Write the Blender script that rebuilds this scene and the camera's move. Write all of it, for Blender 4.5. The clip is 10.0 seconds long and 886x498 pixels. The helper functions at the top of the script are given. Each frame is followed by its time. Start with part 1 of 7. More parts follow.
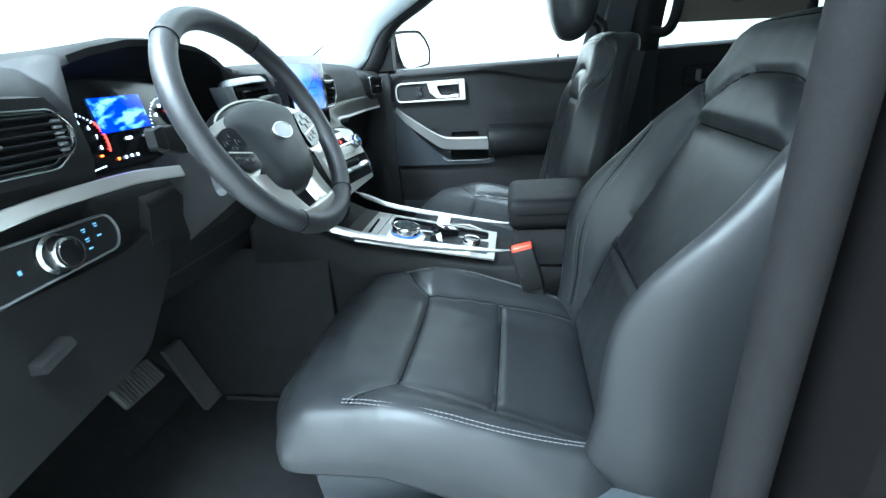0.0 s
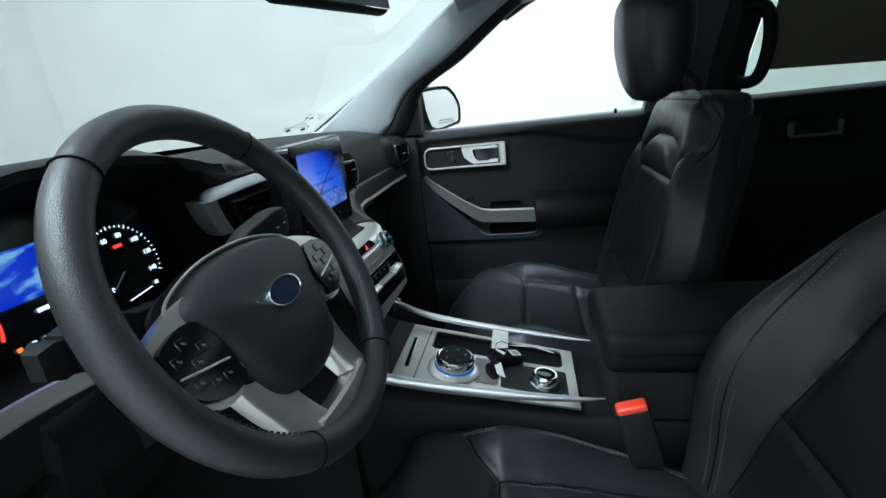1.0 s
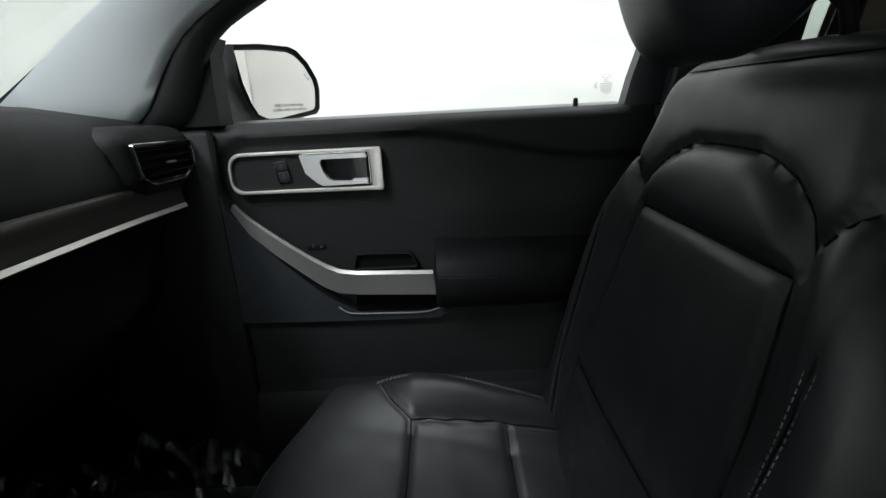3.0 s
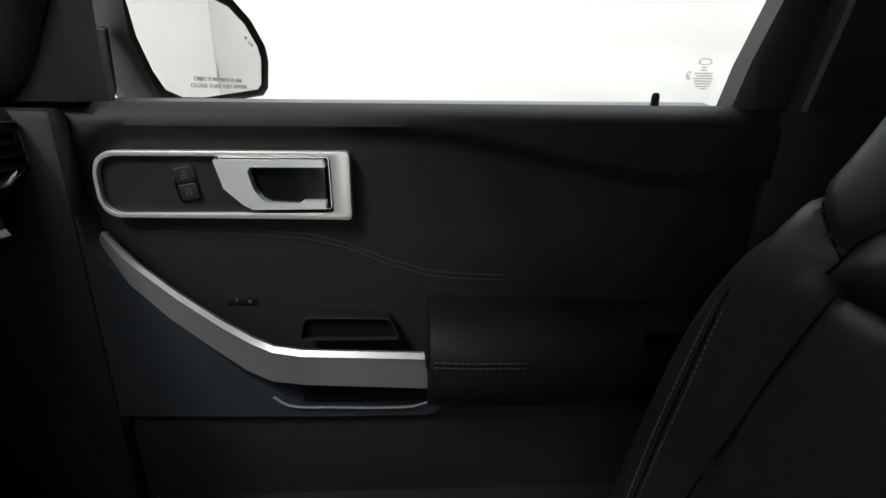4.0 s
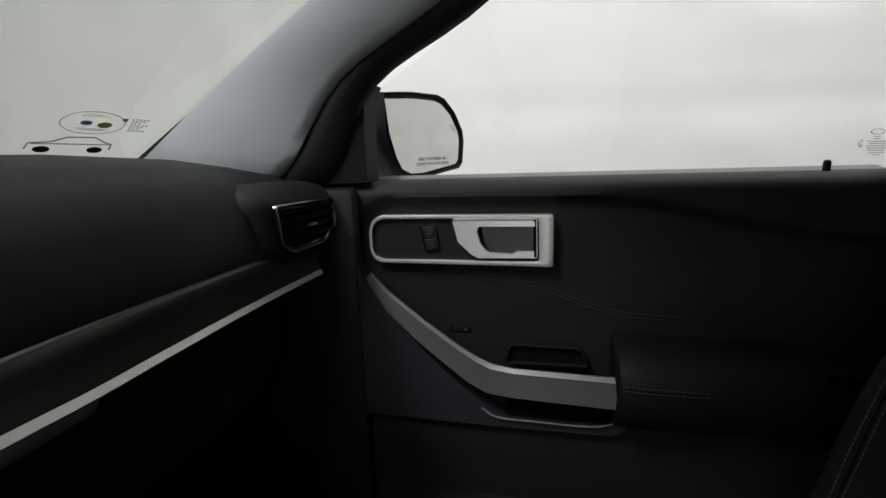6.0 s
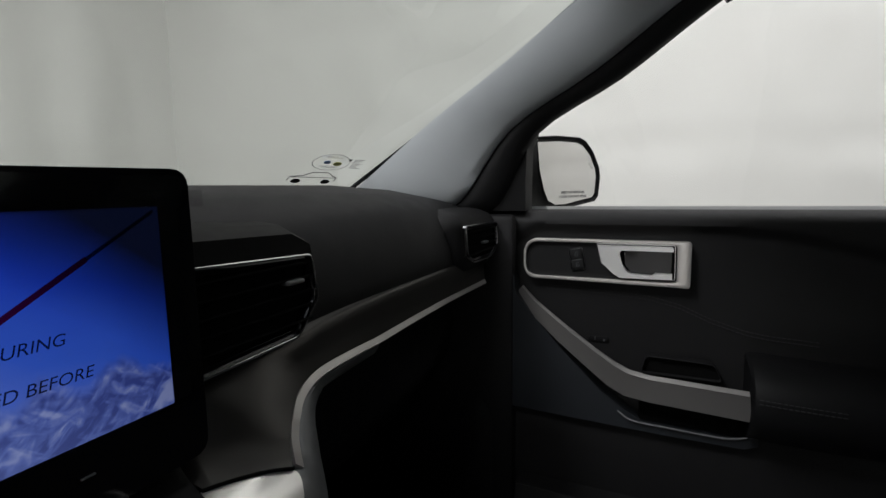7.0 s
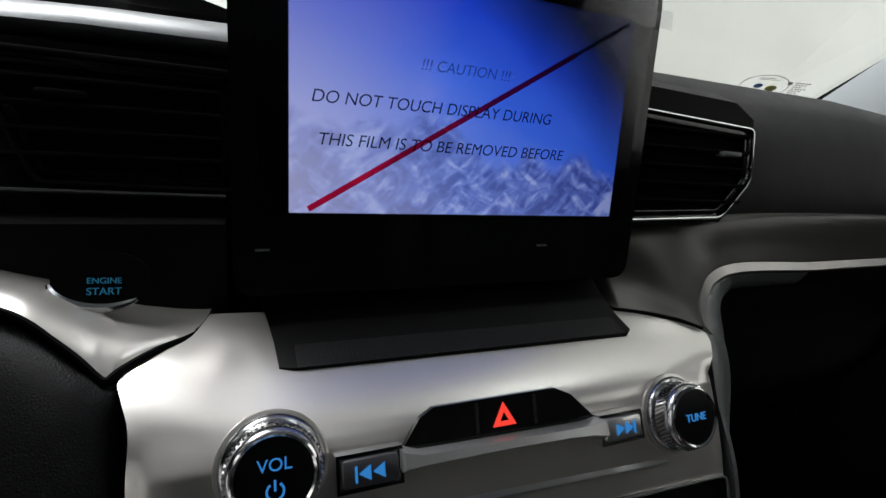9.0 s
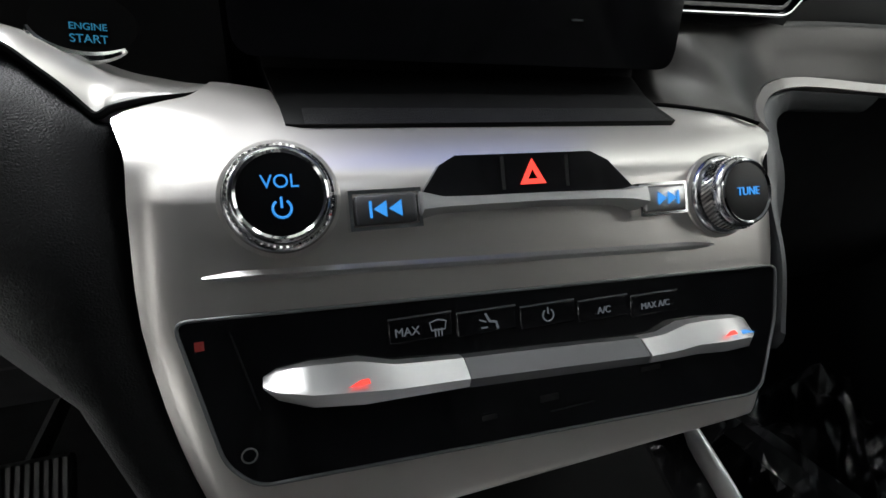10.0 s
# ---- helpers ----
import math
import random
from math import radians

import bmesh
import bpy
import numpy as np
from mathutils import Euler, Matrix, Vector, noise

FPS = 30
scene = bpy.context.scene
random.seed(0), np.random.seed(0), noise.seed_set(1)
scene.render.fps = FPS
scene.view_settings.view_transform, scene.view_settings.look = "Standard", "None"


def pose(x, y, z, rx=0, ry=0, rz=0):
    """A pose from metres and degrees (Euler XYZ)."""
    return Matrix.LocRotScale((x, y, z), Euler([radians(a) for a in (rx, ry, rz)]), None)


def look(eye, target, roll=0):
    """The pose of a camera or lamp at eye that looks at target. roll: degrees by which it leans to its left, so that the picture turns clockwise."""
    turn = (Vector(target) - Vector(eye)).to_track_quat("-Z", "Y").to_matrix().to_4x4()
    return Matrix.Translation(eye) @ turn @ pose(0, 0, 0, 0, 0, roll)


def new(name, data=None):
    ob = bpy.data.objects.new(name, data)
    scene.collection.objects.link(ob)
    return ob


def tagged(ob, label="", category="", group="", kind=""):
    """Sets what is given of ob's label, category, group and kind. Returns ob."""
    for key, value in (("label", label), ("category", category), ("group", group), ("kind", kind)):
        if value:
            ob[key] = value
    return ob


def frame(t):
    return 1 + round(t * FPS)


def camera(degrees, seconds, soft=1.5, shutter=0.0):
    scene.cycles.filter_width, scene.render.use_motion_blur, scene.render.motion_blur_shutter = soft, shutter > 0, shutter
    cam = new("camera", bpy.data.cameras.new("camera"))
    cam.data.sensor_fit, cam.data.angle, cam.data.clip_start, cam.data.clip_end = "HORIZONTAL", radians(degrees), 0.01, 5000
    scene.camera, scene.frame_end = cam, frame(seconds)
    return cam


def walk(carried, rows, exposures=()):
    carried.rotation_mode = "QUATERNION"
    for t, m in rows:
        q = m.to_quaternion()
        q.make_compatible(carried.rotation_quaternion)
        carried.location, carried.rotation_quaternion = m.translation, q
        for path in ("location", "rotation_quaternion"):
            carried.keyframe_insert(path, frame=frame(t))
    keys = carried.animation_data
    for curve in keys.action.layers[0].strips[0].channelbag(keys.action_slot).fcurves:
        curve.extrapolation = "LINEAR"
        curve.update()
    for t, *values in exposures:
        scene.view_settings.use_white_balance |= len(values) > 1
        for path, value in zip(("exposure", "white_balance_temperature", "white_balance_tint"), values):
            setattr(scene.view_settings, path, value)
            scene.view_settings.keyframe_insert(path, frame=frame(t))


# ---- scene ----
cam = camera(86.5, 10.0)
PATH = [
    (0, (-1.083, -0.416, 1.229), (0.753, -0.095, 0.506), -4.8),
    (0.5, (-0.9, -0.354, 1.269), (0.948, 0.062, 0.628), -6.1),
    (1, (-0.77, -0.294, 1.309), (1.107, 0.079, 0.726), -6.6),
    (1.5, (-0.634, -0.315, 1.305), (1.272, -0.13, 0.727), -5.1),
    (2, (-0.438, -0.364, 1.258), (1.468, -0.285, 0.658), -5.8),
    (2.5, (-0.247, -0.35, 1.243), (1.664, -0.29, 0.656), -4.8),
    (3.8, (0.201, -0.312, 1.242), (2.106, -0.366, 0.635), 0.1),
    (4, (0.25, -0.304, 1.231), (2.154, -0.39, 0.626), 0.5),
    (4.5, (0.312, -0.298, 1.227), (2.21, -0.427, 0.61), 0.8),
    (5, (0.253, -0.247, 1.245), (2.178, -0.267, 0.702), 0.3),
    (5.5, (0.174, -0.231, 1.268), (2.107, -0.037, 0.791), -0.3),
    (6.8, (-0.025, -0.17, 1.247), (1.826, 0.542, 0.99), -1.9),
    (7, (-0.063, -0.171, 1.264), (1.749, 0.64, 1.017), -0.9),
    (7.5, (-0.116, -0.148, 1.264), (1.478, 1.044, 1.062), -0.2),
    (8, (-0.135, -0.15, 1.265), (1.047, 1.452, 1.075), 2.1),
    (8.5, (-0.105, -0.152, 1.223), (0.831, 1.597, 0.97), 3.6),
    (9, (-0.096, -0.152, 1.182), (0.681, 1.651, 0.799), 3.6),
    (9.5, (-0.092, -0.152, 1.149), (0.582, 1.645, 0.585), 2.3),
    (10, (-0.09, -0.153, 1.116), (0.558, 1.597, 0.397), 1.7),
]
walk(cam, [(t, look(eye, target, roll)) for t, eye, target, roll in PATH],
     [(0.0, 2.82, 5000, -6), (0.5, 1.68, 4950, -7), (1.0, 0.95, 5350, -4), (1.5, 0.65, 5550, -2), (2.0, 0.6, 5750, 1), (2.5, 0.75, 5900, 4), (4.0, 0.75, 6150, 9),
      (4.5, 0.72, 6150, 11), (5.5, 0.28, 6250, 11), (7.0, -0.1, 6250, 12), (8.0, -0.08, 6250, 12), (8.5, -0.02, 6150, 11), (9.0, 0.58, 6200, 10), (9.5, 1.24, 6250, 9), (10.0, 1.45, 6150, 10)])

# ---- light ----
world = bpy.data.worlds.new("world")
scene.world = world
world.use_nodes = True
world.node_tree.nodes["Background"].inputs[0].default_value = (0.62, 0.66, 0.7, 1)
world.node_tree.nodes["Background"].inputs[1].default_value = 0.05


def ceiling_lamp(x, y, z, sx, sy, watts, name="ceiling_light"):
    data = bpy.data.lights.new(name, "AREA")
    data.shape, data.size, data.size_y, data.energy = "RECTANGLE", sx, sy, watts
    data.color = (1.0, 0.985, 0.96)
    ob = new(name, data)
    ob.matrix_world = pose(x, y, z)
    return ob


# long light banks over both sides and across the windshield
for lx, ly, lsx, lsy, lw in ((-1.9, 0.4, 0.7, 3.6, 115), (1.75, -1.3, 0.6, 3.0, 66), (-1.1, 1.25, 1.1, 0.6, 68)):
    ceiling_lamp(lx, ly, 3.95, lsx, lsy, lw)
# faint lamp under the roof, out of view, added to fill the cabin
cabin_fill = bpy.data.lights.new("cabin_fill_lamp", "AREA")
cabin_fill.shape, cabin_fill.size, cabin_fill.size_y, cabin_fill.energy, cabin_fill.color = "RECTANGLE", 0.10, 0.05, 0.03, (0.95, 0.97, 1.0)
cabin_fill_ob = new("cabin_fill_lamp", cabin_fill)
cabin_fill_ob.matrix_world = pose(-0.02, -0.27, 1.612)

# ---- materials ----


def material(name, base, rough=0.5, metal=0.0, grain=0.0, grain_scale=400.0, var=0.12, var_scale=6.0, coat=0.0,
             spec=0.5, kind="noise", rough_var=0.08):
    m = bpy.data.materials.new(name)
    m.use_nodes = True
    nt = m.node_tree
    b = nt.nodes["Principled BSDF"]
    b.inputs["Roughness"].default_value = rough
    b.inputs["Metallic"].default_value = metal
    b.inputs["Coat Weight"].default_value = coat
    b.inputs["Specular IOR Level"].default_value = spec
    co = nt.nodes.new("ShaderNodeTexCoord")
    n1 = nt.nodes.new("ShaderNodeTexNoise")
    n1.inputs["Scale"].default_value, n1.inputs["Detail"].default_value = var_scale, 5
    nt.links.new(co.outputs["Object"], n1.inputs["Vector"])
    mix = nt.nodes.new("ShaderNodeMix")
    mix.data_type = "RGBA"
    mix.inputs[6].default_value = (*[c * (1 - var) for c in base], 1)
    mix.inputs[7].default_value = (*[min(1, c * (1 + var)) for c in base], 1)
    nt.links.new(n1.outputs["Fac"], mix.inputs[0])
    nt.links.new(mix.outputs[2], b.inputs["Base Color"])
    ramp = nt.nodes.new("ShaderNodeMapRange")
    ramp.inputs["To Min"].default_value = max(0.02, rough - rough_var)
    ramp.inputs["To Max"].default_value = min(1, rough + rough_var)
    n3 = nt.nodes.new("ShaderNodeTexNoise")
    n3.inputs["Scale"].default_value, n3.inputs["Detail"].default_value = var_scale * 7, 4
    nt.links.new(co.outputs["Object"], n3.inputs["Vector"])
    nt.links.new(n3.outputs["Fac"], ramp.inputs["Value"])
    nt.links.new(ramp.outputs["Result"], b.inputs["Roughness"])
    if grain:
        if kind == "cells":
            g = nt.nodes.new("ShaderNodeTexVoronoi")
            g.feature = "DISTANCE_TO_EDGE"
            height = g.outputs["Distance"]
        else:
            g = nt.nodes.new("ShaderNodeTexNoise")
            g.inputs["Detail"].default_value = 3
            height = g.outputs["Fac"]
        g.inputs["Scale"].default_value = grain_scale
        nt.links.new(co.outputs["Object"], g.inputs["Vector"])
        bump = nt.nodes.new("ShaderNodeBump")
        bump.inputs["Strength"].default_value = grain
        bump.inputs["Distance"].default_value = 0.002
        nt.links.new(height, bump.inputs["Height"])
        nt.links.new(bump.outputs["Normal"], b.inputs["Normal"])
    return m


def glow(name, color, strength):
    m = bpy.data.materials.new(name)
    m.use_nodes = True
    b = m.node_tree.nodes["Principled BSDF"]
    b.inputs["Base Color"].default_value = (0.02, 0.02, 0.02, 1)
    b.inputs["Emission Color"].default_value = (*color, 1)
    b.inputs["Emission Strength"].default_value = strength
    return m


LEATHER = material("black_leather", (0.0118, 0.0124, 0.0137), 0.40, grain=0.10, grain_scale=800, kind="cells", var=0.15, spec=0.30)
RIM = material("rim_leather", (0.024, 0.024, 0.026), 0.40, grain=0.25, grain_scale=700, kind="cells", spec=0.5)
SOFT = material("soft_dash", (0.0105, 0.0105, 0.011), 0.62, grain=0.14, grain_scale=1500, kind="cells", spec=0.24)
HARD = material("hard_plastic", (0.0105, 0.0105, 0.011), 0.52, grain=0.35, grain_scale=1100, spec=0.22)
BLUEGREY = material("door_plastic", (0.020, 0.023, 0.027), 0.42, grain=0.25, grain_scale=1000, spec=0.4)
# near-black for gaps and hollows, and for the shade painted under the hood
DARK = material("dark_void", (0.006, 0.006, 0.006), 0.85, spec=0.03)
AIRBAG = material("grained_airbag_cover", (0.016, 0.0168, 0.0185), 0.46, grain=0.3, grain_scale=1100, spec=0.42)
KNOB_FACE = material("satin_black_face", (0.006, 0.006, 0.007), 0.3, var=0.05, spec=0.2, rough_var=0.03)
GLOSS = material("gloss_black", (0.006, 0.006, 0.007), 0.10, var=0.05, spec=0.5, rough_var=0.03)
# darker copy of satin_silver, for trim that lies in weaker light
SHADED_SATIN = material("shaded_satin_silver", (0.40, 0.39, 0.375), 0.33, metal=0.72, var=0.04, rough_var=0.02)
SATIN = material("satin_silver", (0.71, 0.685, 0.655), 0.315, metal=0.7, var=0.04, rough_var=0.02)
BRONZE = material("dark_bronze_trim", (0.032, 0.028, 0.025), 0.5, metal=0.2, var=0.05, grain=0.05, grain_scale=1500, spec=0.2)
FASCIA = material("satin_metal_fascia", (0.040, 0.038, 0.035), 0.36, metal=0.7, var=0.04, rough_var=0.02)
DARK_CHROME = material("dark_chrome", (0.36, 0.36, 0.37), 0.2, metal=1.0, var=0.03, rough_var=0.04)
SEAL_BULB = material("seal_bulb_rubber", (0.0068, 0.0064, 0.0066), 0.75, grain=0.15, grain_scale=700, spec=0.08)
SEAL = material("matt_seal_rubber", (0.0032, 0.0028, 0.003), 0.85, grain=0.2, grain_scale=500, spec=0.03)
LEVER = material("pale_silver", (0.80, 0.80, 0.79), 0.3, metal=0.55, var=0.02, rough_var=0.02)
BROW = material("dark_satin_brow", (0.19, 0.198, 0.205), 0.36, metal=0.3, var=0.04, rough_var=0.03)
GREYTRIM = material("grey_bezel", (0.15, 0.155, 0.16), 0.42, metal=0.25, var=0.05)
BRIGHT = material("bright_silver", (0.66, 0.66, 0.66), 0.32, metal=0.8, var=0.02, rough_var=0.02)
FINE_LEATHER = material("fine_grained_pad", (0.0068, 0.0070, 0.0075), 0.55, grain=0.22, grain_scale=950, kind="cells", var=0.12, spec=0.14)
MATT = material("matt_black_recess", (0.006, 0.006, 0.0062), 0.6, var=0.1, spec=0.12)
SLATE = material("slate_grey_switch", (0.15, 0.15, 0.157), 0.34, metal=0.7, var=0.04, rough_var=0.03)
CHROME = material("chrome", (0.78, 0.78, 0.78), 0.1, metal=1.0, var=0.02, rough_var=0.04)
PILLAR = material("grey_cloth_trim", (0.42, 0.445, 0.46), 0.85, grain=0.3, grain_scale=1400, var=0.06, spec=0.2)
CARPET = material("black_carpet", (0.016, 0.016, 0.0165), 0.95, grain=1.0, grain_scale=900, var=0.35, var_scale=30, spec=0.1)
RUBBER = material("black_rubber", (0.010, 0.010, 0.010), 0.7, grain=0.2, grain_scale=500, spec=0.3)
THREAD = material("grey_thread", (0.085, 0.085, 0.09), 0.8, spec=0.2)
DIM_THREAD = material("dark_thread", (0.035, 0.035, 0.037), 0.8, spec=0.15)
FABRIC = material("white_curtain", (0.78, 0.775, 0.755), 0.9, var=0.04, var_scale=1.2, spec=0.15)
WHITE_MARK = material("white_mark", (0.55, 0.56, 0.58), 0.6)
BOOTH_FLOOR = material("pale_floor", (0.42, 0.42, 0.41), 0.6, grain=0.1, grain_scale=60, var=0.15, var_scale=2)
RED = material("red_plastic", (0.75, 0.055, 0.025), 0.4, var=0.05)
PAPER = material("tag_paper", (0.42, 0.42, 0.39), 0.8, var=0.06, var_scale=40)
BROWN_PAPER = material("sticker_back", (0.13, 0.115, 0.09), 0.85, var=0.12, var_scale=15)
INK = material("grey_ink", (0.12, 0.12, 0.12), 0.7)
FAINT_INK = material("pale_ink", (0.3, 0.3, 0.3), 0.7)
METALPEDAL = material("worn_pedal_rubber", (0.045, 0.044, 0.043), 0.55, grain=0.3, grain_scale=300)
BLUE_INK = material("blue_oval", (0.01, 0.018, 0.07), 0.2, metal=0.2, coat=0.6, rough_var=0.03)
BLUE_GLOW = glow("blue_backlight", (0.05, 0.33, 0.85), 0.36)
TEAL_GLOW = glow("teal_backlight", (0.02, 0.16, 0.26), 0.32)
RING_GLOW = glow("blue_ring", (0.03, 0.22, 1.0), 0.16)
WHITE_GLOW = glow("white_backlight", (0.8, 0.86, 1.0), 1.1)
DIM_GLOW = glow("dim_backlight", (0.55, 0.6, 0.65), 0.05)
RED_GLOW = glow("red_backlight", (1.0, 0.05, 0.03), 0.65)
AMBER_GLOW = glow("amber_backlight", (1.0, 0.16, 0.02), 0.9)


def glass_material(name, color, mixed, rough=0.02):
    """Thin pane: mostly clear, with a mirror-like share by Fresnel."""
    m = bpy.data.materials.new(name)
    m.use_nodes = True
    nt = m.node_tree
    nt.nodes.remove(nt.nodes["Principled BSDF"])
    clear = nt.nodes.new("ShaderNodeBsdfTransparent")
    clear.inputs[0].default_value = (*color, 1)
    gloss = nt.nodes.new("ShaderNodeBsdfGlossy")
    gloss.inputs["Roughness"].default_value = rough
    facing_node = nt.nodes.new("ShaderNodeLayerWeight")
    facing_node.inputs["Blend"].default_value = 0.5
    power = nt.nodes.new("ShaderNodeMath")
    power.operation = "POWER"
    power.inputs[1].default_value = 4.0
    nt.links.new(facing_node.outputs["Facing"], power.inputs[0])
    scale = nt.nodes.new("ShaderNodeMath")
    scale.operation = "MULTIPLY_ADD"
    scale.use_clamp = True
    scale.inputs[1].default_value, scale.inputs[2].default_value = mixed, 0.045 * mixed
    nt.links.new(power.outputs[0], scale.inputs[0])
    mix = nt.nodes.new("ShaderNodeMixShader")
    nt.links.new(scale.outputs[0], mix.inputs[0])
    nt.links.new(clear.outputs[0], mix.inputs[1])
    nt.links.new(gloss.outputs[0], mix.inputs[2])
    nt.links.new(mix.outputs[0], nt.nodes["Material Output"].inputs[0])
    return m


SCREEN_GLASS = glass_material("windshield_glass", (0.625, 0.652, 0.625), 1.0)
SIDE_GLASS = glass_material("side_glass", (0.93, 0.94, 0.92), 0.6)
PRIVACY = glass_material("tinted_glass", (0.46, 0.52, 0.48), 0.6)
FILM = glass_material("clear_film", (0.92, 0.92, 0.93), 0.35, 0.16)
FILM_BAND = glass_material("film_band", (0.72, 0.72, 0.73), 1.6, 0.12)
RED_TAPE = glass_material("red_film", (0.90, 0.10, 0.22), 0.3)
FILM_INK = glass_material("film_ink", (0.34, 0.34, 0.37), 0.05, 0.3)
PALE_INK = glass_material("pale_film_ink", (0.70, 0.70, 0.72), 0.05, 0.3)
WRAP = glass_material("clear_wrap", (0.85, 0.85, 0.85), 1.6, 0.16)
MIRROR = material("mirror", (0.86, 0.85, 0.84), 0.015, metal=1.0, var=0.0, rough_var=0.0)


def display_material(name, strength, mountains=True):
    """A lit panel: deep blue sky, snowy ridges at the foot; pale side glare and one dark upper corner imitate an angled
    view.
    """
    m = bpy.data.materials.new(name)
    m.use_nodes = True
    nt = m.node_tree
    link = nt.links.new
    b = nt.nodes["Principled BSDF"]
    b.inputs["Base Color"].default_value = (0.01, 0.01, 0.012, 1)
    b.inputs["Roughness"].default_value = 0.12
    co = nt.nodes.new("ShaderNodeTexCoord")
    sep = nt.nodes.new("ShaderNodeSeparateXYZ")
    link(co.outputs["Generated"], sep.inputs[0])

    def calc(op, a, c, d=None, clamp=False):
        n = nt.nodes.new("ShaderNodeMath")
        n.operation, n.use_clamp = op, clamp
        for i, v in enumerate((a, c, d)):
            if v is None:
                continue
            if isinstance(v, (int, float)):
                n.inputs[i].default_value = v
            else:
                link(v, n.inputs[i])
        return n.outputs[0]

    def cloud(scale, detail, sx=1.0, sz=1.0, lean=0.0, warp=0.0):
        turn = nt.nodes.new("ShaderNodeMapping")
        turn.inputs["Rotation"].default_value = (0, lean, 0)
        turn.inputs["Scale"].default_value = (1.0, 0.0, 0.6)
        link(co.outputs["Generated"], turn.inputs[0])
        mp = nt.nodes.new("ShaderNodeMapping")
        mp.inputs["Scale"].default_value = (sx, 0.0, sz)
        link(turn.outputs[0], mp.inputs[0])
        n = nt.nodes.new("ShaderNodeTexNoise")
        n.inputs["Scale"].default_value, n.inputs["Detail"].default_value = scale, detail
        n.inputs["Distortion"].default_value = warp
        link(mp.outputs[0], n.inputs["Vector"])
        return n.outputs["Fac"]

    def blend(fac, one, two):
        n = nt.nodes.new("ShaderNodeMix")
        n.data_type = "RGBA"
        link(fac, n.inputs[0])
        for socket, v in ((n.inputs[6], one), (n.inputs[7], two)):
            if isinstance(v, tuple):
                socket.default_value = v
            else:
                link(v, socket)
        return n.outputs[2]

    def ramp(value, *stops):
        n = nt.nodes.new("ShaderNodeValToRGB")
        e = n.color_ramp.elements
        e[0].position, e[0].color = stops[0][0], (*stops[0][1], 1)
        e[1].position, e[1].color = stops[-1][0], (*stops[-1][1], 1)
        for pos, col in stops[1:-1]:
            e.new(pos).color = (*col, 1)
        link(value, n.inputs[0])
        return n.outputs[0]

    x, z = sep.outputs[0], sep.outputs[2]
    if mountains:
        mist = cloud(3.2, 4, 1.0, 1.4)
        level = calc("ADD", calc("MULTIPLY_ADD", x, 0.40, calc("MULTIPLY", z, 0.64)), calc("MULTIPLY_ADD", mist, 0.2, -0.18))
        out = ramp(level, (0.0, (0.22, 0.26, 0.48)), (0.25, (0.10, 0.16, 0.47)), (0.45, (0.030, 0.085, 0.46)), (0.68, (0.010, 0.035, 0.36)), (0.95, (0.002, 0.006, 0.08)))
        # glare painted pale down one side, mauve towards its upper corner; the other is darkened
        side = calc("MULTIPLY_ADD", x, -2.0, calc("MULTIPLY_ADD", mist, 0.5, 0.60), True)
        out = blend(calc("MULTIPLY", side, 0.64), out, blend(calc("MULTIPLY_ADD", z, 1.4, -0.30, True), (0.46, 0.43, 0.53, 1), (0.11, 0.11, 0.32, 1)))
        line = calc("MULTIPLY_ADD", cloud(4.2, 3, 1.0, 0.0), 0.80, calc("MULTIPLY_ADD", x, -0.22, 0.06))
        inside = calc("MULTIPLY", calc("SUBTRACT", line, z), 14.0, None, True)
        fade = calc("MULTIPLY", inside, calc("MULTIPLY_ADD", x, 0.55, 0.42), None, True)
        slopes = calc("MAXIMUM", cloud(6.5, 4, 1.0, 3.0, 0.75, 0.9), cloud(7.5, 4, 1.0, 2.6, -0.60, 0.9))
        crags = cloud(16.0, 5, 1.0, 1.8, 0.7, 1.2)
        rock = ramp(calc("MULTIPLY_ADD", slopes, 0.72, calc("MULTIPLY", crags, 0.28)), (0.46, (0.035, 0.045, 0.16)), (0.54, (0.085, 0.12, 0.34)), (0.63, (0.25, 0.29, 0.48)))
        out = blend(fade, out, rock)
        # right side and upper corner darkened like the panel's fall-off at an angle
        dark = calc("MULTIPLY_ADD", calc("MULTIPLY_ADD", x, 1.3, z), 2.1, -3.2, True)
        out = blend(calc("MULTIPLY_ADD", x, 0.9, -0.40, True), out, blend(calc("MULTIPLY", x, 0.85), out, (0.0, 0.01, 0.10, 1)))
        out = blend(dark, out, (0.0015, 0.003, 0.012, 1))
    else:
        puffs = calc("MULTIPLY_ADD", cloud(2.6, 4, 1.0, 2.4, 0.25, 0.4), 1.0, calc("MULTIPLY", calc("ABSOLUTE", calc("SUBTRACT", z, 0.48), 0.0), -0.18))
        out = ramp(puffs, (0.44, (0.003, 0.012, 0.24)), (0.50, (0.03, 0.085, 0.27)), (0.58, (0.11, 0.19, 0.30)))
    link(out, b.inputs["Emission Color"])
    b.inputs["Emission Strength"].default_value = strength
    return m


DISPLAY = display_material("display_picture", 1.0)
CLUSTER_DISPLAY = display_material("cluster_picture", 1.0, False)

# ---- mesh helpers ----
from mathutils.bvhtree import BVHTree
ORIGIN = {}


def thing(name, label, category, at, group="", kind=""):
    ob = new(name)
    ob.location = at
    ob.empty_display_size = 0.05
    ORIGIN[name_key(ob)] = Vector(at)
    return tagged(ob, label, category, group, kind)


def name_key(ob):
    return ob.name


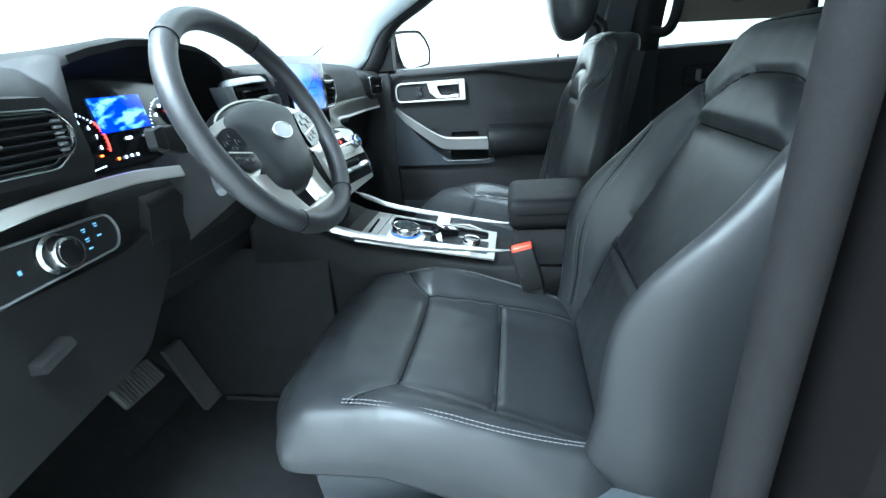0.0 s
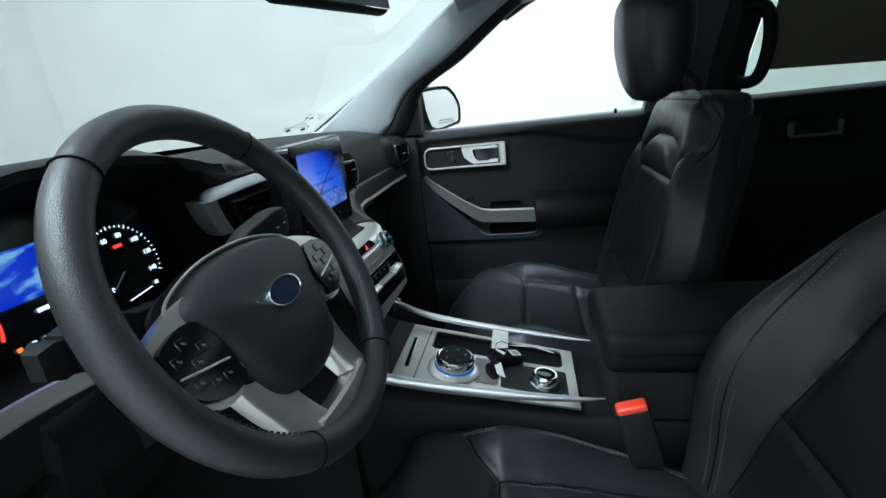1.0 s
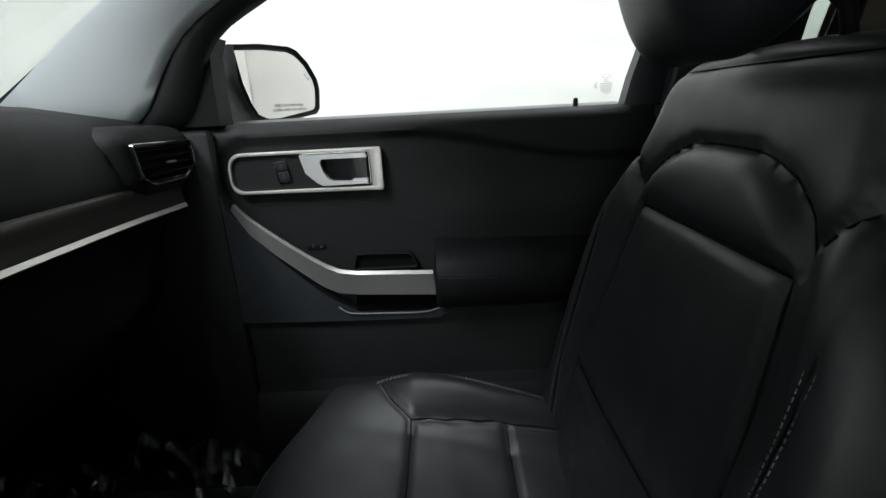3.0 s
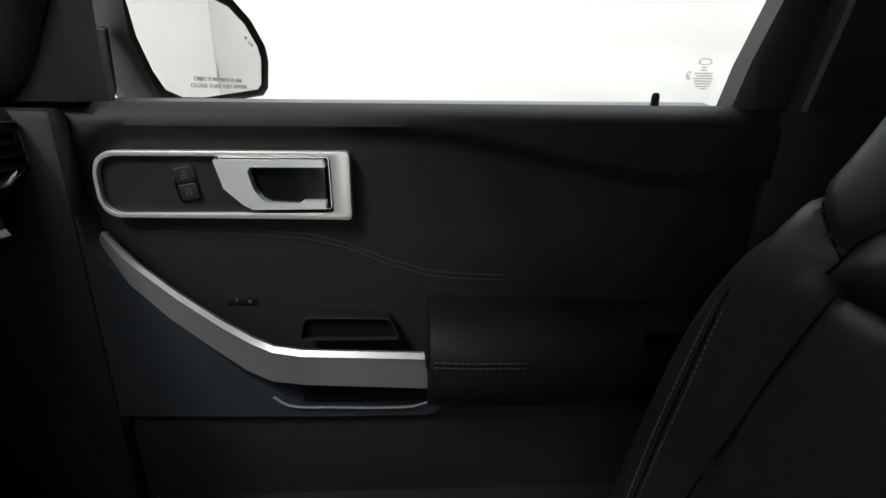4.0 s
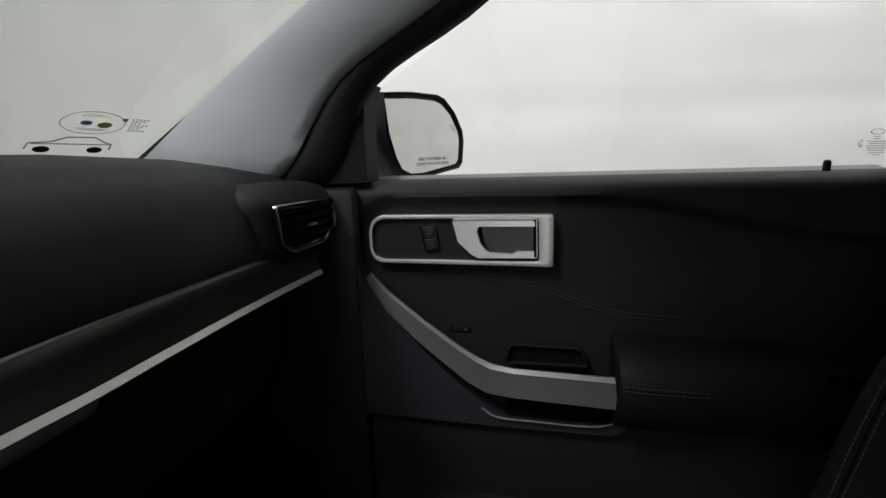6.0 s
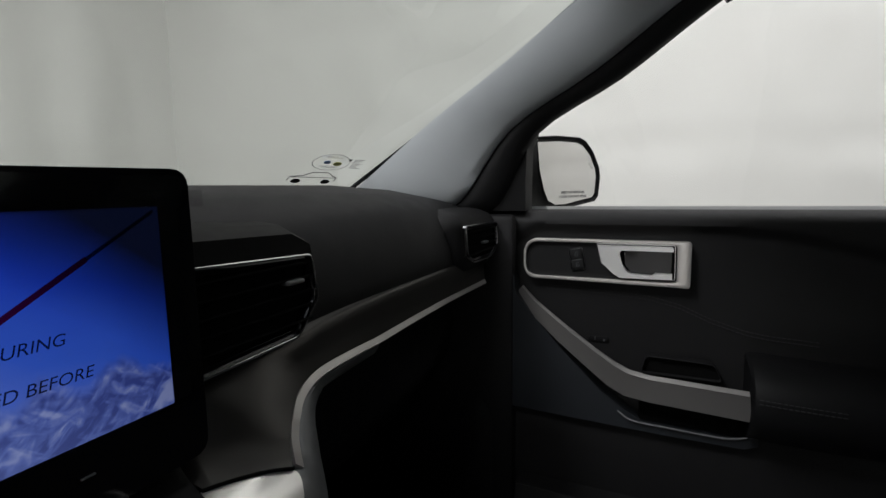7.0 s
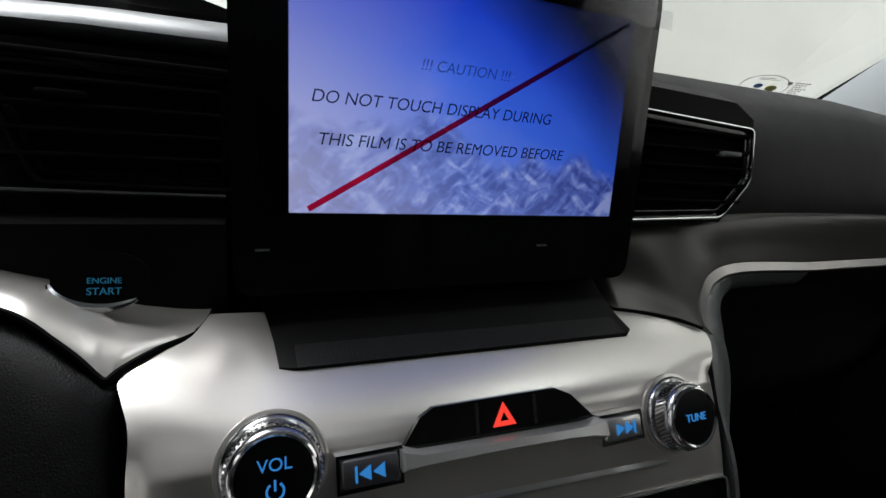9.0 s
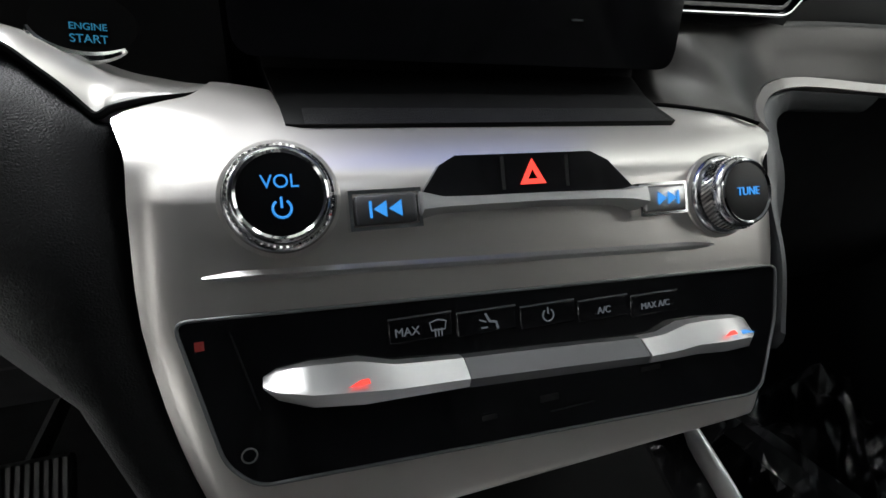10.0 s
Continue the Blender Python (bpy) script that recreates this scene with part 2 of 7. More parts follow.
def part(name, bm, mat, parent=None, label="", sharp=38, smooth=True, kind=""):
    """Links a bmesh, built in world coordinates, as one mesh object under a thing or a part."""
    base = ORIGIN.get(name_key(parent), Vector()) if parent else Vector()
    bmesh.ops.recalc_face_normals(bm, faces=bm.faces)
    me = bpy.data.meshes.new(name)
    bm.to_mesh(me)
    bm.free()
    if base.length:
        me.transform(Matrix.Translation(-base))
    me.materials.append(mat)
    if smooth:
        me.polygons.foreach_set("use_smooth", [True] * len(me.polygons))
        me.set_sharp_from_angle(angle=radians(sharp))
    ob = new(name, me)
    if parent:
        ob.parent = parent
        ORIGIN[name_key(ob)] = base
    if label or kind:
        tagged(ob, label, kind=kind)
    return ob


def single(name, bm, mat, label, category, kind="", group="", **kw):
    """A thing that is one mesh."""
    return tagged(part(name, bm, mat, **kw), label, category, group, kind)


def bevelled(bm, width, seg=2, angle=30):
    if width > 0:
        edges = [e for e in bm.edges if len(e.link_faces) == 2 and e.calc_face_angle(0) > radians(angle)]
        bmesh.ops.bevel(bm, geom=edges, offset=width, segments=seg, affect="EDGES", profile=0.5, clamp_overlap=True)
    return bm


def box(cx, cy, cz, sx, sy, sz, bevel=0.0, seg=2, m=None):
    bm = bmesh.new()
    bmesh.ops.create_cube(bm, size=1, matrix=Matrix.Translation((cx, cy, cz)) @ Matrix.Diagonal((sx, sy, sz, 1)))
    bevelled(bm, bevel, seg)
    if m is not None:
        bm.transform(m)
    return bm


def axes(origin, x, y):
    """A matrix whose local x and y run along the given directions."""
    x = Vector(x).normalized()
    z = x.cross(Vector(y)).normalized()
    y = z.cross(x)
    return Matrix.Translation(origin) @ Matrix((x, y, z)).transposed().to_4x4()


def prism(points, depth, m, bevel=0.0, seg=2, back=0.0):
    """A polygon in the local xy plane, from z = back to z = depth."""
    bm = bmesh.new()
    low = [bm.verts.new((x, y, back)) for x, y in points]
    top = [bm.verts.new((x, y, depth)) for x, y in points]
    n = len(points)
    bm.faces.new(top)
    bm.faces.new(low[::-1])
    for i in range(n):
        bm.faces.new((low[i], low[(i + 1) % n], top[(i + 1) % n], top[i]))
    bevelled(bm, bevel, seg)
    bm.transform(m)
    return bm


def rounded(points, r, seg=4):
    """A polygon with its corners rounded."""
    out = []
    n = len(points)
    for i in range(n):
        a, b, c = (Vector(points[j % n]) for j in (i - 1, i, i + 1))
        rr = min(r, 0.45 * (a - b).length, 0.45 * (c - b).length)
        p, q = b + (a - b).normalized() * rr, b + (c - b).normalized() * rr
        for k in range(seg + 1):
            t = k / seg
            out.append(tuple((1 - t) ** 2 * p + 2 * t * (1 - t) * b + t * t * q))
    return out


def ring_prism(outer, inner, depth, m, bevel=0.0, back=0.0):
    """A flat frame between two outlines of equal point count."""
    bm = bmesh.new()
    n = len(outer)
    loops = [[bm.verts.new((x, y, z)) for x, y in pts] for pts, z in ((outer, back), (outer, depth), (inner, depth), (inner, back))]
    for a, b in ((0, 1), (1, 2), (2, 3), (3, 0)):
        for i in range(n):
            j = (i + 1) % n
            bm.faces.new((loops[a][i], loops[a][j], loops[b][j], loops[b][i]))
    bmesh.ops.recalc_face_normals(bm, faces=bm.faces)
    bevelled(bm, bevel, 2, 50)
    bm.transform(m)
    return bm


def inset(points, d):
    """The outline moved inwards by d (for a convex outline)."""
    n = len(points)
    area = sum(points[i][0] * points[(i + 1) % n][1] - points[(i + 1) % n][0] * points[i][1] for i in range(n))
    s = 1 if area > 0 else -1
    out = []
    for i in range(n):
        a, b, c = (Vector(points[j % n]) for j in (i - 1, i, i + 1))
        e1, e2 = (b - a), (c - b)
        if e1.length < 1e-7 or e2.length < 1e-7:
            out.append(tuple(b))
            continue
        n1 = Vector((-e1.y, e1.x)).normalized() * s
        n2 = Vector((-e2.y, e2.x)).normalized() * s
        k = (n1 + n2)
        k = k / max(0.3, 1 + n1.dot(n2))
        out.append(tuple(b + k * d))
    return out


def loft(rings, close=True, caps=True):
    bm = bmesh.new()
    rows = [[bm.verts.new(p) for p in ring] for ring in rings]
    n = len(rows[0])
    for a, b in zip(rows, rows[1:]):
        for i in range(n if close else n - 1):
            j = (i + 1) % n
            bm.faces.new((a[i], a[j], b[j], b[i]))
    if caps and close:
        bm.faces.new(rows[0][::-1])
        bm.faces.new(rows[-1])
    return bm


def spline(points, n):
    """Catmull-Rom through the points, n steps for each span."""
    p = [Vector(q) for q in points]
    p = [2 * p[0] - p[1]] + p + [2 * p[-1] - p[-2]]
    out = []
    for i in range(1, len(p) - 2):
        for k in range(n):
            t = k / n
            a, b, c, d = p[i - 1:i + 3]
            out.append(0.5 * (2 * b + (c - a) * t + (2 * a - 5 * b + 4 * c - d) * t * t + (3 * b - a - 3 * c + d) * t ** 3))
    return out + [p[-2]]


def tube(path, r, n=10, closed=False, r2=None, up=(0, 0, 1)):
    """A tube along a path; r may be a list. r2: the second radius of an oval section."""
    pts = [Vector(p) for p in path]
    count = len(pts)
    rings = []
    side = None
    for i, p in enumerate(pts):
        a = pts[i - 1] if i or closed else p
        b = pts[(i + 1) % count] if i < count - 1 or closed else p
        d = (b - a).normalized()
        s = d.cross(Vector(up)) if side is None else side - d * side.dot(d)
        if s.length < 1e-5:
            s = d.orthogonal()
        side = s.normalized()
        w = side.cross(d).normalized()
        ra = r[i] if isinstance(r, (list, tuple)) else r
        rb = ra if r2 is None else r2
        rings.append([p + side * ra * math.cos(k * math.tau / n) + w * rb * math.sin(k * math.tau / n) for k in range(n)])
    if closed:
        bm = loft(rings + [rings[0]], True, False)
        bmesh.ops.remove_doubles(bm, verts=bm.verts, dist=1e-6)
        return bm
    return loft(rings)


def lathe(profile, m, n=32):
    """Profile of (radius, height) turned about local z."""
    rings = []
    for r, h in profile:
        rings.append([m @ Vector((r * math.cos(k * math.tau / n), r * math.sin(k * math.tau / n), h)) for k in range(n)])
    return loft(rings)


def join(*bms):
    out = bmesh.new()
    for b in bms:
        me = bpy.data.meshes.new("tmp")
        b.to_mesh(me)
        b.free()
        out.from_mesh(me)
        bpy.data.meshes.remove(me)
    return out


def rbox(sx, sy, sz, r, step):
    """A box with rounded edges made of a fine grid, centred on the origin, to be shaped further."""
    bm = bmesh.new()
    half = Vector((sx / 2, sy / 2, sz / 2))
    cells = [max(2, round(s / step)) for s in (sx, sy, sz)]
    cache = {}

    def vert(p):
        key = tuple(round(c, 6) for c in p)
        if key not in cache:
            q = Vector(p)
            core = Vector([max(-h + r, min(h - r, c)) for c, h in zip(q, half)])
            d = q - core
            cache[key] = bm.verts.new(core + d.normalized() * min(r, d.length) if d.length > 1e-9 else q)
        return cache[key]

    for axis in range(3):
        u, v = (axis + 1) % 3, (axis + 2) % 3
        for sign in (-1, 1):
            for i in range(cells[u]):
                for j in range(cells[v]):
                    quad = []
                    for a, b in ((0, 0), (1, 0), (1, 1), (0, 1)):
                        p = [0.0, 0.0, 0.0]
                        p[axis] = sign * half[axis]
                        p[u] = -half[u] + 2 * half[u] * (i + a) / cells[u]
                        p[v] = -half[v] + 2 * half[v] * (j + b) / cells[v]
                        quad.append(vert(p))
                    try:
                        bm.faces.new(quad)
                    except ValueError:
                        pass
    bmesh.ops.recalc_face_normals(bm, faces=bm.faces)
    return bm


def gap(x, y, line):
    """Distance of (x, y) from a polyline."""
    best = 9.0
    for (ax, ay), (bx, by) in zip(line, line[1:]):
        dx, dy = bx - ax, by - ay
        t = max(0, min(1, ((x - ax) * dx + (y - ay) * dy) / (dx * dx + dy * dy + 1e-12)))
        best = min(best, math.hypot(x - ax - t * dx, y - ay - t * dy))
    return best


def smooth01(t):
    t = max(0.0, min(1.0, t))
    return t * t * (3 - 2 * t)


def stitches(path, length=0.0045, space=0.0022, r=0.0006):
    """Small stitches along a path, joined."""
    pts = [Vector(p) for p in path]
    bm = bmesh.new()
    pos, i, on = 0.0, 0, []
    total = sum((b - a).length for a, b in zip(pts, pts[1:]))

    def at(s):
        for a, b in zip(pts, pts[1:]):
            d = (b - a).length
            if s <= d:
                return a + (b - a) * (s / max(d, 1e-9))
            s -= d
        return pts[-1]

    while pos + length < total:
        a, b = at(pos), at(pos + length)
        m = axes((a + b) / 2, b - a, (0.3, 0.5, 0.8))
        bmesh.ops.create_cube(bm, size=1, matrix=m @ Matrix.Diagonal((length, 2 * r, 2 * r, 1)))
        pos += length + space
    return bm


def lettering(name, body, size, m, mat, parent, align="CENTER", thick=0.0002, label=""):
    data = bpy.data.curves.new(name, "FONT")
    data.body, data.size, data.align_x, data.align_y, data.extrude = body, size, align, "CENTER", thick
    ob = bpy.data.objects.new(name, data)
    scene.collection.objects.link(ob)
    dg = bpy.context.evaluated_depsgraph_get()
    me = bpy.data.meshes.new_from_object(ob.evaluated_get(dg))
    bpy.data.objects.remove(ob)
    bm = bmesh.new()
    bm.from_mesh(me)
    bpy.data.meshes.remove(me)
    bm.transform(m)
    return part(name, bm, mat, parent, label, smooth=False)


def bars(rows, m):
    """Plain bars (x, y, width, height) that stand for small writing."""
    bm = bmesh.new()
    for x, y, w, h in rows:
        bmesh.ops.create_cube(bm, size=1, matrix=m @ Matrix.Translation((x, y, 0)) @ Matrix.Diagonal((w, h, 0.0003, 1)))
    return bm


def each_bar(name, rows, m, mat, parent):
    """The same bars, each a part of its own."""
    for row in rows:
        part(name, bars([row], m), mat, parent, smooth=False)

# ---- the booth round the car ----


def curtain(name, origin, along, width, height, phase, label, folds=0.006):
    """A hanging white sheet with soft folds and a welded seam."""
    bm = bmesh.new()
    along = Vector(along)
    out = along.cross(Vector((0, 0, 1))).normalized()
    nu, nv = int(width / 0.05), int(height / 0.06)
    rows = []
    for j in range(nv + 1):
        row = []
        for i in range(nu + 1):
            u, v = width * i / nu, height * j / nv
            d = 0.012 * noise.noise((u * 1.3 + phase, v * 0.25, 0.3)) + 0.006 * noise.noise((u * 4.1, v * 0.8 + phase, 1.7))
            d += 0.004 * noise.noise((u * 2.0 + v * 5.0, v * 3.0 - u * 2.0, phase))
            d += 0.022 * abs(noise.noise((u * 1.5 + 0.5 * v, v * 1.9 - 0.4 * u, phase + 4.0))) + 0.010 * abs(noise.noise((u * 3.6 - v, v * 3.1 + u, phase + 9.0)))
            d += folds * math.sin(u * 9.0 + 2.2 * noise.noise((u * 0.9, v * 0.35, phase + 2.0))) * (0.6 + noise.noise((u * 0.8 + phase, v * 0.5, 6.0)))
            for seam in (0.62, 1.46, 2.3, 3.2):
                d += 0.010 * math.exp(-((v - seam - 0.01 * math.sin(u * 1.7)) / 0.035) ** 2)
            row.append(bm.verts.new(Vector(origin) + along * u + out * d + Vector((0, 0, v))))
        rows.append(row)
    for a, b in zip(rows, rows[1:]):
        for i in range(nu):
            bm.faces.new((a[i], a[i + 1], b[i + 1], b[i]))
    return single(name, bm, FABRIC, label, "curtain", "structure")


curtain("wall_east", (2.55, -4.7, 0), (0, 1, 0), 8.1, 4.2, 0.0, "white fabric booth wall with soft wrinkles and seams")
curtain("wall_north", (2.65, 3.3, 0), (-1, 0, 0), 5.8, 4.2, 7.0, "white fabric booth wall hanging in vertical folds", 0.022)
curtain("wall_west", (-3.05, 3.3, 0), (0, -1, 0), 7.9, 4.2, 13.0, "white fabric booth wall behind the open door")
curtain("wall_south", (-3.05, -4.6, 0), (1, 0, 0), 5.6, 4.2, 21.0, "white fabric booth wall behind the car")
single("ground", box(-0.25, -0.65, -0.05, 5.8, 8.1, 0.1), BOOTH_FLOOR, "pale grey smooth booth floor", "floor", "structure", smooth=False)
single("booth_ceiling", box(-0.25, -0.65, 4.25, 5.8, 8.1, 0.1), FABRIC, "plain white booth ceiling", "ceiling", "structure", smooth=False)

# ---- cabin shell ----
single("floor", join(box(0, -0.75, 0.43, 1.50, 2.5, 0.05, 0.01),
                     box(0, 0.62, 0.56, 1.50, 0.46, 0.05, 0.01, m=Matrix.Translation((0, 0.5, 0.45)) @ Matrix.Rotation(radians(38), 4, "X") @ Matrix.Translation((0, -0.42, -0.52)))),
       CARPET, "black carpet cabin floor rising to the toe board", "floor", "structure")
single("wall_firewall", box(0, 0.80, 0.85, 1.52, 0.06, 0.80, 0.01), DARK, "dark bulkhead in front of the footwells", "bulkhead", "structure")
single("rear_sill", loft([[Vector((x, y, z)) for x, z in ((0.70, 0.44), (0.72, 0.52), (0.76, 0.56), (0.90, 0.56), (0.90, 0.36), (0.70, 0.36))] for y in (-0.58, -2.3)]), HARD, "black plastic trim along the rear door sill", "sill trim", "structure")
# added wall out of view, in place of the rear rows, keeps the back dark
single("wall_rear", box(0, -2.25, 1.0, 1.56, 0.06, 1.3, 0.02), DARK, "unseen dark wall added to close the rear of the cabin", "wall", "structure")

# headliner: a shallow vault with a front header
rings = []
for hy, hz in ((-0.13, 1.602), (-0.20, 1.622), (-0.45, 1.648), (-1.2, 1.655), (-2.3, 1.63)):
    top = [Vector((x, hy, hz - 0.06 * abs(x / 0.7) ** 3)) for x in [k * 0.07 for k in range(-10, 11)]]
    rings.append(top + [p + Vector((0, 0, 0.05)) for p in top[::-1]])
single("ceiling", loft(rings), PILLAR, "light grey cloth headliner", "headliner", "structure")


def pillar_a(s):
    """Windshield pillar trim; s = 1 for the passenger side."""
    screen = spline([(0.712, 0.40, 1.245), (0.70, 0.338, 1.279), (0.70, 0.193, 1.379), (0.695, 0.05, 1.467), (0.685, -0.062, 1.542), (0.66, -0.18, 1.612)], 4)
    door = spline([(0.757, 0.115, 1.215), (0.752, 0.075, 1.245), (0.745, 0.012, 1.355), (0.735, -0.12, 1.43), (0.722, -0.239, 1.512), (0.70, -0.37, 1.59)], 4)
    trim, frame_ = [], []
    for w, d in zip(screen, door):
        inward = Vector((-1, -0.35, 0.25)).normalized()
        out = Vector((0.03, 0.02, 0))
        ring = [w, w.lerp(d, 0.03) + inward * 0.016, w.lerp(d, 0.16) + inward * 0.024, w.lerp(d, 0.42) + inward * 0.027, w.lerp(d, 0.68) + inward * 0.026, w.lerp(d, 0.755) + inward * 0.020, w.lerp(d, 0.76) + inward * 0.004, w.lerp(d, 0.74) + out, w + out]
        trim.append([Vector((s * p.x, p.y, p.z)) for p in ring])
        ring = [w.lerp(d, 0.745) + inward * 0.010, w.lerp(d, 0.78) + inward * 0.017, w.lerp(d, 0.86) + inward * 0.018, w.lerp(d, 0.96) + inward * 0.010, d, d + out * 1.2, w.lerp(d, 0.745) + out]
        frame_.append([Vector((s * p.x, p.y, p.z)) for p in ring])
    return loft(trim), loft(frame_)


for s_ in (1, -1):
    trim_bm, frame_bm = pillar_a(s_)
    single("pillar_trim", trim_bm, PILLAR, "grey cloth-covered windshield pillar trim", "pillar trim", "structure", sharp=60)
    single("door_frame", frame_bm, HARD, "black door frame along the windshield pillar", "door frame", "structure", sharp=60)


def pillar_b(s, stations):
    """Pillar behind the front door."""
    rings = []
    for y, z, x, d in stations:
        rings.append([Vector((s * px, py, z)) for px, py in ((x + 0.07, y + 0.01), (x + 0.02, y + 0.012), (x, y - 0.02), (x - 0.008, y - 0.06), (x - 0.008, y - d + 0.05), (x + 0.004, y - d), (x + 0.07, y - d))])
    return loft(rings)


single("pillar_trim", pillar_b(1, ((-0.69, 0.46, 0.735, 0.19), (-0.695, 0.9, 0.735, 0.19), (-0.70, 1.2, 0.74, 0.195), (-0.702, 1.2215, 0.730, 0.195))), BLUEGREY, "dark grey plastic trim on the pillar behind the front seat", "pillar trim", "structure")
# one upper trim in two colours: inner face darkened as shaded, front edge lighter
single("pillar_trim", pillar_b(1, ((-0.770, 1.2185, 0.750, 0.124), (-0.786, 1.35, 0.731, 0.120), (-0.816, 1.5, 0.706, 0.120), (-0.850, 1.62, 0.663, 0.135))), HARD, "upper pillar trim behind the front seat, darkened as in shade", "pillar trim", "structure")
single("pillar_trim", loft([[Vector((x + dx, y + dy, z)) for dx, dy in ((0.05, 0.004), (0.004, 0.004), (0.0, 0.0), (-0.010, -0.085), (0.05, -0.087))] for y, z, x in ((-0.706, 1.2185, 0.747), (-0.722, 1.35, 0.730), (-0.752, 1.5, 0.705), (-0.79, 1.62, 0.662))]), BLUEGREY, "front edge of the upper pillar trim, kept greyer where light falls", "pillar trim", "structure")

# pillar and weatherstrip at the open driver's doorway
single("pillar_trim", loft([[Vector((x, y - (z - 0.9) * 0.02, z)) for x, y in ((-0.86, -0.60), (-0.80, -0.585), (-0.755, -0.60), (-0.735, -0.66), (-0.735, -0.78), (-0.90, -0.80), (-0.90, -0.66))] for z in (0.44, 0.7, 1.0, 1.3, 1.5, 1.62)]),
       SEAL, "dark plastic trim on the pillar beside the open doorway", "pillar trim", "structure")
strip = thing("door_seal", "black rubber weatherstrip along the open doorway", "weatherstrip", (-0.81, -0.6, 0.45))
part("seal_bulb", tube(spline([(-0.815, -0.30, 0.455), (-0.815, -0.50, 0.47), (-0.815, -0.553, 0.60), (-0.813, -0.565, 0.95), (-0.808, -0.582, 1.3), (-0.79, -0.605, 1.55)], 8), 0.016, 20), SEAL_BULB, strip)
part("seal_lip", tube(spline([(-0.835, -0.30, 0.455), (-0.835, -0.55, 0.47), (-0.835, -0.625, 0.60), (-0.833, -0.63, 0.95), (-0.825, -0.634, 1.3), (-0.81, -0.65, 1.55)], 8), 0.009, 8), SEAL, strip)
sill = thing("door_sill", "black plastic scuff plate at the open doorway", "door sill", (-0.78, 0.0, 0.45))
part("scuff_plate", box(-0.775, -0.08, 0.462, 0.10, 1.0, 0.02, 0.006), HARD, sill)
part("outer_sill", box(-0.85, -0.08, 0.43, 0.06, 1.1, 0.05, 0.015), HARD, sill)
single("wall_west_rear", box(-0.79, -1.5, 0.95, 0.08, 1.36, 1.35, 0.02), DARK, "dark trim of the rear door behind the driver", "wall", "structure")
single("roof_rail", tube(spline([(0.70, -0.30, 1.585), (0.69, -0.6, 1.61), (0.68, -1.2, 1.615), (0.68, -2.2, 1.60)], 6), 0.035, 8), PILLAR, "grey trim over the side windows", "roof trim", "structure")
single("roof_rail", tube(spline([(-0.70, -0.30, 1.585), (-0.69, -0.6, 1.61), (-0.68, -1.2, 1.615), (-0.68, -2.2, 1.60)], 6), 0.035, 8), PILLAR, "grey trim over the side windows", "roof trim", "structure")
single("roof", box(0, -1.15, 1.72, 1.44, 2.3, 0.04, 0.015), GREYTRIM, "painted metal roof panel over the headliner", "roof", "structure")

# windshield: a gently curved pane
def screen_point(u, v):
    """u across -1..1, v from the base 0 to the header 1."""
    x = u * (0.735 - 0.05 * v)
    bow = 1 - u * u
    y = 0.40 + 0.19 * bow + v * (-0.60 - 0.06 * bow)
    return Vector((x, y, 1.262 + 0.012 * bow + v * (0.345 + 0.01 * bow)))


def pane(u0, u1, v0, v1, nu, nv, push=0.0):
    bm = bmesh.new()
    rows = [[bm.verts.new(screen_point(u0 + (u1 - u0) * i / nu, v0 + (v1 - v0) * j / nv) + Vector((0, -0.85, -1)).normalized() * push) for i in range(nu + 1)] for j in range(nv + 1)]
    for a, b in zip(rows, rows[1:]):
        for i in range(nu):
            bm.faces.new((a[i], a[i + 1], b[i + 1], b[i]))
    return bm


ws = thing("window_1", "clear curved windshield with stickers in its lower corner", "windshield", (0, 0.4, 1.26), kind="structure")
pane_ws = part("pane", pane(-1, 1, 0, 1, 24, 10), SCREEN_GLASS, ws)
pane_ws.visible_shadow = False
part("black_border", pane(-1, 1, -0.06, 0.022, 24, 1, 0.004), GLOSS, ws, "black printed band along the glass edge")
part("side_border", join(pane(0.982, 1.0, 0.03, 1, 1, 10, 0.004), pane(-1.0, -0.982, 0.03, 1, 1, 10, 0.004)), GLOSS, ws, "black printed band along the glass edge")


def on_screen(u, v, push=0.006):
    p = screen_point(u, v)
    ex = (screen_point(u + 0.01, v) - screen_point(u - 0.01, v)).normalized()
    ey = (screen_point(u, v + 0.01) - screen_point(u, v - 0.01)).normalized()
    m = axes(p, ex, ey)
    return m @ Matrix.Translation((0, 0, push if (m.to_3x3() @ Vector((0, 0, 1))).y < 0 else -push))


def ellipse(a, b, n=28):
    return [(a * math.cos(k * math.tau / n), b * math.sin(k * math.tau / n)) for k in range(n)]


sticker = thing("oval_sticker", "clear oval sticker with blue and yellow marks on the windshield", "sticker", tuple(on_screen(0.86, 0.16).translation))
ms = on_screen(0.86, 0.16)
part("outline", ring_prism(ellipse(0.036, 0.024), ellipse(0.0350, 0.0230), 0.0004, ms), FAINT_INK, sticker, smooth=False)
part("blue_spot", prism(ellipse(0.0065, 0.0048, 16), 0.0005, ms @ Matrix.Translation((-0.008, 0, 0))), material("sticker_blue", (0.20, 0.33, 0.62), 0.5), sticker, smooth=False)
part("yellow_spot", prism(ellipse(0.0085, 0.0062, 16), 0.0005, ms @ Matrix.Translation((0.013, -0.003, 0))), material("sticker_yellow", (0.48, 0.48, 0.16), 0.5), sticker, smooth=False)
part("small_print", bars([(-0.004, 0.0165, 0.022, 0.0010), (0.0, 0.0135, 0.032, 0.0008), (0.0, -0.0125, 0.036, 0.0008), (0.0, -0.0155, 0.026, 0.0010), (0.014, -0.0035, 0.010, 0.0012)], ms), FAINT_INK, sticker, smooth=False)
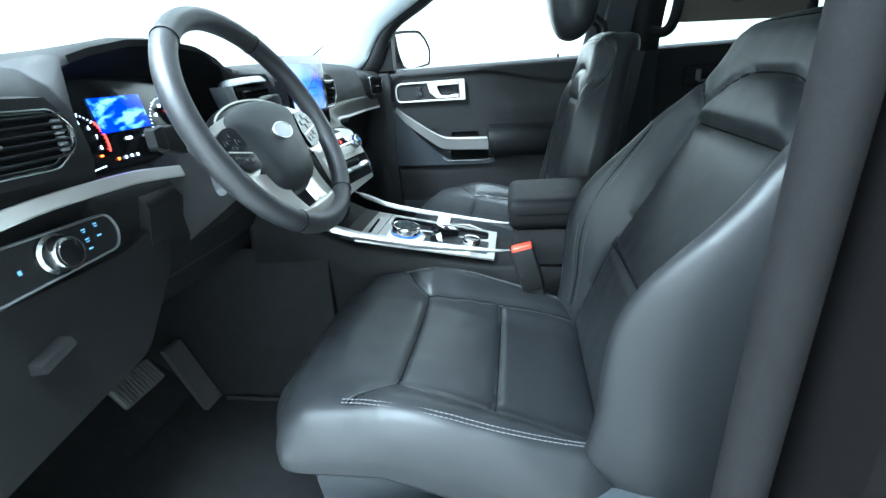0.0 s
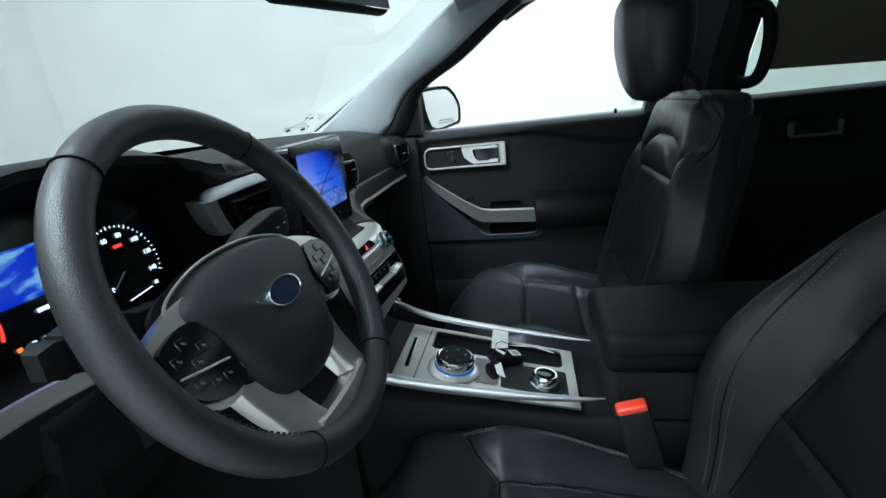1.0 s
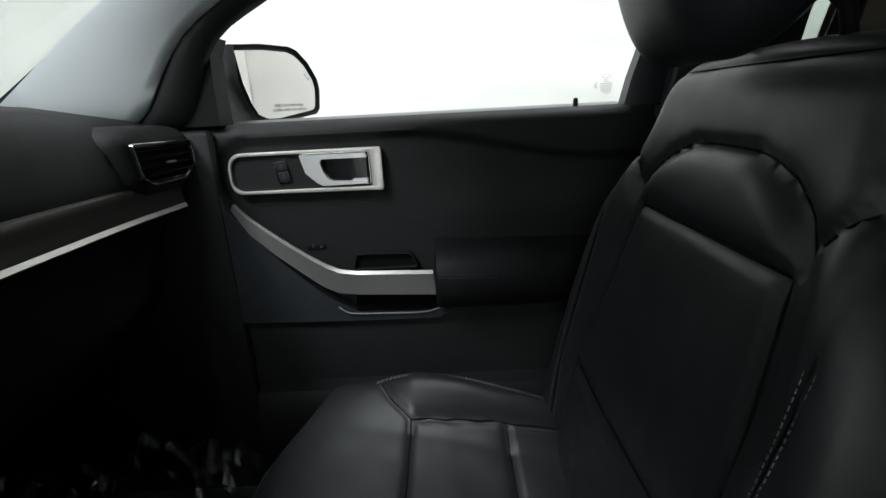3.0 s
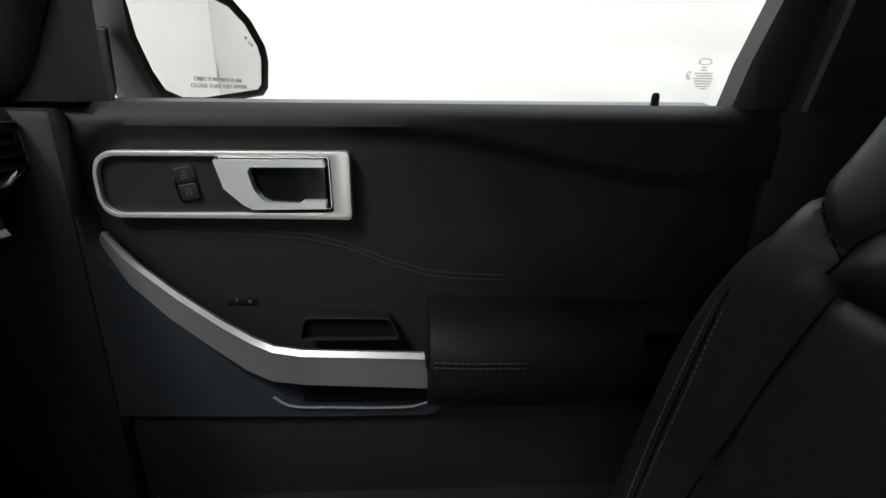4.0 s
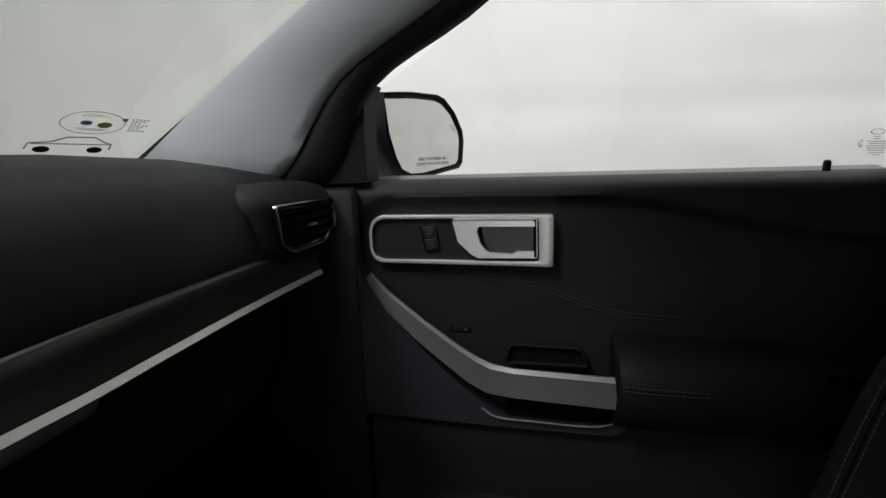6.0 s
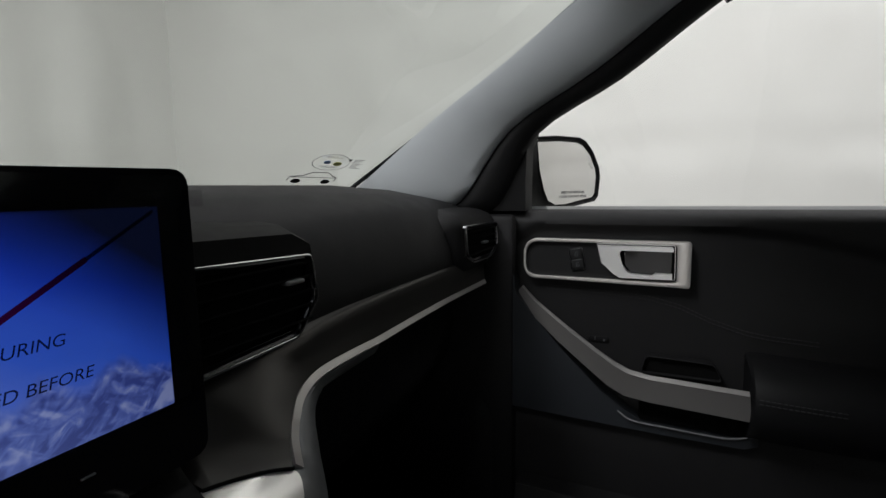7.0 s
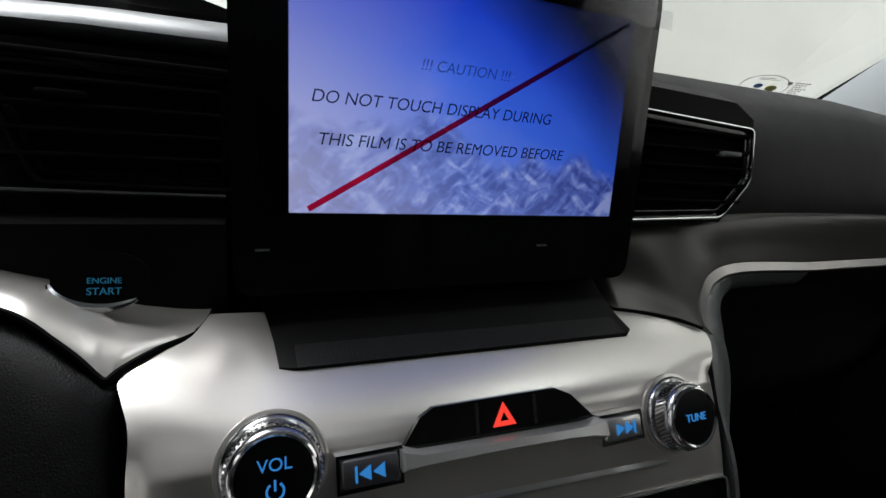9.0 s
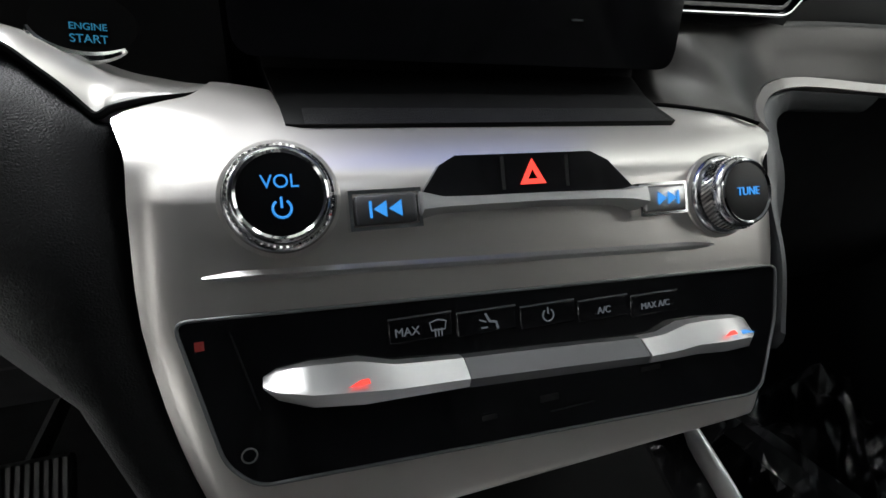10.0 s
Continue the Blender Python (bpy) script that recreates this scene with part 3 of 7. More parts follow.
sketch = thing("car_outline_sticker", "black line drawing of a car low on the windshield", "sticker", tuple(on_screen(0.84, 0.05).translation))
mk = on_screen(0.862, 0.072)
part("outline", tube([mk @ Vector((x, y, 0)) for x, y in ((-0.045, 0.0), (-0.043, 0.012), (-0.02, 0.016), (-0.005, 0.027), (0.025, 0.028), (0.04, 0.016), (0.047, 0.013), (0.047, 0.0))], 0.0009, 5), INK, sketch)
part("belt_line", tube([mk @ Vector((x, y, 0)) for x, y in ((-0.04, 0.011), (0.045, 0.012))], 0.0007, 5), INK, sketch)
for wx in (-0.028, 0.03):
    part("wheel", prism(ellipse(0.009, 0.007, 14), 0.0006, mk @ Matrix.Translation((wx, -0.001, 0))), GLOSS, sketch, smooth=False)
stamp = thing("glass_stamp", "small black maker's stamp printed on the windshield", "glass stamp", tuple(on_screen(0.93, 0.2).translation))
part("print", bars([(-0.009 + 0.0045 * q_ + 0.001 * (k % 2), 0.012 - 0.0042 * k, 0.0030, 0.0018) for k in range(7) for q_ in range(5 - k % 3)] + [(-0.018, 0.01, 0.006, 0.006)], on_screen(0.925, 0.16)), FAINT_INK, stamp, smooth=False)

# ---- passenger door ----
door = thing("door_1", "black front passenger door with satin silver trim, shut", "car door", (0.78, -0.25, 0.5), kind="structure")
DM = axes((0, 0, 0), (0, -1, 0), (0, 0, 1))


def on_door(x):
    """Local x runs rearward, local y up, local z into the cabin, from the plane at x."""
    return Matrix.Translation((x, 0, 0)) @ DM


def flip(points):
    return [(-y, z) for y, z in points]


def door_x(y, z):
    crease = 1.198 - 0.055 * smooth01((-0.26 - y) / 0.35) - 0.03 * smooth01((y - 0.0) / 0.08)
    x = 0.770
    x -= 0.013 * smooth01((z - crease + 0.004) / 0.010)
    if z > 1.206:
        x += 0.016 * ((z - 1.206) / 0.02) ** 2
    x -= 0.020 * smooth01((0.93 - z) / 0.10)
    x += 0.03 * smooth01((0.62 - z) / 0.12)
    x -= 0.03 * smooth01((y - 0.04) / 0.08) * smooth01((1.2 - z) / 0.1)
    # soft swell of the insert
    x -= 0.008 * math.exp(-((z - 1.06) / 0.05) ** 2) * smooth01((-0.25 - y) / 0.2)
    return x


bm = bmesh.new()
rows = []
ny, nz = 90, 80
for j in range(nz + 1):
    z = 0.47 + (1.226 - 0.47) * (j / nz) ** 0.8
    rows.append([bm.verts.new((door_x(y, z), y, z)) for y in [0.14 - 0.86 * i / ny for i in range(ny + 1)]])
for a, b in zip(rows, rows[1:]):
    for i in range(ny):
        bm.faces.new((a[i], a[i + 1], b[i + 1], b[i]))
edge = [e for e in bm.edges if e.is_boundary]
ext = bmesh.ops.extrude_edge_only(bm, edges=edge)["geom"]
for v in [g for g in ext if isinstance(g, bmesh.types.BMVert)]:
    v.co.x = 0.835
part("door_panel", bm, SOFT, door, sharp=60)
part("outer_skin", box(0.865, -0.27, 0.83, 0.05, 0.82, 0.80, 0.02), GREYTRIM, door)
part("belt_seal", box(0.803, -0.28, 1.2225, 0.022, 0.78, 0.008, 0.003), RUBBER, door)

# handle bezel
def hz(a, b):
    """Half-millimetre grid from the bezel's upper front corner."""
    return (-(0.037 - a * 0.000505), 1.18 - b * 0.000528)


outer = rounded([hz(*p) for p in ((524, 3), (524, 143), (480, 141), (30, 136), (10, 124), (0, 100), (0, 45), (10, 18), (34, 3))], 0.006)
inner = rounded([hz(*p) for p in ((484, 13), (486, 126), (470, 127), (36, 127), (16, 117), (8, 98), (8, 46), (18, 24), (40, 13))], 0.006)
bezel = part("handle_bezel", ring_prism(outer, inner, 0.011, on_door(0.763), 0.0009, -0.004), SATIN, door, "satin silver handle surround")
part("bezel_plate", prism(inner, 0.004, on_door(0.763), 0, back=-0.003), HARD, door, smooth=False)
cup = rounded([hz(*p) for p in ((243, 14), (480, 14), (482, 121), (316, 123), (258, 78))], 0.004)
part("cup_rim", ring_prism(cup, inset(cup, 0.0016), 0.0065, on_door(0.763), 0.0004, 0.002), CHROME, door, "thin bright line round the handle cup")
part("cup", prism(inset(cup, 0.0016), 0.0045, on_door(0.763)), DARK, door, smooth=False)
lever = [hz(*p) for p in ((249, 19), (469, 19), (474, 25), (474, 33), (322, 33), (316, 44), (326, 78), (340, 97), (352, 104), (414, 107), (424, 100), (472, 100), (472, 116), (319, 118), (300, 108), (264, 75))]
part("door_lever", prism(lever, 0.016, on_door(0.763), 0.0026, 3, 0.004), LEVER, door, "bright silver pull handle")
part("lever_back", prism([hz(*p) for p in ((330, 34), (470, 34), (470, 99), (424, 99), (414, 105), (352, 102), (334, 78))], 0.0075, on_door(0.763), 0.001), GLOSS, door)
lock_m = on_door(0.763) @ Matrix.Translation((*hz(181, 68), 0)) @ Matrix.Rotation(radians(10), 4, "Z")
part("lock_frame", ring_prism(rounded([(-0.0115, -0.019), (0.0115, -0.019), (0.0115, 0.019), (-0.0115, 0.019)], 0.003), rounded([(-0.0105, -0.018), (0.0105, -0.018), (0.0105, 0.018), (-0.0105, 0.018)], 0.003), 0.007, lock_m, 0, 0.003), CHROME, door)
for k in (-1, 1):
    btn = part("lock_button", box(0, k * 0.0090, 0.0042, 0.020, 0.0172, 0.005, 0.0012, m=lock_m), HARD, door)
    part("button_edge", box(0.0, k * 0.0090 + 0.0080, 0.0066, 0.015, 0.0006, 0.0006, m=lock_m), GREYTRIM, btn, smooth=False)
    body = [(-0.0028, k * 0.009 - 0.0038), (0.0028, k * 0.009 - 0.0038), (0.0028, k * 0.009 + 0.0002), (-0.0028, k * 0.009 + 0.0002)]
    shackle = [lock_m @ Vector((0.0020 * math.cos(a) + (0.0016 if k > 0 else 0.0), k * 0.009 + 0.0014 + 0.0022 * math.sin(a), 0.0069)) for a in [radians(18 * n) for n in range(11)]]
    part("lock_icon", join(ring_prism(body, inset(body, 0.0006), 0.0070, lock_m, 0, 0.0062), tube(shackle, 0.00035, 5)), DIM_GLOW, btn, smooth=False)

# pull bar
stations = [(0.748, (0.037, 1.094), (0.048, 1.082)), (0.744, (0.030, 1.088), (0.043, 1.073)), (0.734, (0.010, 1.073), (0.026, 1.052)), (0.725, (-0.010, 1.061), (0.010, 1.038)),
            (0.712, (-0.050, 1.036), (-0.032, 1.005)), (0.704, (-0.094, 1.008), (-0.077, 0.972)), (0.700, (-0.124, 0.991), (-0.112, 0.946)),
            (0.697, (-0.146, 0.982), (-0.138, 0.934)), (0.695, (-0.175, 0.978), (-0.175, 0.930)), (0.693, (-0.305, 0.974), (-0.311, 0.924))]
rings = []
for x, (uy, uz), (ly, lz) in stations:
    u, l = Vector((x, uy, uz)), Vector((x, ly, lz))
    d = l - u
    rings.append([u + Vector((0.022, 0, -0.020)), u + Vector((0.010, 0, -0.003)), u + d * 0.03 + Vector((0.004, 0, 0)), u + d * 0.14 - Vector((0.0005, 0, 0)), u + d * 0.26 + Vector((0.0012, 0, 0)), u + d * 0.65 + Vector((0.005, 0, 0)),
                  l + Vector((0.008, 0, 0)) - d * 0.03, l + Vector((0.014, 0, 0)), l + Vector((0.045, 0, 0))])
part("pull_bar", loft(rings), SHADED_SATIN, door, "satin silver pull bar", sharp=50)
part("lower_trim", prism(flip([(0.085, 1.150), (0.062, 1.130), (0.050, 1.112), (0.046, 1.080), (-0.030, 0.994), (-0.100, 0.925), (-0.135, 0.900), (-0.165, 0.884), (-0.30, 0.880), (-0.318, 0.890),
                               (-0.326, 0.890), (-0.328, 0.874), (-0.31, 0.866), (-0.20, 0.866), (-0.15, 0.867), (-0.06, 0.869), (0.05, 0.872), (0.09, 0.874)]), 0.032, on_door(0.767), 0.006, 3, 0.0), BLUEGREY, door, "smooth dark grey lower trim")
part("pull_pocket", box(0.752, -0.235, 0.905, 0.03, 0.15, 0.045, 0.006), DARK, door)
part("pocket_lip", tube(spline([(0.733, -0.128, 0.896), (0.731, -0.150, 0.884), (0.731, -0.20, 0.8815), (0.731, -0.28, 0.880), (0.733, -0.312, 0.886)], 5), 0.0018, 6), GREYTRIM, door, "thin grey lip under the pull bar")
part("arm_pad", loft([[Vector((x, y, z)) for x, z in ((0.775, t + 0.012), (0.735, t + 0.006), (0.708, t - 0.004), (p + 0.004, t - 0.022), (p, t - 0.045), (p + 0.002, t - 0.066), (p + 0.010, t - 0.085), (p + 0.022, t - 0.10), (0.775, t - 0.105))]
                      for y, t, p in ((-0.3085, 0.994, 0.696), (-0.3120, 0.998, 0.689), (-0.322, 0.999, 0.685), (-0.36, 0.997, 0.684), (-0.45, 0.994, 0.690), (-0.55, 0.991, 0.705), (-0.64, 0.986, 0.730), (-0.715, 0.98, 0.757))]), FINE_LEATHER, door, "black leather armrest pad")
for dz in (0.0, 0.006):
    part("stitching", stitches([(0.6835, -0.316, 0.962 + dz), (0.682, -0.35, 0.961 + dz), (0.686, -0.42, 0.958 + dz)]), DIM_THREAD, door)
    part("stitching", stitches([(door_x(y, z) - 0.0008, y, z - dz) for y, z in ((-0.00, 1.094), (-0.03, 1.0935), (-0.122, 1.0895), (-0.174, 1.085), (-0.215, 1.075), (-0.261, 1.055), (-0.308, 1.041), (-0.34, 1.037), (-0.40, 1.035))]), DIM_THREAD, door)
tray = rounded(flip([(-0.168, 0.992), (-0.266, 0.990), (-0.279, 0.962), (-0.160, 0.962)]), 0.008)
part("tray_edge", ring_prism(tray, inset(tray, 0.0016), 0.012, on_door(0.757), 0.0005, -0.004), HARD, door)
part("tray", prism(inset(tray, 0.0016), 0.004, on_door(0.757)), DARK, door, smooth=False)
wx = door_x(-0.092, 1.003)
part("window_switch", box(wx + 0.004, -0.092, 1.003, 0.012, 0.036, 0.012, 0.003), MATT, door)
part("switch_light", join(box(wx - 0.0022, -0.101, 1.003, 0.001, 0.003, 0.003), box(wx - 0.0022, -0.086, 1.005, 0.001, 0.0010, 0.005)), DIM_GLOW, door, smooth=False)
part("map_pocket", loft([[Vector((x, y, z)) for x, z in ((0.77, 0.74), (0.715, 0.735), (0.700, 0.70), (0.705, 0.58), (0.73, 0.52), (0.77, 0.51))] for y in (0.04, -0.02, -0.30, -0.56, -0.62)]), HARD, door)
part("speaker_grille", prism(ellipse(0.075, 0.075), 0.008, on_door(0.735) @ Matrix.Translation((0.03, 0.645, 0)), 0.003), RUBBER, door)

# window frame and glass
part("window_frame_rear", loft([[Vector((x + dx, y + dy + 0.007, z)) for dx, dy in ((0, 0), (-0.006, -0.012), (-0.004, -0.058), (0.03, -0.058), (0.03, 0.0))] for x, y, z in ((0.776, -0.648, 1.215), (0.772, -0.660, 1.27), (0.762, -0.681, 1.345), (0.745, -0.708, 1.44), (0.715, -0.74, 1.56))]), BLUEGREY, door)
part("window_frame_top", tube(spline([(0.735, -0.25, 1.528), (0.728, -0.34, 1.570), (0.72, -0.42, 1.585), (0.715, -0.72, 1.585)], 6), 0.012, 8), HARD, door)
bm = bmesh.new()
q = [bm.verts.new(p) for p in ((0.806, 0.09, 1.225), (0.806, -0.67, 1.225), (0.742, -0.74, 1.58), (0.742, -0.35, 1.58), (0.79, 0.05, 1.34))]
bm.faces.new(q)
gl = part("pane", bm, SIDE_GLASS, door, smooth=False)
gl.visible_shadow = False
part("lock_pin", join(lathe([(0.0045, 0), (0.0045, 0.012), (0.0035, 0.0155), (0.001, 0.0165)], pose(0.797, -0.567, 1.224), 12), lathe([(0.009, 0), (0.008, 0.002), (0.004, 0.003)], pose(0.797, -0.567, 1.2225), 14)), RUBBER, door)
sm = Matrix.Translation((0.797, -0.618, 1.258)) @ DM @ Matrix.Diagonal((0.8, 0.8, 1, 1))
rowsb = [(0, 0.0115, 0.008, 0.0012), (0, 0.0080, 0.009, 0.0012)]
for k, (left_, right_) in enumerate(((-0.013, 0.013), (-0.010, 0.012), (-0.014, 0.014), (-0.012, 0.013), (-0.011, 0.010), (-0.009, 0.009), (-0.003, 0.006))):
    at_ = left_
    while at_ < right_:
        step_ = 0.0016 + 0.0014 * ((k * 7 + int(at_ * 4000)) % 3)
        rowsb.append((at_ + step_ / 2, 0.0040 - 0.0034 * k, step_ * 0.72, 0.0014))
        at_ += step_
rowsb += [(-0.024 + 0.0024 * a_, 0.006 - 0.0024 * b_, 0.0016, 0.0016) for a_ in range(3) for b_ in range(5) if (a_ * 3 + b_ * 5) % 4]
part("glass_print", bars(rowsb, sm), FAINT_INK, door, "small printed maker's stamp", smooth=False)
part("print_oval", ring_prism([(x, y + 0.019) for x, y in ellipse(0.0095, 0.0045, 18)], [(x, y + 0.019) for x, y in ellipse(0.0085, 0.0036, 18)], 0.0004, sm), FAINT_INK, door, smooth=False)
part("mirror_sail", loft([[Vector((x, y, z)) for x, y in ((0.752, yf), (0.750, yr), (0.80, yr), (0.80, yf))] for z, yf, yr in ((1.226, 0.125, 0.034), (1.28, 0.09, 0.034), (1.335, 0.06, 0.032), (1.362, 0.03, 0.022))]), MATT, door)

# ---- outside mirror ----
mirror = thing("side_mirror", "black outside mirror folded out beyond the passenger window", "side mirror", (0.86, 0.08, 1.23))
md = Vector((0.211, -0.097, 0)).normalized()
mm = axes(Vector((0.877, 0.049, 0)), md, (0, 0, 1))
glass = [(0.000, 1.355), (0.07, 1.3605), (0.135, 1.361), (0.158, 1.356), (0.186, 1.337), (0.209, 1.308), (0.214, 1.29), (0.209, 1.252), (0.200, 1.244), (0.095, 1.231), (0.06, 1.231), (0.036, 1.240), (0.022, 1.262), (0.008, 1.30)]
shell = [(-0.006, 1.366), (0.07, 1.373), (0.142, 1.374), (0.166, 1.368), (0.198, 1.345), (0.224, 1.311), (0.229, 1.288), (0.222, 1.245), (0.208, 1.233), (0.095, 1.220), (0.055, 1.2185), (0.026, 1.226), (0.010, 1.255), (-0.006, 1.30)]
rings = [[mm @ Vector((x, y, 0.004)) for x, y in inset(shell, 0.006)], [mm @ Vector((x, y, 0.012)) for x, y in inset(shell, 0.002)], [mm @ Vector((x, y, 0.0)) for x, y in shell]]
cx, cz = 0.10, 1.295
for depth, k in ((-0.03, 1.02), (-0.075, 1.03), (-0.12, 0.99), (-0.155, 0.86), (-0.175, 0.6)):
    rings.append([mm @ Vector((cx + (x - cx) * k - 0.3 * depth * (1 - (x + 0.0) * 2), cz + (y - cz) * k, depth)) for x, y in shell])
part("housing", loft(rings), HARD, mirror, sharp=50)
part("mirror_glass", prism(glass, 0.0085, mm, 0.0, back=0.006), MIRROR, mirror, "silvery mirror glass", smooth=False)
part("mount", loft([[Vector((x, y, z)) for y, z in ((0.115, 1.224), (0.048, 1.226), (0.046, 1.30), (0.10, 1.31))] for x in (0.775, 0.83)] + [[Vector((0.885, y, z)) for y, z in ((0.115, 1.238), (0.075, 1.240), (0.072, 1.31), (0.11, 1.32))]]), HARD, mirror)
lettering("warning_line", "OBJECTS IN MIRROR ARE", 0.0078, mm @ Matrix.Translation((0.125, 1.2555, 0.0088)), FAINT_INK, mirror, thick=0.0001)
lettering("warning_line", "CLOSER THAN THEY APPEAR", 0.0078, mm @ Matrix.Translation((0.126, 1.2465, 0.0088)), FAINT_INK, mirror, thick=0.0001)
part("blind_spot_icon", bars([(0.186, 1.318, 0.004, 0.004), (0.192, 1.312, 0.003, 0.003), (0.197, 1.309, 0.004, 0.004)], mm @ Matrix.Translation((0, 0, 0.0088))), FAINT_INK, mirror, smooth=False)

# ---- rear passenger door ----
rdoor = thing("door_2", "black rear passenger door with silver handle surround, shut", "car door", (0.78, -1.4, 0.5), kind="structure")
part("door_panel", loft([[Vector((x, y, z)) for x, z in ((0.84, 1.236), (0.775, 1.236), (0.762, 1.222), (0.768, 1.18), (0.772, 1.05), (0.74, 1.0), (0.735, 0.95), (0.76, 0.90), (0.75, 0.6), (0.77, 0.47), (0.84, 0.47))] for y in (-0.89, -1.1, -1.4, -1.8, -2.2)]), SOFT, rdoor, sharp=60)
rb = rounded(flip([(-0.99, 1.165), (-1.20, 1.165), (-1.195, 1.092), (-0.985, 1.095)]), 0.012)
part("handle_bezel", ring_prism(rb, inset(rb, 0.007), 0.008, on_door(0.768), 0.002), MATT, rdoor)
part("door_lever", join(box(0.752, -1.035, 1.132, 0.012, 0.016, 0.036, 0.004), box(0.752, -1.10, 1.112, 0.012, 0.13, 0.007, 0.003), box(0.752, -1.16, 1.13, 0.012, 0.012, 0.040, 0.004)), GREYTRIM, rdoor)
bm = bmesh.new()
bm.faces.new([bm.verts.new(p) for p in ((0.80, -0.90, 1.23), (0.80, -1.95, 1.23), (0.735, -1.85, 1.60), (0.735, -0.98, 1.60))])
gl = part("pane", bm, PRIVACY, rdoor, smooth=False)
gl.visible_shadow = False
part("window_frame", loft([[Vector((x + dx, y + dy, z)) for dx, dy in ((0, 0.03), (0.0, -0.002), (0.03, -0.002), (0.03, 0.03))] for x, y, z in ((0.772, -0.90, 1.22), (0.765, -0.905, 1.32), (0.74, -0.925, 1.45), (0.71, -0.95, 1.60))]), HARD, rdoor)
sheet = thing("window_sheet", "brown backed paper sheet taped inside the rear window", "paper sheet", (0.78, -1.15, 1.3))
part("paper", loft([[Vector((0.776 - (z - 1.29) * 0.15 + dx, y + 0.0, z)) for y, z in ((-0.948, 1.303), (-1.352, 1.286), (-1.375, 1.56), (-0.985, 1.57))] for dx in (0.0, 0.0012)]), BROWN_PAPER, sheet, smooth=False)
for py, pz, px, pw, ph in ((-1.08, 1.395, 0.7700, 0.12, 0.018), (-1.10, 1.44, 0.7640, 0.15, 0.022)):
    part("print_block", box(px, py, pz, 0.0008, pw, ph), INK, sheet, smooth=False)
grab = thing("grab_handle", "black grab handle on the pillar beside the rear window", "grab handle", (0.70, -0.87, 1.3))
part("grip", tube(spline([(0.728, -0.86, 1.285), (0.708, -0.895, 1.275), (0.695, -0.918, 1.295), (0.690, -0.932, 1.36), (0.685, -0.928, 1.43), (0.690, -0.905, 1.465), (0.705, -0.87, 1.465)], 6), 0.017, 10), MATT, grab)

# ---- inside mirror ----
rvm = thing("rear_view_mirror", "black inside mirror hung from the windshield", "rear-view mirror", (0, 0.0, 1.47))
rm = pose(0.0, -0.02, 1.50, -8, 0, -25)
part("housing", join(box(0, 0.012, 0, 0.245, 0.03, 0.062, 0.012, 3, rm)), HARD, rvm)
part("mirror_glass", box(0, -0.0035, 0, 0.235, 0.003, 0.053, 0.001, 1, rm), MIRROR, rvm)
part("stem", tube([rm @ Vector((0, 0.02, 0.0)), rm @ Vector((0.0, 0.06, 0.03)), Vector((0.0, 0.12, 1.53))], 0.012, 10), HARD, rvm)

# ---- dashboard ----
dash = thing("dashboard", "black soft-touch dashboard with silver trim strips", "dashboard", (0, 0.3, 0.75))


def lerp_table(table, x):
    for (x0, a), (x1, b) in zip(table, table[1:]):
        if x <= x1:
            t = max(0.0, (x - x0) / (x1 - x0))
            if isinstance(a, (tuple, list)):
                return [(p[0] + (q[0] - p[0]) * t, p[1] + (q[1] - p[1]) * t) for p, q in zip(a, b)]
            return a + (b - a) * t
    return table[-1][1]


def plain_profile(zt, face=0.0):
    return [(0.66, 1.20), (0.60, zt - 0.012), (0.44, zt - 0.002), (0.32, zt + 0.002), (0.22, zt), (0.155, zt - 0.012), (0.120, zt - 0.034), (0.104 + face, zt - 0.066), (0.098 + face, 1.172),
            (0.098 + face, 1.155), (0.104 + face, 1.128), (0.112 + face, 1.118), (0.135 + face, 1.092), (0.160, 1.05), (0.175, 0.96), (0.24, 0.86), (0.66, 0.82)]


def hood_profile(zb, lip=0.12, crest=None, back=1.288, deep=1.0):
    """Hood over the cluster with its lip at height zb; deep fades the hollow under it into the face beside the vent."""
    crest = zb - 0.004 if crest is None else crest
    hollow = [(0.125, zb - 0.022), (0.205, zb - 0.05), (0.20, 1.14), (0.165, 1.118), (0.128, 1.114)]
    closed = [(lip - 0.017, zb - 0.021), (0.126, 1.243), (0.115, 1.14), (0.115, 1.118), (0.118, 1.114)]
    mid = [(a[0] + (b[0] - a[0]) * deep, a[1] + (b[1] - a[1]) * deep) for a, b in zip(closed, hollow)]
    return [(0.66, 1.20), (0.60, back - 0.013), (0.44, back - 0.004), (0.33, back), (lip + 0.08, crest), (lip + 0.015, zb), (lip - 0.012, zb - 0.005), (lip - 0.014, zb - 0.014)] + mid + [(0.120, 1.09), (0.150, 0.98), (0.24, 0.86), (0.66, 0.82)]


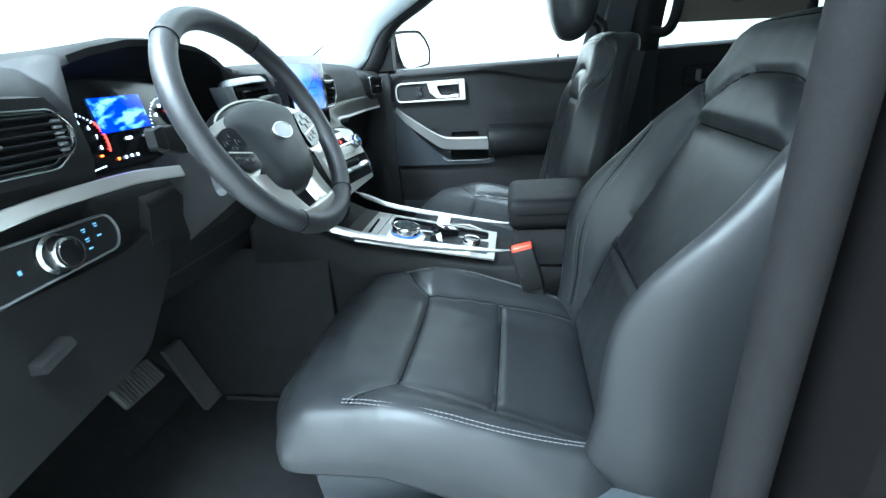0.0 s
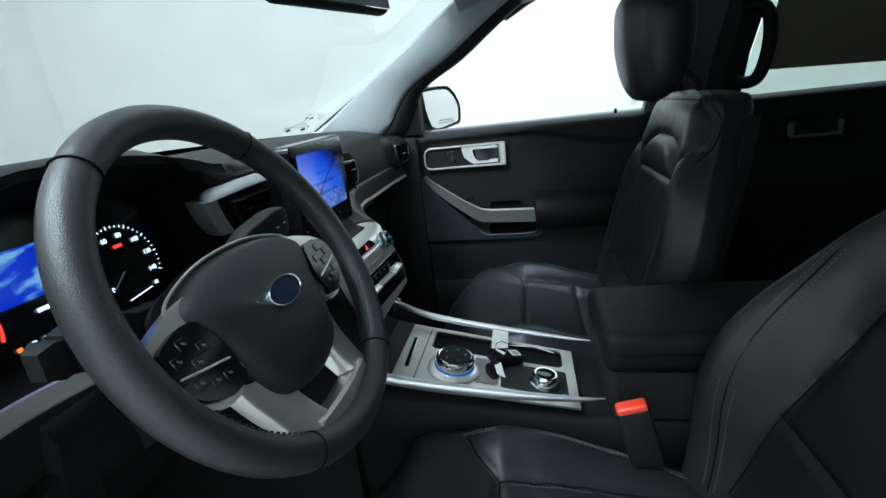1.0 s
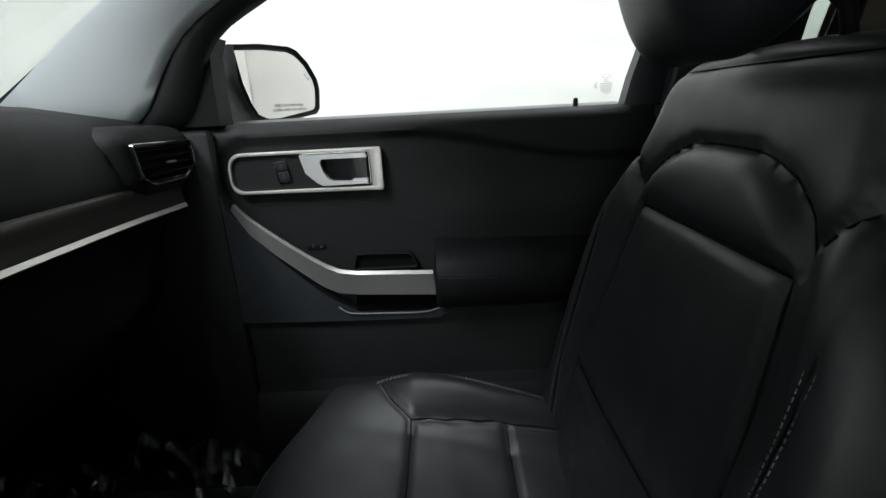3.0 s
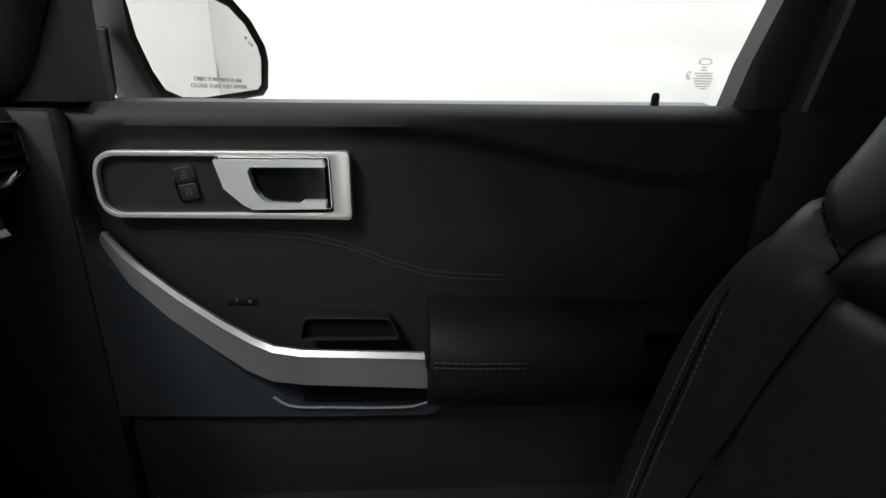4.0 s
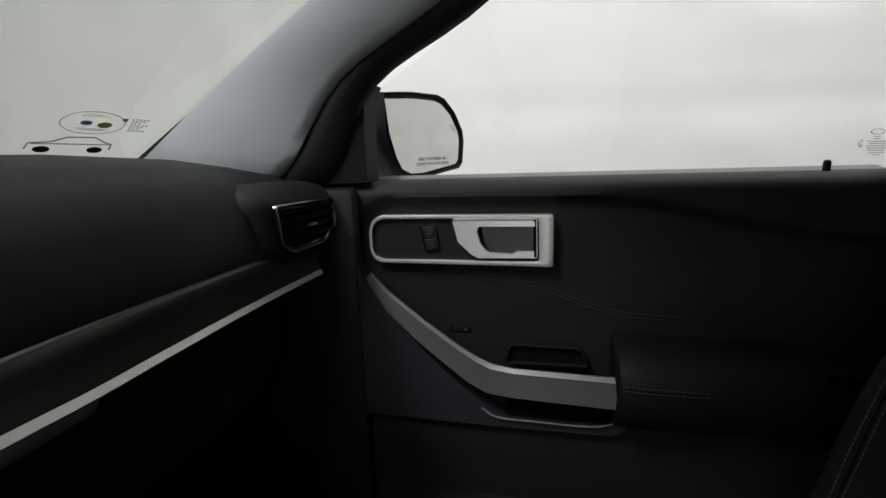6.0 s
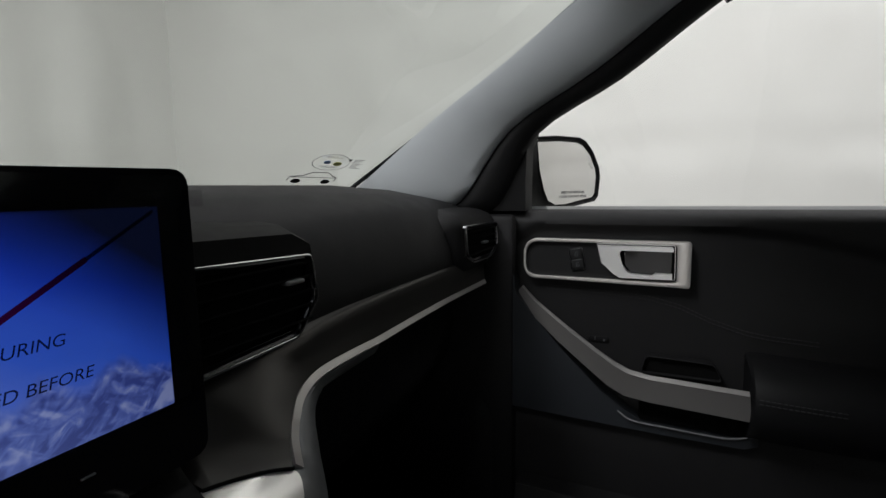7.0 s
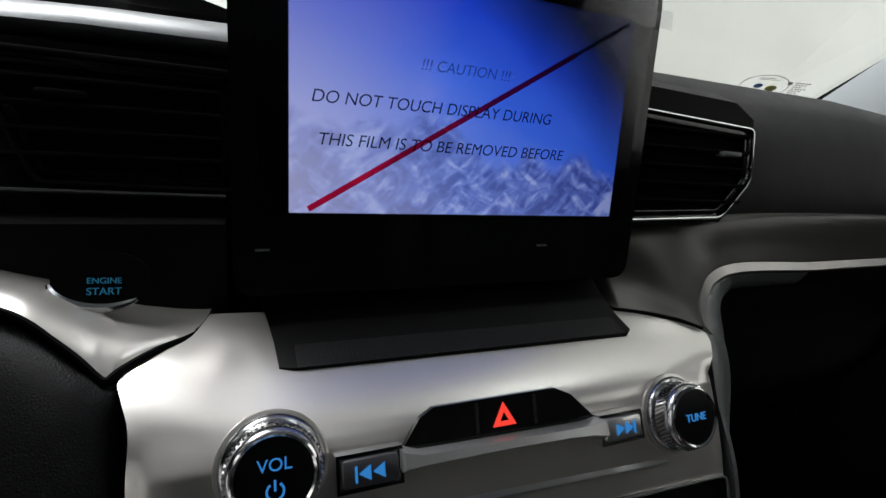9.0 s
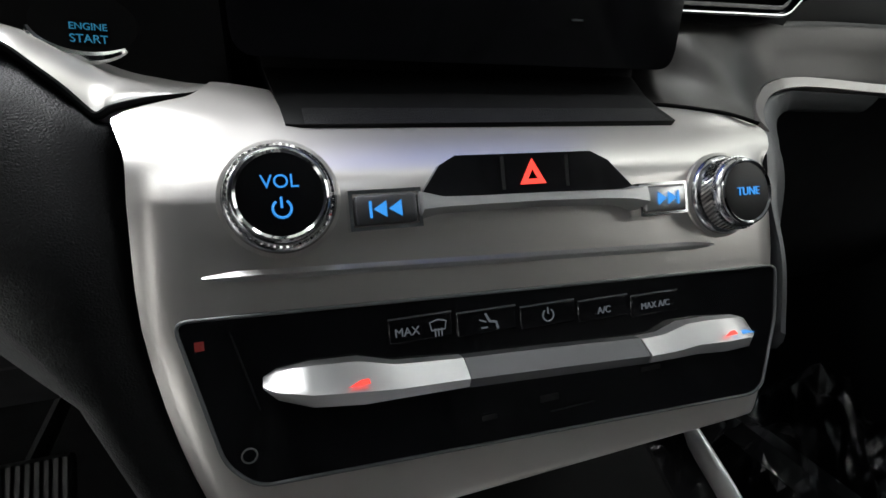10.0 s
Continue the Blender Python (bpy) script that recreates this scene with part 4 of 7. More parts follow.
table = [(-0.755, plain_profile(1.255)), (-0.70, plain_profile(1.262)), (-0.60, plain_profile(1.272)), (-0.572, plain_profile(1.276)), (-0.565, hood_profile(1.277)), (-0.52, hood_profile(1.289)), (-0.45, hood_profile(1.301)),
         (-0.38, hood_profile(1.303, 0.12, 1.300)), (-0.33, hood_profile(1.2985, 0.12, 1.299)), (-0.300, hood_profile(1.2955, 0.122, 1.298)), (-0.270, hood_profile(1.291, 0.130, 1.2975)), (-0.248, hood_profile(1.288, 0.137, 1.2975)),
         (-0.228, hood_profile(1.285, 0.144, 1.298, 1.287, 0.8)), (-0.205, hood_profile(1.2815, 0.152, 1.2975, 1.284, 0.1)), (-0.18, hood_profile(1.278, 0.162, 1.296, 1.281, 0.0)), (-0.145, hood_profile(1.272, 0.178, 1.288, 1.276, 0.0)),
         (-0.10, hood_profile(1.266, 0.198, 1.277, 1.270, 0.0)), (-0.05, hood_profile(1.260, 0.205, 1.268, 1.266, 0.0)), (0.0, plain_profile(1.262, 0.01)),
         (0.10, plain_profile(1.268, 0.005)), (0.20, plain_profile(1.272)), (0.45, plain_profile(1.273)), (0.60, plain_profile(1.266)), (0.70, plain_profile(1.254)), (0.755, plain_profile(1.242))]
xs = sorted(set([x for x, _ in table] + [-0.755 + 1.51 * k / 60 for k in range(61)]))
rings = []
for x in xs:
    pr = lerp_table(table, x)
    bow = 0.03 * (1 - (x / 0.755) ** 2)
    rings.append([Vector((x, y + bow * smooth01((y - 0.25) / 0.3), z)) for y, z in pr])
# thin dark sheet just before the pad paints the shade under the hood's lip
shade_rows = [[p + Vector((0, -0.0014, 0)) for p in ring[6:11]] for x, ring in zip(xs, rings) if -0.56 < x < -0.06]
part("dash_pad", loft(rings), SOFT, dash, "black grained soft-touch pad", sharp=72)
part("hood_shade", loft(shade_rows, False, False), DARK, dash, "dark underside of the instrument hood, its shade put in the colour", sharp=72)

# satin fascia on the passenger side: a band under the vents that widens and rolls down to the centre stack
edge_pts = [(0.70, 0.092, 1.1105), (0.55, 0.093, 1.1125), (0.42, 0.091, 1.1130), (0.346, 0.088, 1.1135), (0.290, 0.0855, 1.1160), (0.253, 0.083, 1.1170), (0.228, 0.080, 1.1155), (0.204, 0.072, 1.112), (0.187, 0.062, 1.106), (0.171, 0.050, 1.101), (0.160, 0.039, 1.096), (0.151, 0.029, 1.093)]
upper_pts = [(0.70, 0.0955, 1.152), (0.55, 0.0965, 1.153), (0.42, 0.0965, 1.154), (0.346, 0.096, 1.154), (0.290, 0.095, 1.153), (0.250, 0.092, 1.151), (0.215, 0.088, 1.148), (0.185, 0.090, 1.147), (0.160, 0.089, 1.1465), (0.128, 0.088, 1.143), (0.112, 0.076, 1.117), (0.104, 0.052, 1.1012)]
edges, uppers = spline(edge_pts, 4), spline(upper_pts, 4)
rings = []
for i, (u, e) in enumerate(zip(uppers, edges)):
    k = i / (len(edges) - 1)
    flat = smooth01((k - 0.45) / 0.35)
    row = [u + Vector((0, 0.03, 0.004))]
    for t, dy, dz in ((0.0, 0.0, 0.0), (0.10, -0.0010, 0.0), (0.28, -0.0012, 0.0), (0.5, 0.0, 0.0), (0.75, 0.0005, 0.0), (0.92, 0.0, 0.0), (1.0, 0.0, 0.0)):
        row.append(u.lerp(e, t) + Vector((0, dy, dz)) * (1 - flat) + Vector((0, -0.5, 0.85)) * (0.003 * flat * math.sin(math.pi * t)) * smooth01((1 - k) / 0.08))
    row.append(e + Vector((0.004, 0.03, -0.01)))
    rings.append(row)
part("satin_fascia", loft(rings, False, False), FASCIA, dash, "satin metal band under the vents", sharp=70)

def strip_loft(path, width, depth, side, inward):
    """A flat strip along a path: side gives the way its face leans."""
    rings = []
    for i, p in enumerate(path):
        d = (path[min(i + 1, len(path) - 1)] - path[max(i - 1, 0)]).normalized()
        n = Vector(inward)
        n = (n - d * n.dot(d)).normalized()
        w = d.cross(n).normalized() * side
        hw = width / 2 if not callable(width) else width(i / (len(path) - 1)) / 2
        rings.append([p - w * hw, p - w * hw * 0.8 + n * depth, p + w * hw * 0.8 + n * depth, p + w * hw, p - n * 0.012])
    return loft(rings)


strip_path = [e + Vector((0.0025 * smooth01((i / len(edges) - 0.45) / 0.2), 0.0, -0.0042 + 0.002 * smooth01((i / len(edges) - 0.6) / 0.3))) for i, e in enumerate(edges)]
# same trim as the driver's strip, darkened in colour for weaker light here
part("silver_strip", strip_loft(strip_path, 0.0085, 0.002, 1, (0, -0.85, 0.5)), SHADED_SATIN, dash, "satin silver strip", sharp=50)
# the strip's broad dark cheek, which runs on down beside the centre stack
cheek_in = spline([(0.346, 0.088, 1.105), (0.253, 0.083, 1.1085), (0.230, 0.079, 1.107), (0.209, 0.071, 1.1035), (0.193, 0.061, 1.098), (0.178, 0.049, 1.093), (0.168, 0.038, 1.088), (0.1515, 0.0275, 1.0905), (0.1455, 0.018, 1.083), (0.139, 0.004, 1.060), (0.136, -0.012, 1.034), (0.128, -0.026, 1.004)], 4)
cheek_out = spline([(0.346, 0.097, 1.092), (0.262, 0.090, 1.094), (0.246, 0.086, 1.093), (0.228, 0.077, 1.090), (0.214, 0.066, 1.085), (0.200, 0.052, 1.079), (0.192, 0.044, 1.074), (0.184, 0.035, 1.070), (0.172, 0.022, 1.058), (0.154, 0.006, 1.034), (0.142, -0.006, 1.012), (0.131, -0.022, 0.992)], 4)
part("strip_cheek", loft([[a, a.lerp(b, 0.12) + Vector((0.001, -0.002, 0.001)), a.lerp(b, 0.5) + Vector((0.001, -0.003, 0.001)), a.lerp(b, 0.9) + Vector((0.001, -0.002, 0)), b, b + Vector((0.004, 0.05, -0.004)), a + Vector((0, 0.05, 0))] for a, b in zip(cheek_in, cheek_out)]), GREYTRIM, dash, "dark grey cheek beside the stack", sharp=50)

# driver side strip, left of the wheel and behind it
path = spline([(-0.74, 0.082, 1.120), (-0.66, 0.088, 1.124), (-0.56, 0.094, 1.1225), (-0.50, 0.098, 1.119), (-0.40, 0.10, 1.106)], 5)
part("silver_strip", strip_loft(path, 0.018, 0.003, 1, (0, -0.9, 0.3)), SATIN, dash, "satin silver strip", sharp=50)


def vent(outline, m, name_label, tab=(0.0, 0.0), slats=5, blade=None, edge=None, knob_mat=None):
    """An air vent: bright rim, dark throat, slats and a shutter tab."""
    v = part("air_vent", prism(outline, 0.0, m, 0.0, back=-0.03), DARK, dash, name_label, smooth=False)
    part("rim", ring_prism(outline, inset(outline, 0.0022), 0.006, m, 0.0008, -0.01), edge or CHROME, v, "thin rim")
    inner = inset(outline, 0.0022)
    part("shroud", ring_prism(inner, inset(outline, 0.007), 0.003, m, 0.001, -0.02), GLOSS, v)
    x0, x1 = min(p[0] for p in outline) + 0.006, max(p[0] for p in outline) - 0.006
    y0, y1 = min(p[1] for p in outline) + 0.008, max(p[1] for p in outline) - 0.008
    for k in range(slats):
        y = y0 + (y1 - y0) * (k + 0.5) / slats
        xa, xb = x0, x1
        part("slat", box((xa + xb) / 2, y, 0.0015, (xb - xa) * 0.97, 0.0022, 0.010, 0.0007, 1, m @ Matrix.Translation((0, y, 0)) @ Matrix.Rotation(radians(-18), 4, "X") @ Matrix.Translation((0, -y, 0))), blade or HARD, v)
    part("tab", box(tab[0], tab[1], 0.006, 0.018, 0.0035, 0.008, 0.0012, 2, m), knob_mat or GREYTRIM, v)
    return v


def facing(y):
    """Local x right, y up, z towards the driver, in the plane at y."""
    return axes((0, y, 0), (1, 0, 0), (0, 0, 1))


# end vent on the passenger side, centre vent right of the screen
pv = rounded([(0.578, 1.2125), (0.729, 1.2085), (0.732, 1.168), (0.700, 1.150), (0.610, 1.152), (0.587, 1.164)], 0.006)
part("vent_pod", loft([[Vector((x, y, z)) for x, z in inset(pv, -d)] for y, d in ((0.0845, 0.001), (0.0855, 0.005), (0.090, 0.011), (0.098, 0.017), (0.112, 0.022), (0.135, 0.025))]), SOFT, dash, "rounded vent housing", sharp=85)
vent(pv, facing(0.084), "black passenger side air vent", tab=(0.660, 1.180), slats=4, blade=DARK, edge=DARK_CHROME)
cv = rounded([(0.108, 1.2215), (0.239, 1.2155), (0.245, 1.178), (0.220, 1.1505), (0.108, 1.1475)], 0.006)
part("vent_pod", loft([[Vector((x, y, z)) for x, z in pts] for y, pts in ((0.088, [(0.100, 1.236), (0.225, 1.232), (0.246, 1.222), (0.253, 1.178), (0.225, 1.144), (0.10, 1.142)]), (0.105, [(0.10, 1.244), (0.228, 1.239), (0.254, 1.226), (0.259, 1.178), (0.228, 1.14), (0.10, 1.138)]), (0.16, [(0.10, 1.25), (0.23, 1.245), (0.26, 1.23), (0.262, 1.178), (0.23, 1.135), (0.10, 1.13)]))]), MATT, dash)
vent(cv, facing(0.086), "black centre air vent beside the display", tab=(0.215, 1.196), slats=5, blade=DARK)

# centre vent left of the screen, with a grey brow
lv = rounded([(-0.200, 1.216), (-0.098, 1.2155), (-0.098, 1.158), (-0.178, 1.160)], 0.005)
part("vent_brow", loft([[Vector((x + 1.1 * max(0.0, y + dy - 0.101) * smooth01((-0.12 - x) / 0.08), y + dy, 1.228 + (z - 1.228) * k + dz)) for y, z in ((0.135, 1.238), (0.120, 1.2378), (0.1135, 1.2360), (0.1040, 1.2290), (0.1025, 1.2262), (0.110, 1.2235), (0.14, 1.2235))] for x, dz, k, dy in ((-0.256, -0.007, 0.25, 0.016), (-0.252, -0.006, 0.7, 0.007), (-0.243, -0.004, 0.95, 0.002), (-0.228, -0.002, 1.0, 0), (-0.16, 0.001, 1.0, 0), (-0.096, 0.002, 1.0, 0))]), BROW, dash, "dark satin brow over the vent", sharp=60)
part("vent_cheek", loft([[Vector((x + dx, y, z)) for dx, y in ((0.010, 0.15), (-0.006, 0.122), (-0.010, 0.108), (0.0, 0.102), (0.012, 0.104), (0.025, 0.15))] for x, z in ((-0.237, 1.224), (-0.232, 1.208), (-0.225, 1.192), (-0.216, 1.176))]), BROW, dash, "rounded dark satin cheek beside the vent", sharp=60)
part("vent_panel", prism([(-0.212, 1.22), (-0.096, 1.22), (-0.096, 1.104), (-0.165, 1.108), (-0.187, 1.14)], 0.008, facing(0.115), 0.002), MATT, dash, smooth=False)
vent(lv, facing(0.106), "black centre air vent behind the wheel", tab=(-0.165, 1.198), slats=4, blade=DARK, edge=MATT, knob_mat=DARK)
part("vent_line", tube([(-0.195, 0.1005, 1.1575), (-0.104, 0.1005, 1.1565)], 0.0011, 8), SLATE, dash, "thin satin line under the vent")

# start button: a dark oval whose lower lip is bright
sb = axes((-0.148, 0.067, 1.1262), (1, 0, -0.03), (0, 0.25, 0.97))
start = part("start_button", prism(ellipse(0.0165, 0.0112), 0.003, sb, 0.0012), DARK, dash, "black oval start button")
lip = [sb @ Vector((0.0172 * math.cos(a), 0.0116 * math.sin(a), 0.0030)) for a in [radians(190 + 125 * k / 24) for k in range(25)]]
part("button_ring", tube(lip, [0.0003 + 0.0021 * math.sin(math.pi * (k + 1) / 26) ** 0.6 for k in range(25)], 8), CHROME, start, "bright lower lip")
lettering("button_word", "ENGINE", 0.0033, sb @ Matrix.Translation((0.001, -0.0010, 0.0032)), TEAL_GLOW, start)
lettering("button_word", "START", 0.0040, sb @ Matrix.Translation((0.001, -0.0052, 0.0032)), TEAL_GLOW, start)

part("button_panel", prism([(-0.200, 1.146), (-0.104, 1.146), (-0.104, 1.102), (-0.150, 1.106), (-0.190, 1.118)], 0.004, facing(0.084), 0.001, back=-0.03), MATT, dash, smooth=False)

# silver shoulder under the start button
low = [(-0.262, 0.080, 1.1380), (-0.245, 0.072, 1.1360), (-0.204, 0.058, 1.1300), (-0.175, 0.0465, 1.1225), (-0.165, 0.0422, 1.1185), (-0.158, 0.0393, 1.1130), (-0.150, 0.0360, 1.1062), (-0.144, 0.0335, 1.0998), (-0.141, 0.0322, 1.0985), (-0.1375, 0.0350, 1.1000), (-0.128, 0.0455, 1.1016), (-0.116, 0.057, 1.1025), (-0.111, 0.074, 1.1040)]
crest = [(-0.262, 0.094, 1.1425), (-0.245, 0.086, 1.1405), (-0.204, 0.072, 1.1342), (-0.178, 0.0613, 1.1272), (-0.1655, 0.0560, 1.1232), (-0.1575, 0.0528, 1.1186), (-0.1500, 0.0498, 1.1140), (-0.1440, 0.0475, 1.1102), (-0.1390, 0.0465, 1.1080), (-0.1340, 0.0475, 1.1068), (-0.1255, 0.0530, 1.1055), (-0.1145, 0.0610, 1.1048), (-0.1100, 0.0760, 1.1056)]
back_row = [(-0.262, 0.110, 1.136), (-0.245, 0.110, 1.134), (-0.204, 0.110, 1.128), (-0.178, 0.110, 1.1215), (-0.164, 0.110, 1.1185), (-0.156, 0.110, 1.1160), (-0.147, 0.110, 1.1130), (-0.140, 0.110, 1.1115), (-0.134, 0.110, 1.1105), (-0.129, 0.110, 1.1100), (-0.121, 0.110, 1.1085), (-0.112, 0.110, 1.1075), (-0.109, 0.110, 1.1068)]
bend = [tuple(Vector(a).lerp(Vector(b), 0.45) + Vector((-0.0005, -0.0018, 0.0012))) for a, b in zip(low, crest)]
roll = [tuple(Vector(a).lerp(Vector(b), 0.2) + Vector((0, 0, 0.0010))) for a, b in zip(crest, back_row)]
sh = [[Vector(p) for p in row] for row in (back_row, [tuple(Vector(a).lerp(Vector(b), 0.5)) for a, b in zip(back_row, roll)], roll, crest, bend, low, [(x, y + 0.006, z - 0.006) for x, y, z in low])]
sh = [spline(row, 3) for row in sh]
part("shoulder_trim", loft(sh, False, False), SATIN, dash, "satin silver shoulder", sharp=70)

# ---- centre stack ----
stack = thing("centre_stack", "satin silver centre stack with audio and climate controls", "control panel", (0, 0.02, 0.95))
prof = [(0.080, 1.1030), (0.055, 1.1000), (0.044, 1.0970), (0.034, 1.0940), (0.024, 1.0904), (0.015, 1.0866), (0.009, 1.0836), (0.005, 1.0810), (0.002, 1.0776), (-0.0010, 1.0715), (-0.0137, 1.04), (-0.0265, 1.006), (-0.0355, 0.982), (-0.0380, 0.9745), (-0.0370, 0.9715), (-0.030, 0.9695), (-0.015, 0.969)]


def stack_half(z):
    return lerp_table([(0.94, 0.094), (0.955, 0.103), (0.985, 0.118), (1.02, 0.1295), (1.046, 0.1322), (1.2, 0.1322)], z)


# the ends of the upper rows rise to the joints with the shoulder and the fascia
LEFT_END = [(-0.1105, 0.068, 1.1080), (-0.1165, 0.054, 1.1038), (-0.124, 0.046, 1.1022), (-0.131, 0.038, 1.1005), (-0.1375, 0.032, 1.0982), (-0.1358, 0.024, 1.0945), (-0.1328, 0.016, 1.0895), (-0.1318, 0.011, 1.0850)]
RIGHT_END = [(0.104, 0.052, 1.1000), (0.112, 0.048, 1.0996), (0.122, 0.043, 1.0988), (0.136, 0.036, 1.0968), (0.149, 0.029, 1.0925), (0.148, 0.022, 1.0895), (0.143, 0.016, 1.0865), (0.139, 0.012, 1.0835)]
lanes = (-1, -0.975, -0.94, -0.88, -0.8, -0.7, -0.35, 0, 0.35, 0.7, 0.8, 0.88, 0.94, 0.975, 1)
rows_st = []
for k, (y, z) in enumerate(prof):
    w = stack_half(z)
    ends = [Vector(LEFT_END[k]), Vector(RIGHT_END[k])] if k < len(LEFT_END) else [Vector((-w, y + 0.006, z)), Vector((w, y + 0.006, z))]
    row = []
    for t in lanes:
        end = ends[t > 0]
        mid = Vector((0.0, y, z))
        if k < len(LEFT_END):
            blend = smooth01((abs(t) - 0.66) / 0.34)
        else:
            blend = smooth01((abs(t) - 0.93) / 0.07)
        row.append(Vector((abs(t) * end.x, mid.y + (end.y - mid.y) * blend, mid.z + (end.z - mid.z) * blend)))
    rows_st.append(row)
columns = [spline([r[i] for r in rows_st], 3) for i in range(len(lanes))]
part("stack_panel", loft([list(r) for r in zip(*columns)], False, False), SATIN, stack, "satin silver face panel", sharp=60)
part("stack_core", loft([[Vector((x, y, z)) for x, y in ((-w, 0.02 + dy), (w, 0.02 + dy), (w, 0.20), (-w, 0.20))] for z, w, dy in ((0.85, 0.085, 0.02), (0.93, 0.09, 0.015), (0.965, 0.10, 0.0), (1.0, 0.115, 0.005), (1.085, 0.13, 0.03))]), MATT, stack)
# the pad's upper rings climb to the shoulder's lower edge
pad_rim = [Vector(p) for p in ((-0.130, 0.050, 1.0960), (-0.1385, 0.036, 1.0955), (-0.1412, 0.0335, 1.0960), (-0.1485, 0.0368, 1.1030), (-0.1645, 0.0440, 1.1165), (-0.192, 0.0550, 1.1255), (-0.245, 0.076, 1.1340), (-0.27, 0.17, 1.12), (-0.12, 0.17, 1.09))]
pad_brow = [Vector((x, y, 1.088)).lerp(r, 0.55) + Vector((-0.002, -0.005, 0.003)) for (x, y), r in zip(((-0.132, 0.042), (-0.1375, 0.025), (-0.143, 0.018), (-0.154, 0.014), (-0.176, 0.020), (-0.209, 0.042), (-0.254, 0.087), (-0.27, 0.17), (-0.12, 0.17)), pad_rim)]
pad_top = [pad_brow, pad_rim]
def pad_ring(z, dx, dy):
    """The pad's outline at a height: below the bend it turns back sharply into the footwell."""
    wide = ((-0.128, 0.030), (-0.1335, 0.013), (-0.139, 0.006), (-0.150, 0.002), (-0.172, 0.008), (-0.205, 0.030), (-0.25, 0.075))
    slim = ((-0.128, 0.030), (-0.1335, 0.013), (-0.139, 0.006), (-0.147, 0.004), (-0.153, 0.010), (-0.157, 0.030), (-0.162, 0.080))
    k = smooth01((z - 1.005) / 0.06)
    ring = [Vector((a + (c - a) * k - dx, b + (d - b) * k + dy, z)) for (a, b), (c, d) in zip(slim, wide)]
    return ring + [Vector((-0.168 - 0.102 * k, 0.17, z)), Vector((-0.12, 0.17, z))]


part("side_pad", loft([pad_ring(*row) for row in ((0.86, -0.035, 0.06), (0.90, -0.042, 0.0), (0.93, -0.040, -0.040), (0.95, -0.034, -0.048), (0.985, -0.018, -0.036), (1.02, -0.006, -0.023), (1.046, -0.001, -0.012), (1.07, 0.001, -0.002), (1.088, 0.004, 0.012))] + pad_top), FINE_LEATHER, stack, "black padded knee pad beside the stack", sharp=60)
seam_pts = [Vector(p) for p in ((-0.110, 0.090, 1.1062), (-0.1105, 0.074, 1.1052), (-0.1155, 0.058, 1.1036), (-0.128, 0.0455, 1.1025), (-0.1375, 0.0345, 1.1005), (-0.141, 0.0316, 1.0985), (-0.144, 0.0328, 1.0998), (-0.150, 0.0354, 1.1062), (-0.158, 0.0386, 1.1130), (-0.165, 0.0415, 1.1185), (-0.175, 0.0458, 1.1225), (-0.204, 0.0573, 1.1300))]
part("joint", tube(spline(seam_pts, 4), 0.0013, 6), DARK, stack)
part("joint", tube(spline([(0.103, 0.0515, 1.1010), (0.112, 0.0475, 1.1005), (0.122, 0.0425, 1.0995), (0.136, 0.0350, 1.0975), (0.149, 0.0280, 1.0935)], 4), 0.0011, 6), DARK, stack)

SM = axes((0, 0, 1.078), (1, 0, 0), (0, 0.351, 0.936))


def st(x, z):
    """A place on the stack's face from x and height."""
    return (x, (z - 1.078) / 0.936)


def knob(x, z, word, icon):
    c = SM @ Matrix.Translation((*st(x, z), 0))
    k = part("knob", lathe([(0.0172, 0.0), (0.0172, 0.0020), (0.0163, 0.0034), (0.0152, 0.0042), (0.0149, 0.0100), (0.0143, 0.0122), (0.0134, 0.0130)], c, 48), DARK_CHROME, stack, "dark chrome rotary knob")
    part("knob_face", lathe([(0.0122, 0.0126), (0.0122, 0.0133), (0.009, 0.0136), (0.001, 0.0137)], c, 40), KNOB_FACE, k)
    part("knob_ring", lathe([(0.0136, 0.0118), (0.0136, 0.0136), (0.0129, 0.0140), (0.0121, 0.0134), (0.0121, 0.0122)], c, 48), CHROME, k, "bright ring round the knob face")
    ribs = bmesh.new()
    for n in range(52):
        a = n * math.tau / 52
        bmesh.ops.create_cube(ribs, size=1, matrix=c @ Matrix.Rotation(a, 4, "Z") @ Matrix.Translation((0.0150, 0, 0.0072)) @ Matrix.Rotation(radians(28), 4, "X") @ Matrix.Diagonal((0.0009, 0.0008, 0.0058, 1)))
    part("knurling", ribs, CHROME, k, smooth=False, kind="stuff")
    part("collar", lathe([(0.0186, -0.001), (0.0186, 0.0006), (0.0173, 0.0012)], c, 40), SATIN, k)
    lettering("knob_word", word, 0.0055 if icon else 0.0048, c @ Matrix.Translation((0, 0.0035 if icon else 0.0, 0.0139)), BLUE_GLOW, k)
    if icon:
        arc = [c @ Vector((0.0026 * math.sin(a), -0.0042 + 0.0026 * math.cos(a), 0.0141)) for a in [radians(35 + 290 * i / 14) for i in range(15)]]
        part("power_icon", join(tube(arc, 0.0004, 5), tube([c @ Vector((0, -0.0008, 0.0141)), c @ Vector((0, -0.0040, 0.0141))], 0.0004, 5)), BLUE_GLOW, k)


knob(-0.0885, 1.0760, "VOL", True)
knob(0.0940, 1.0670, "TUNE", False)

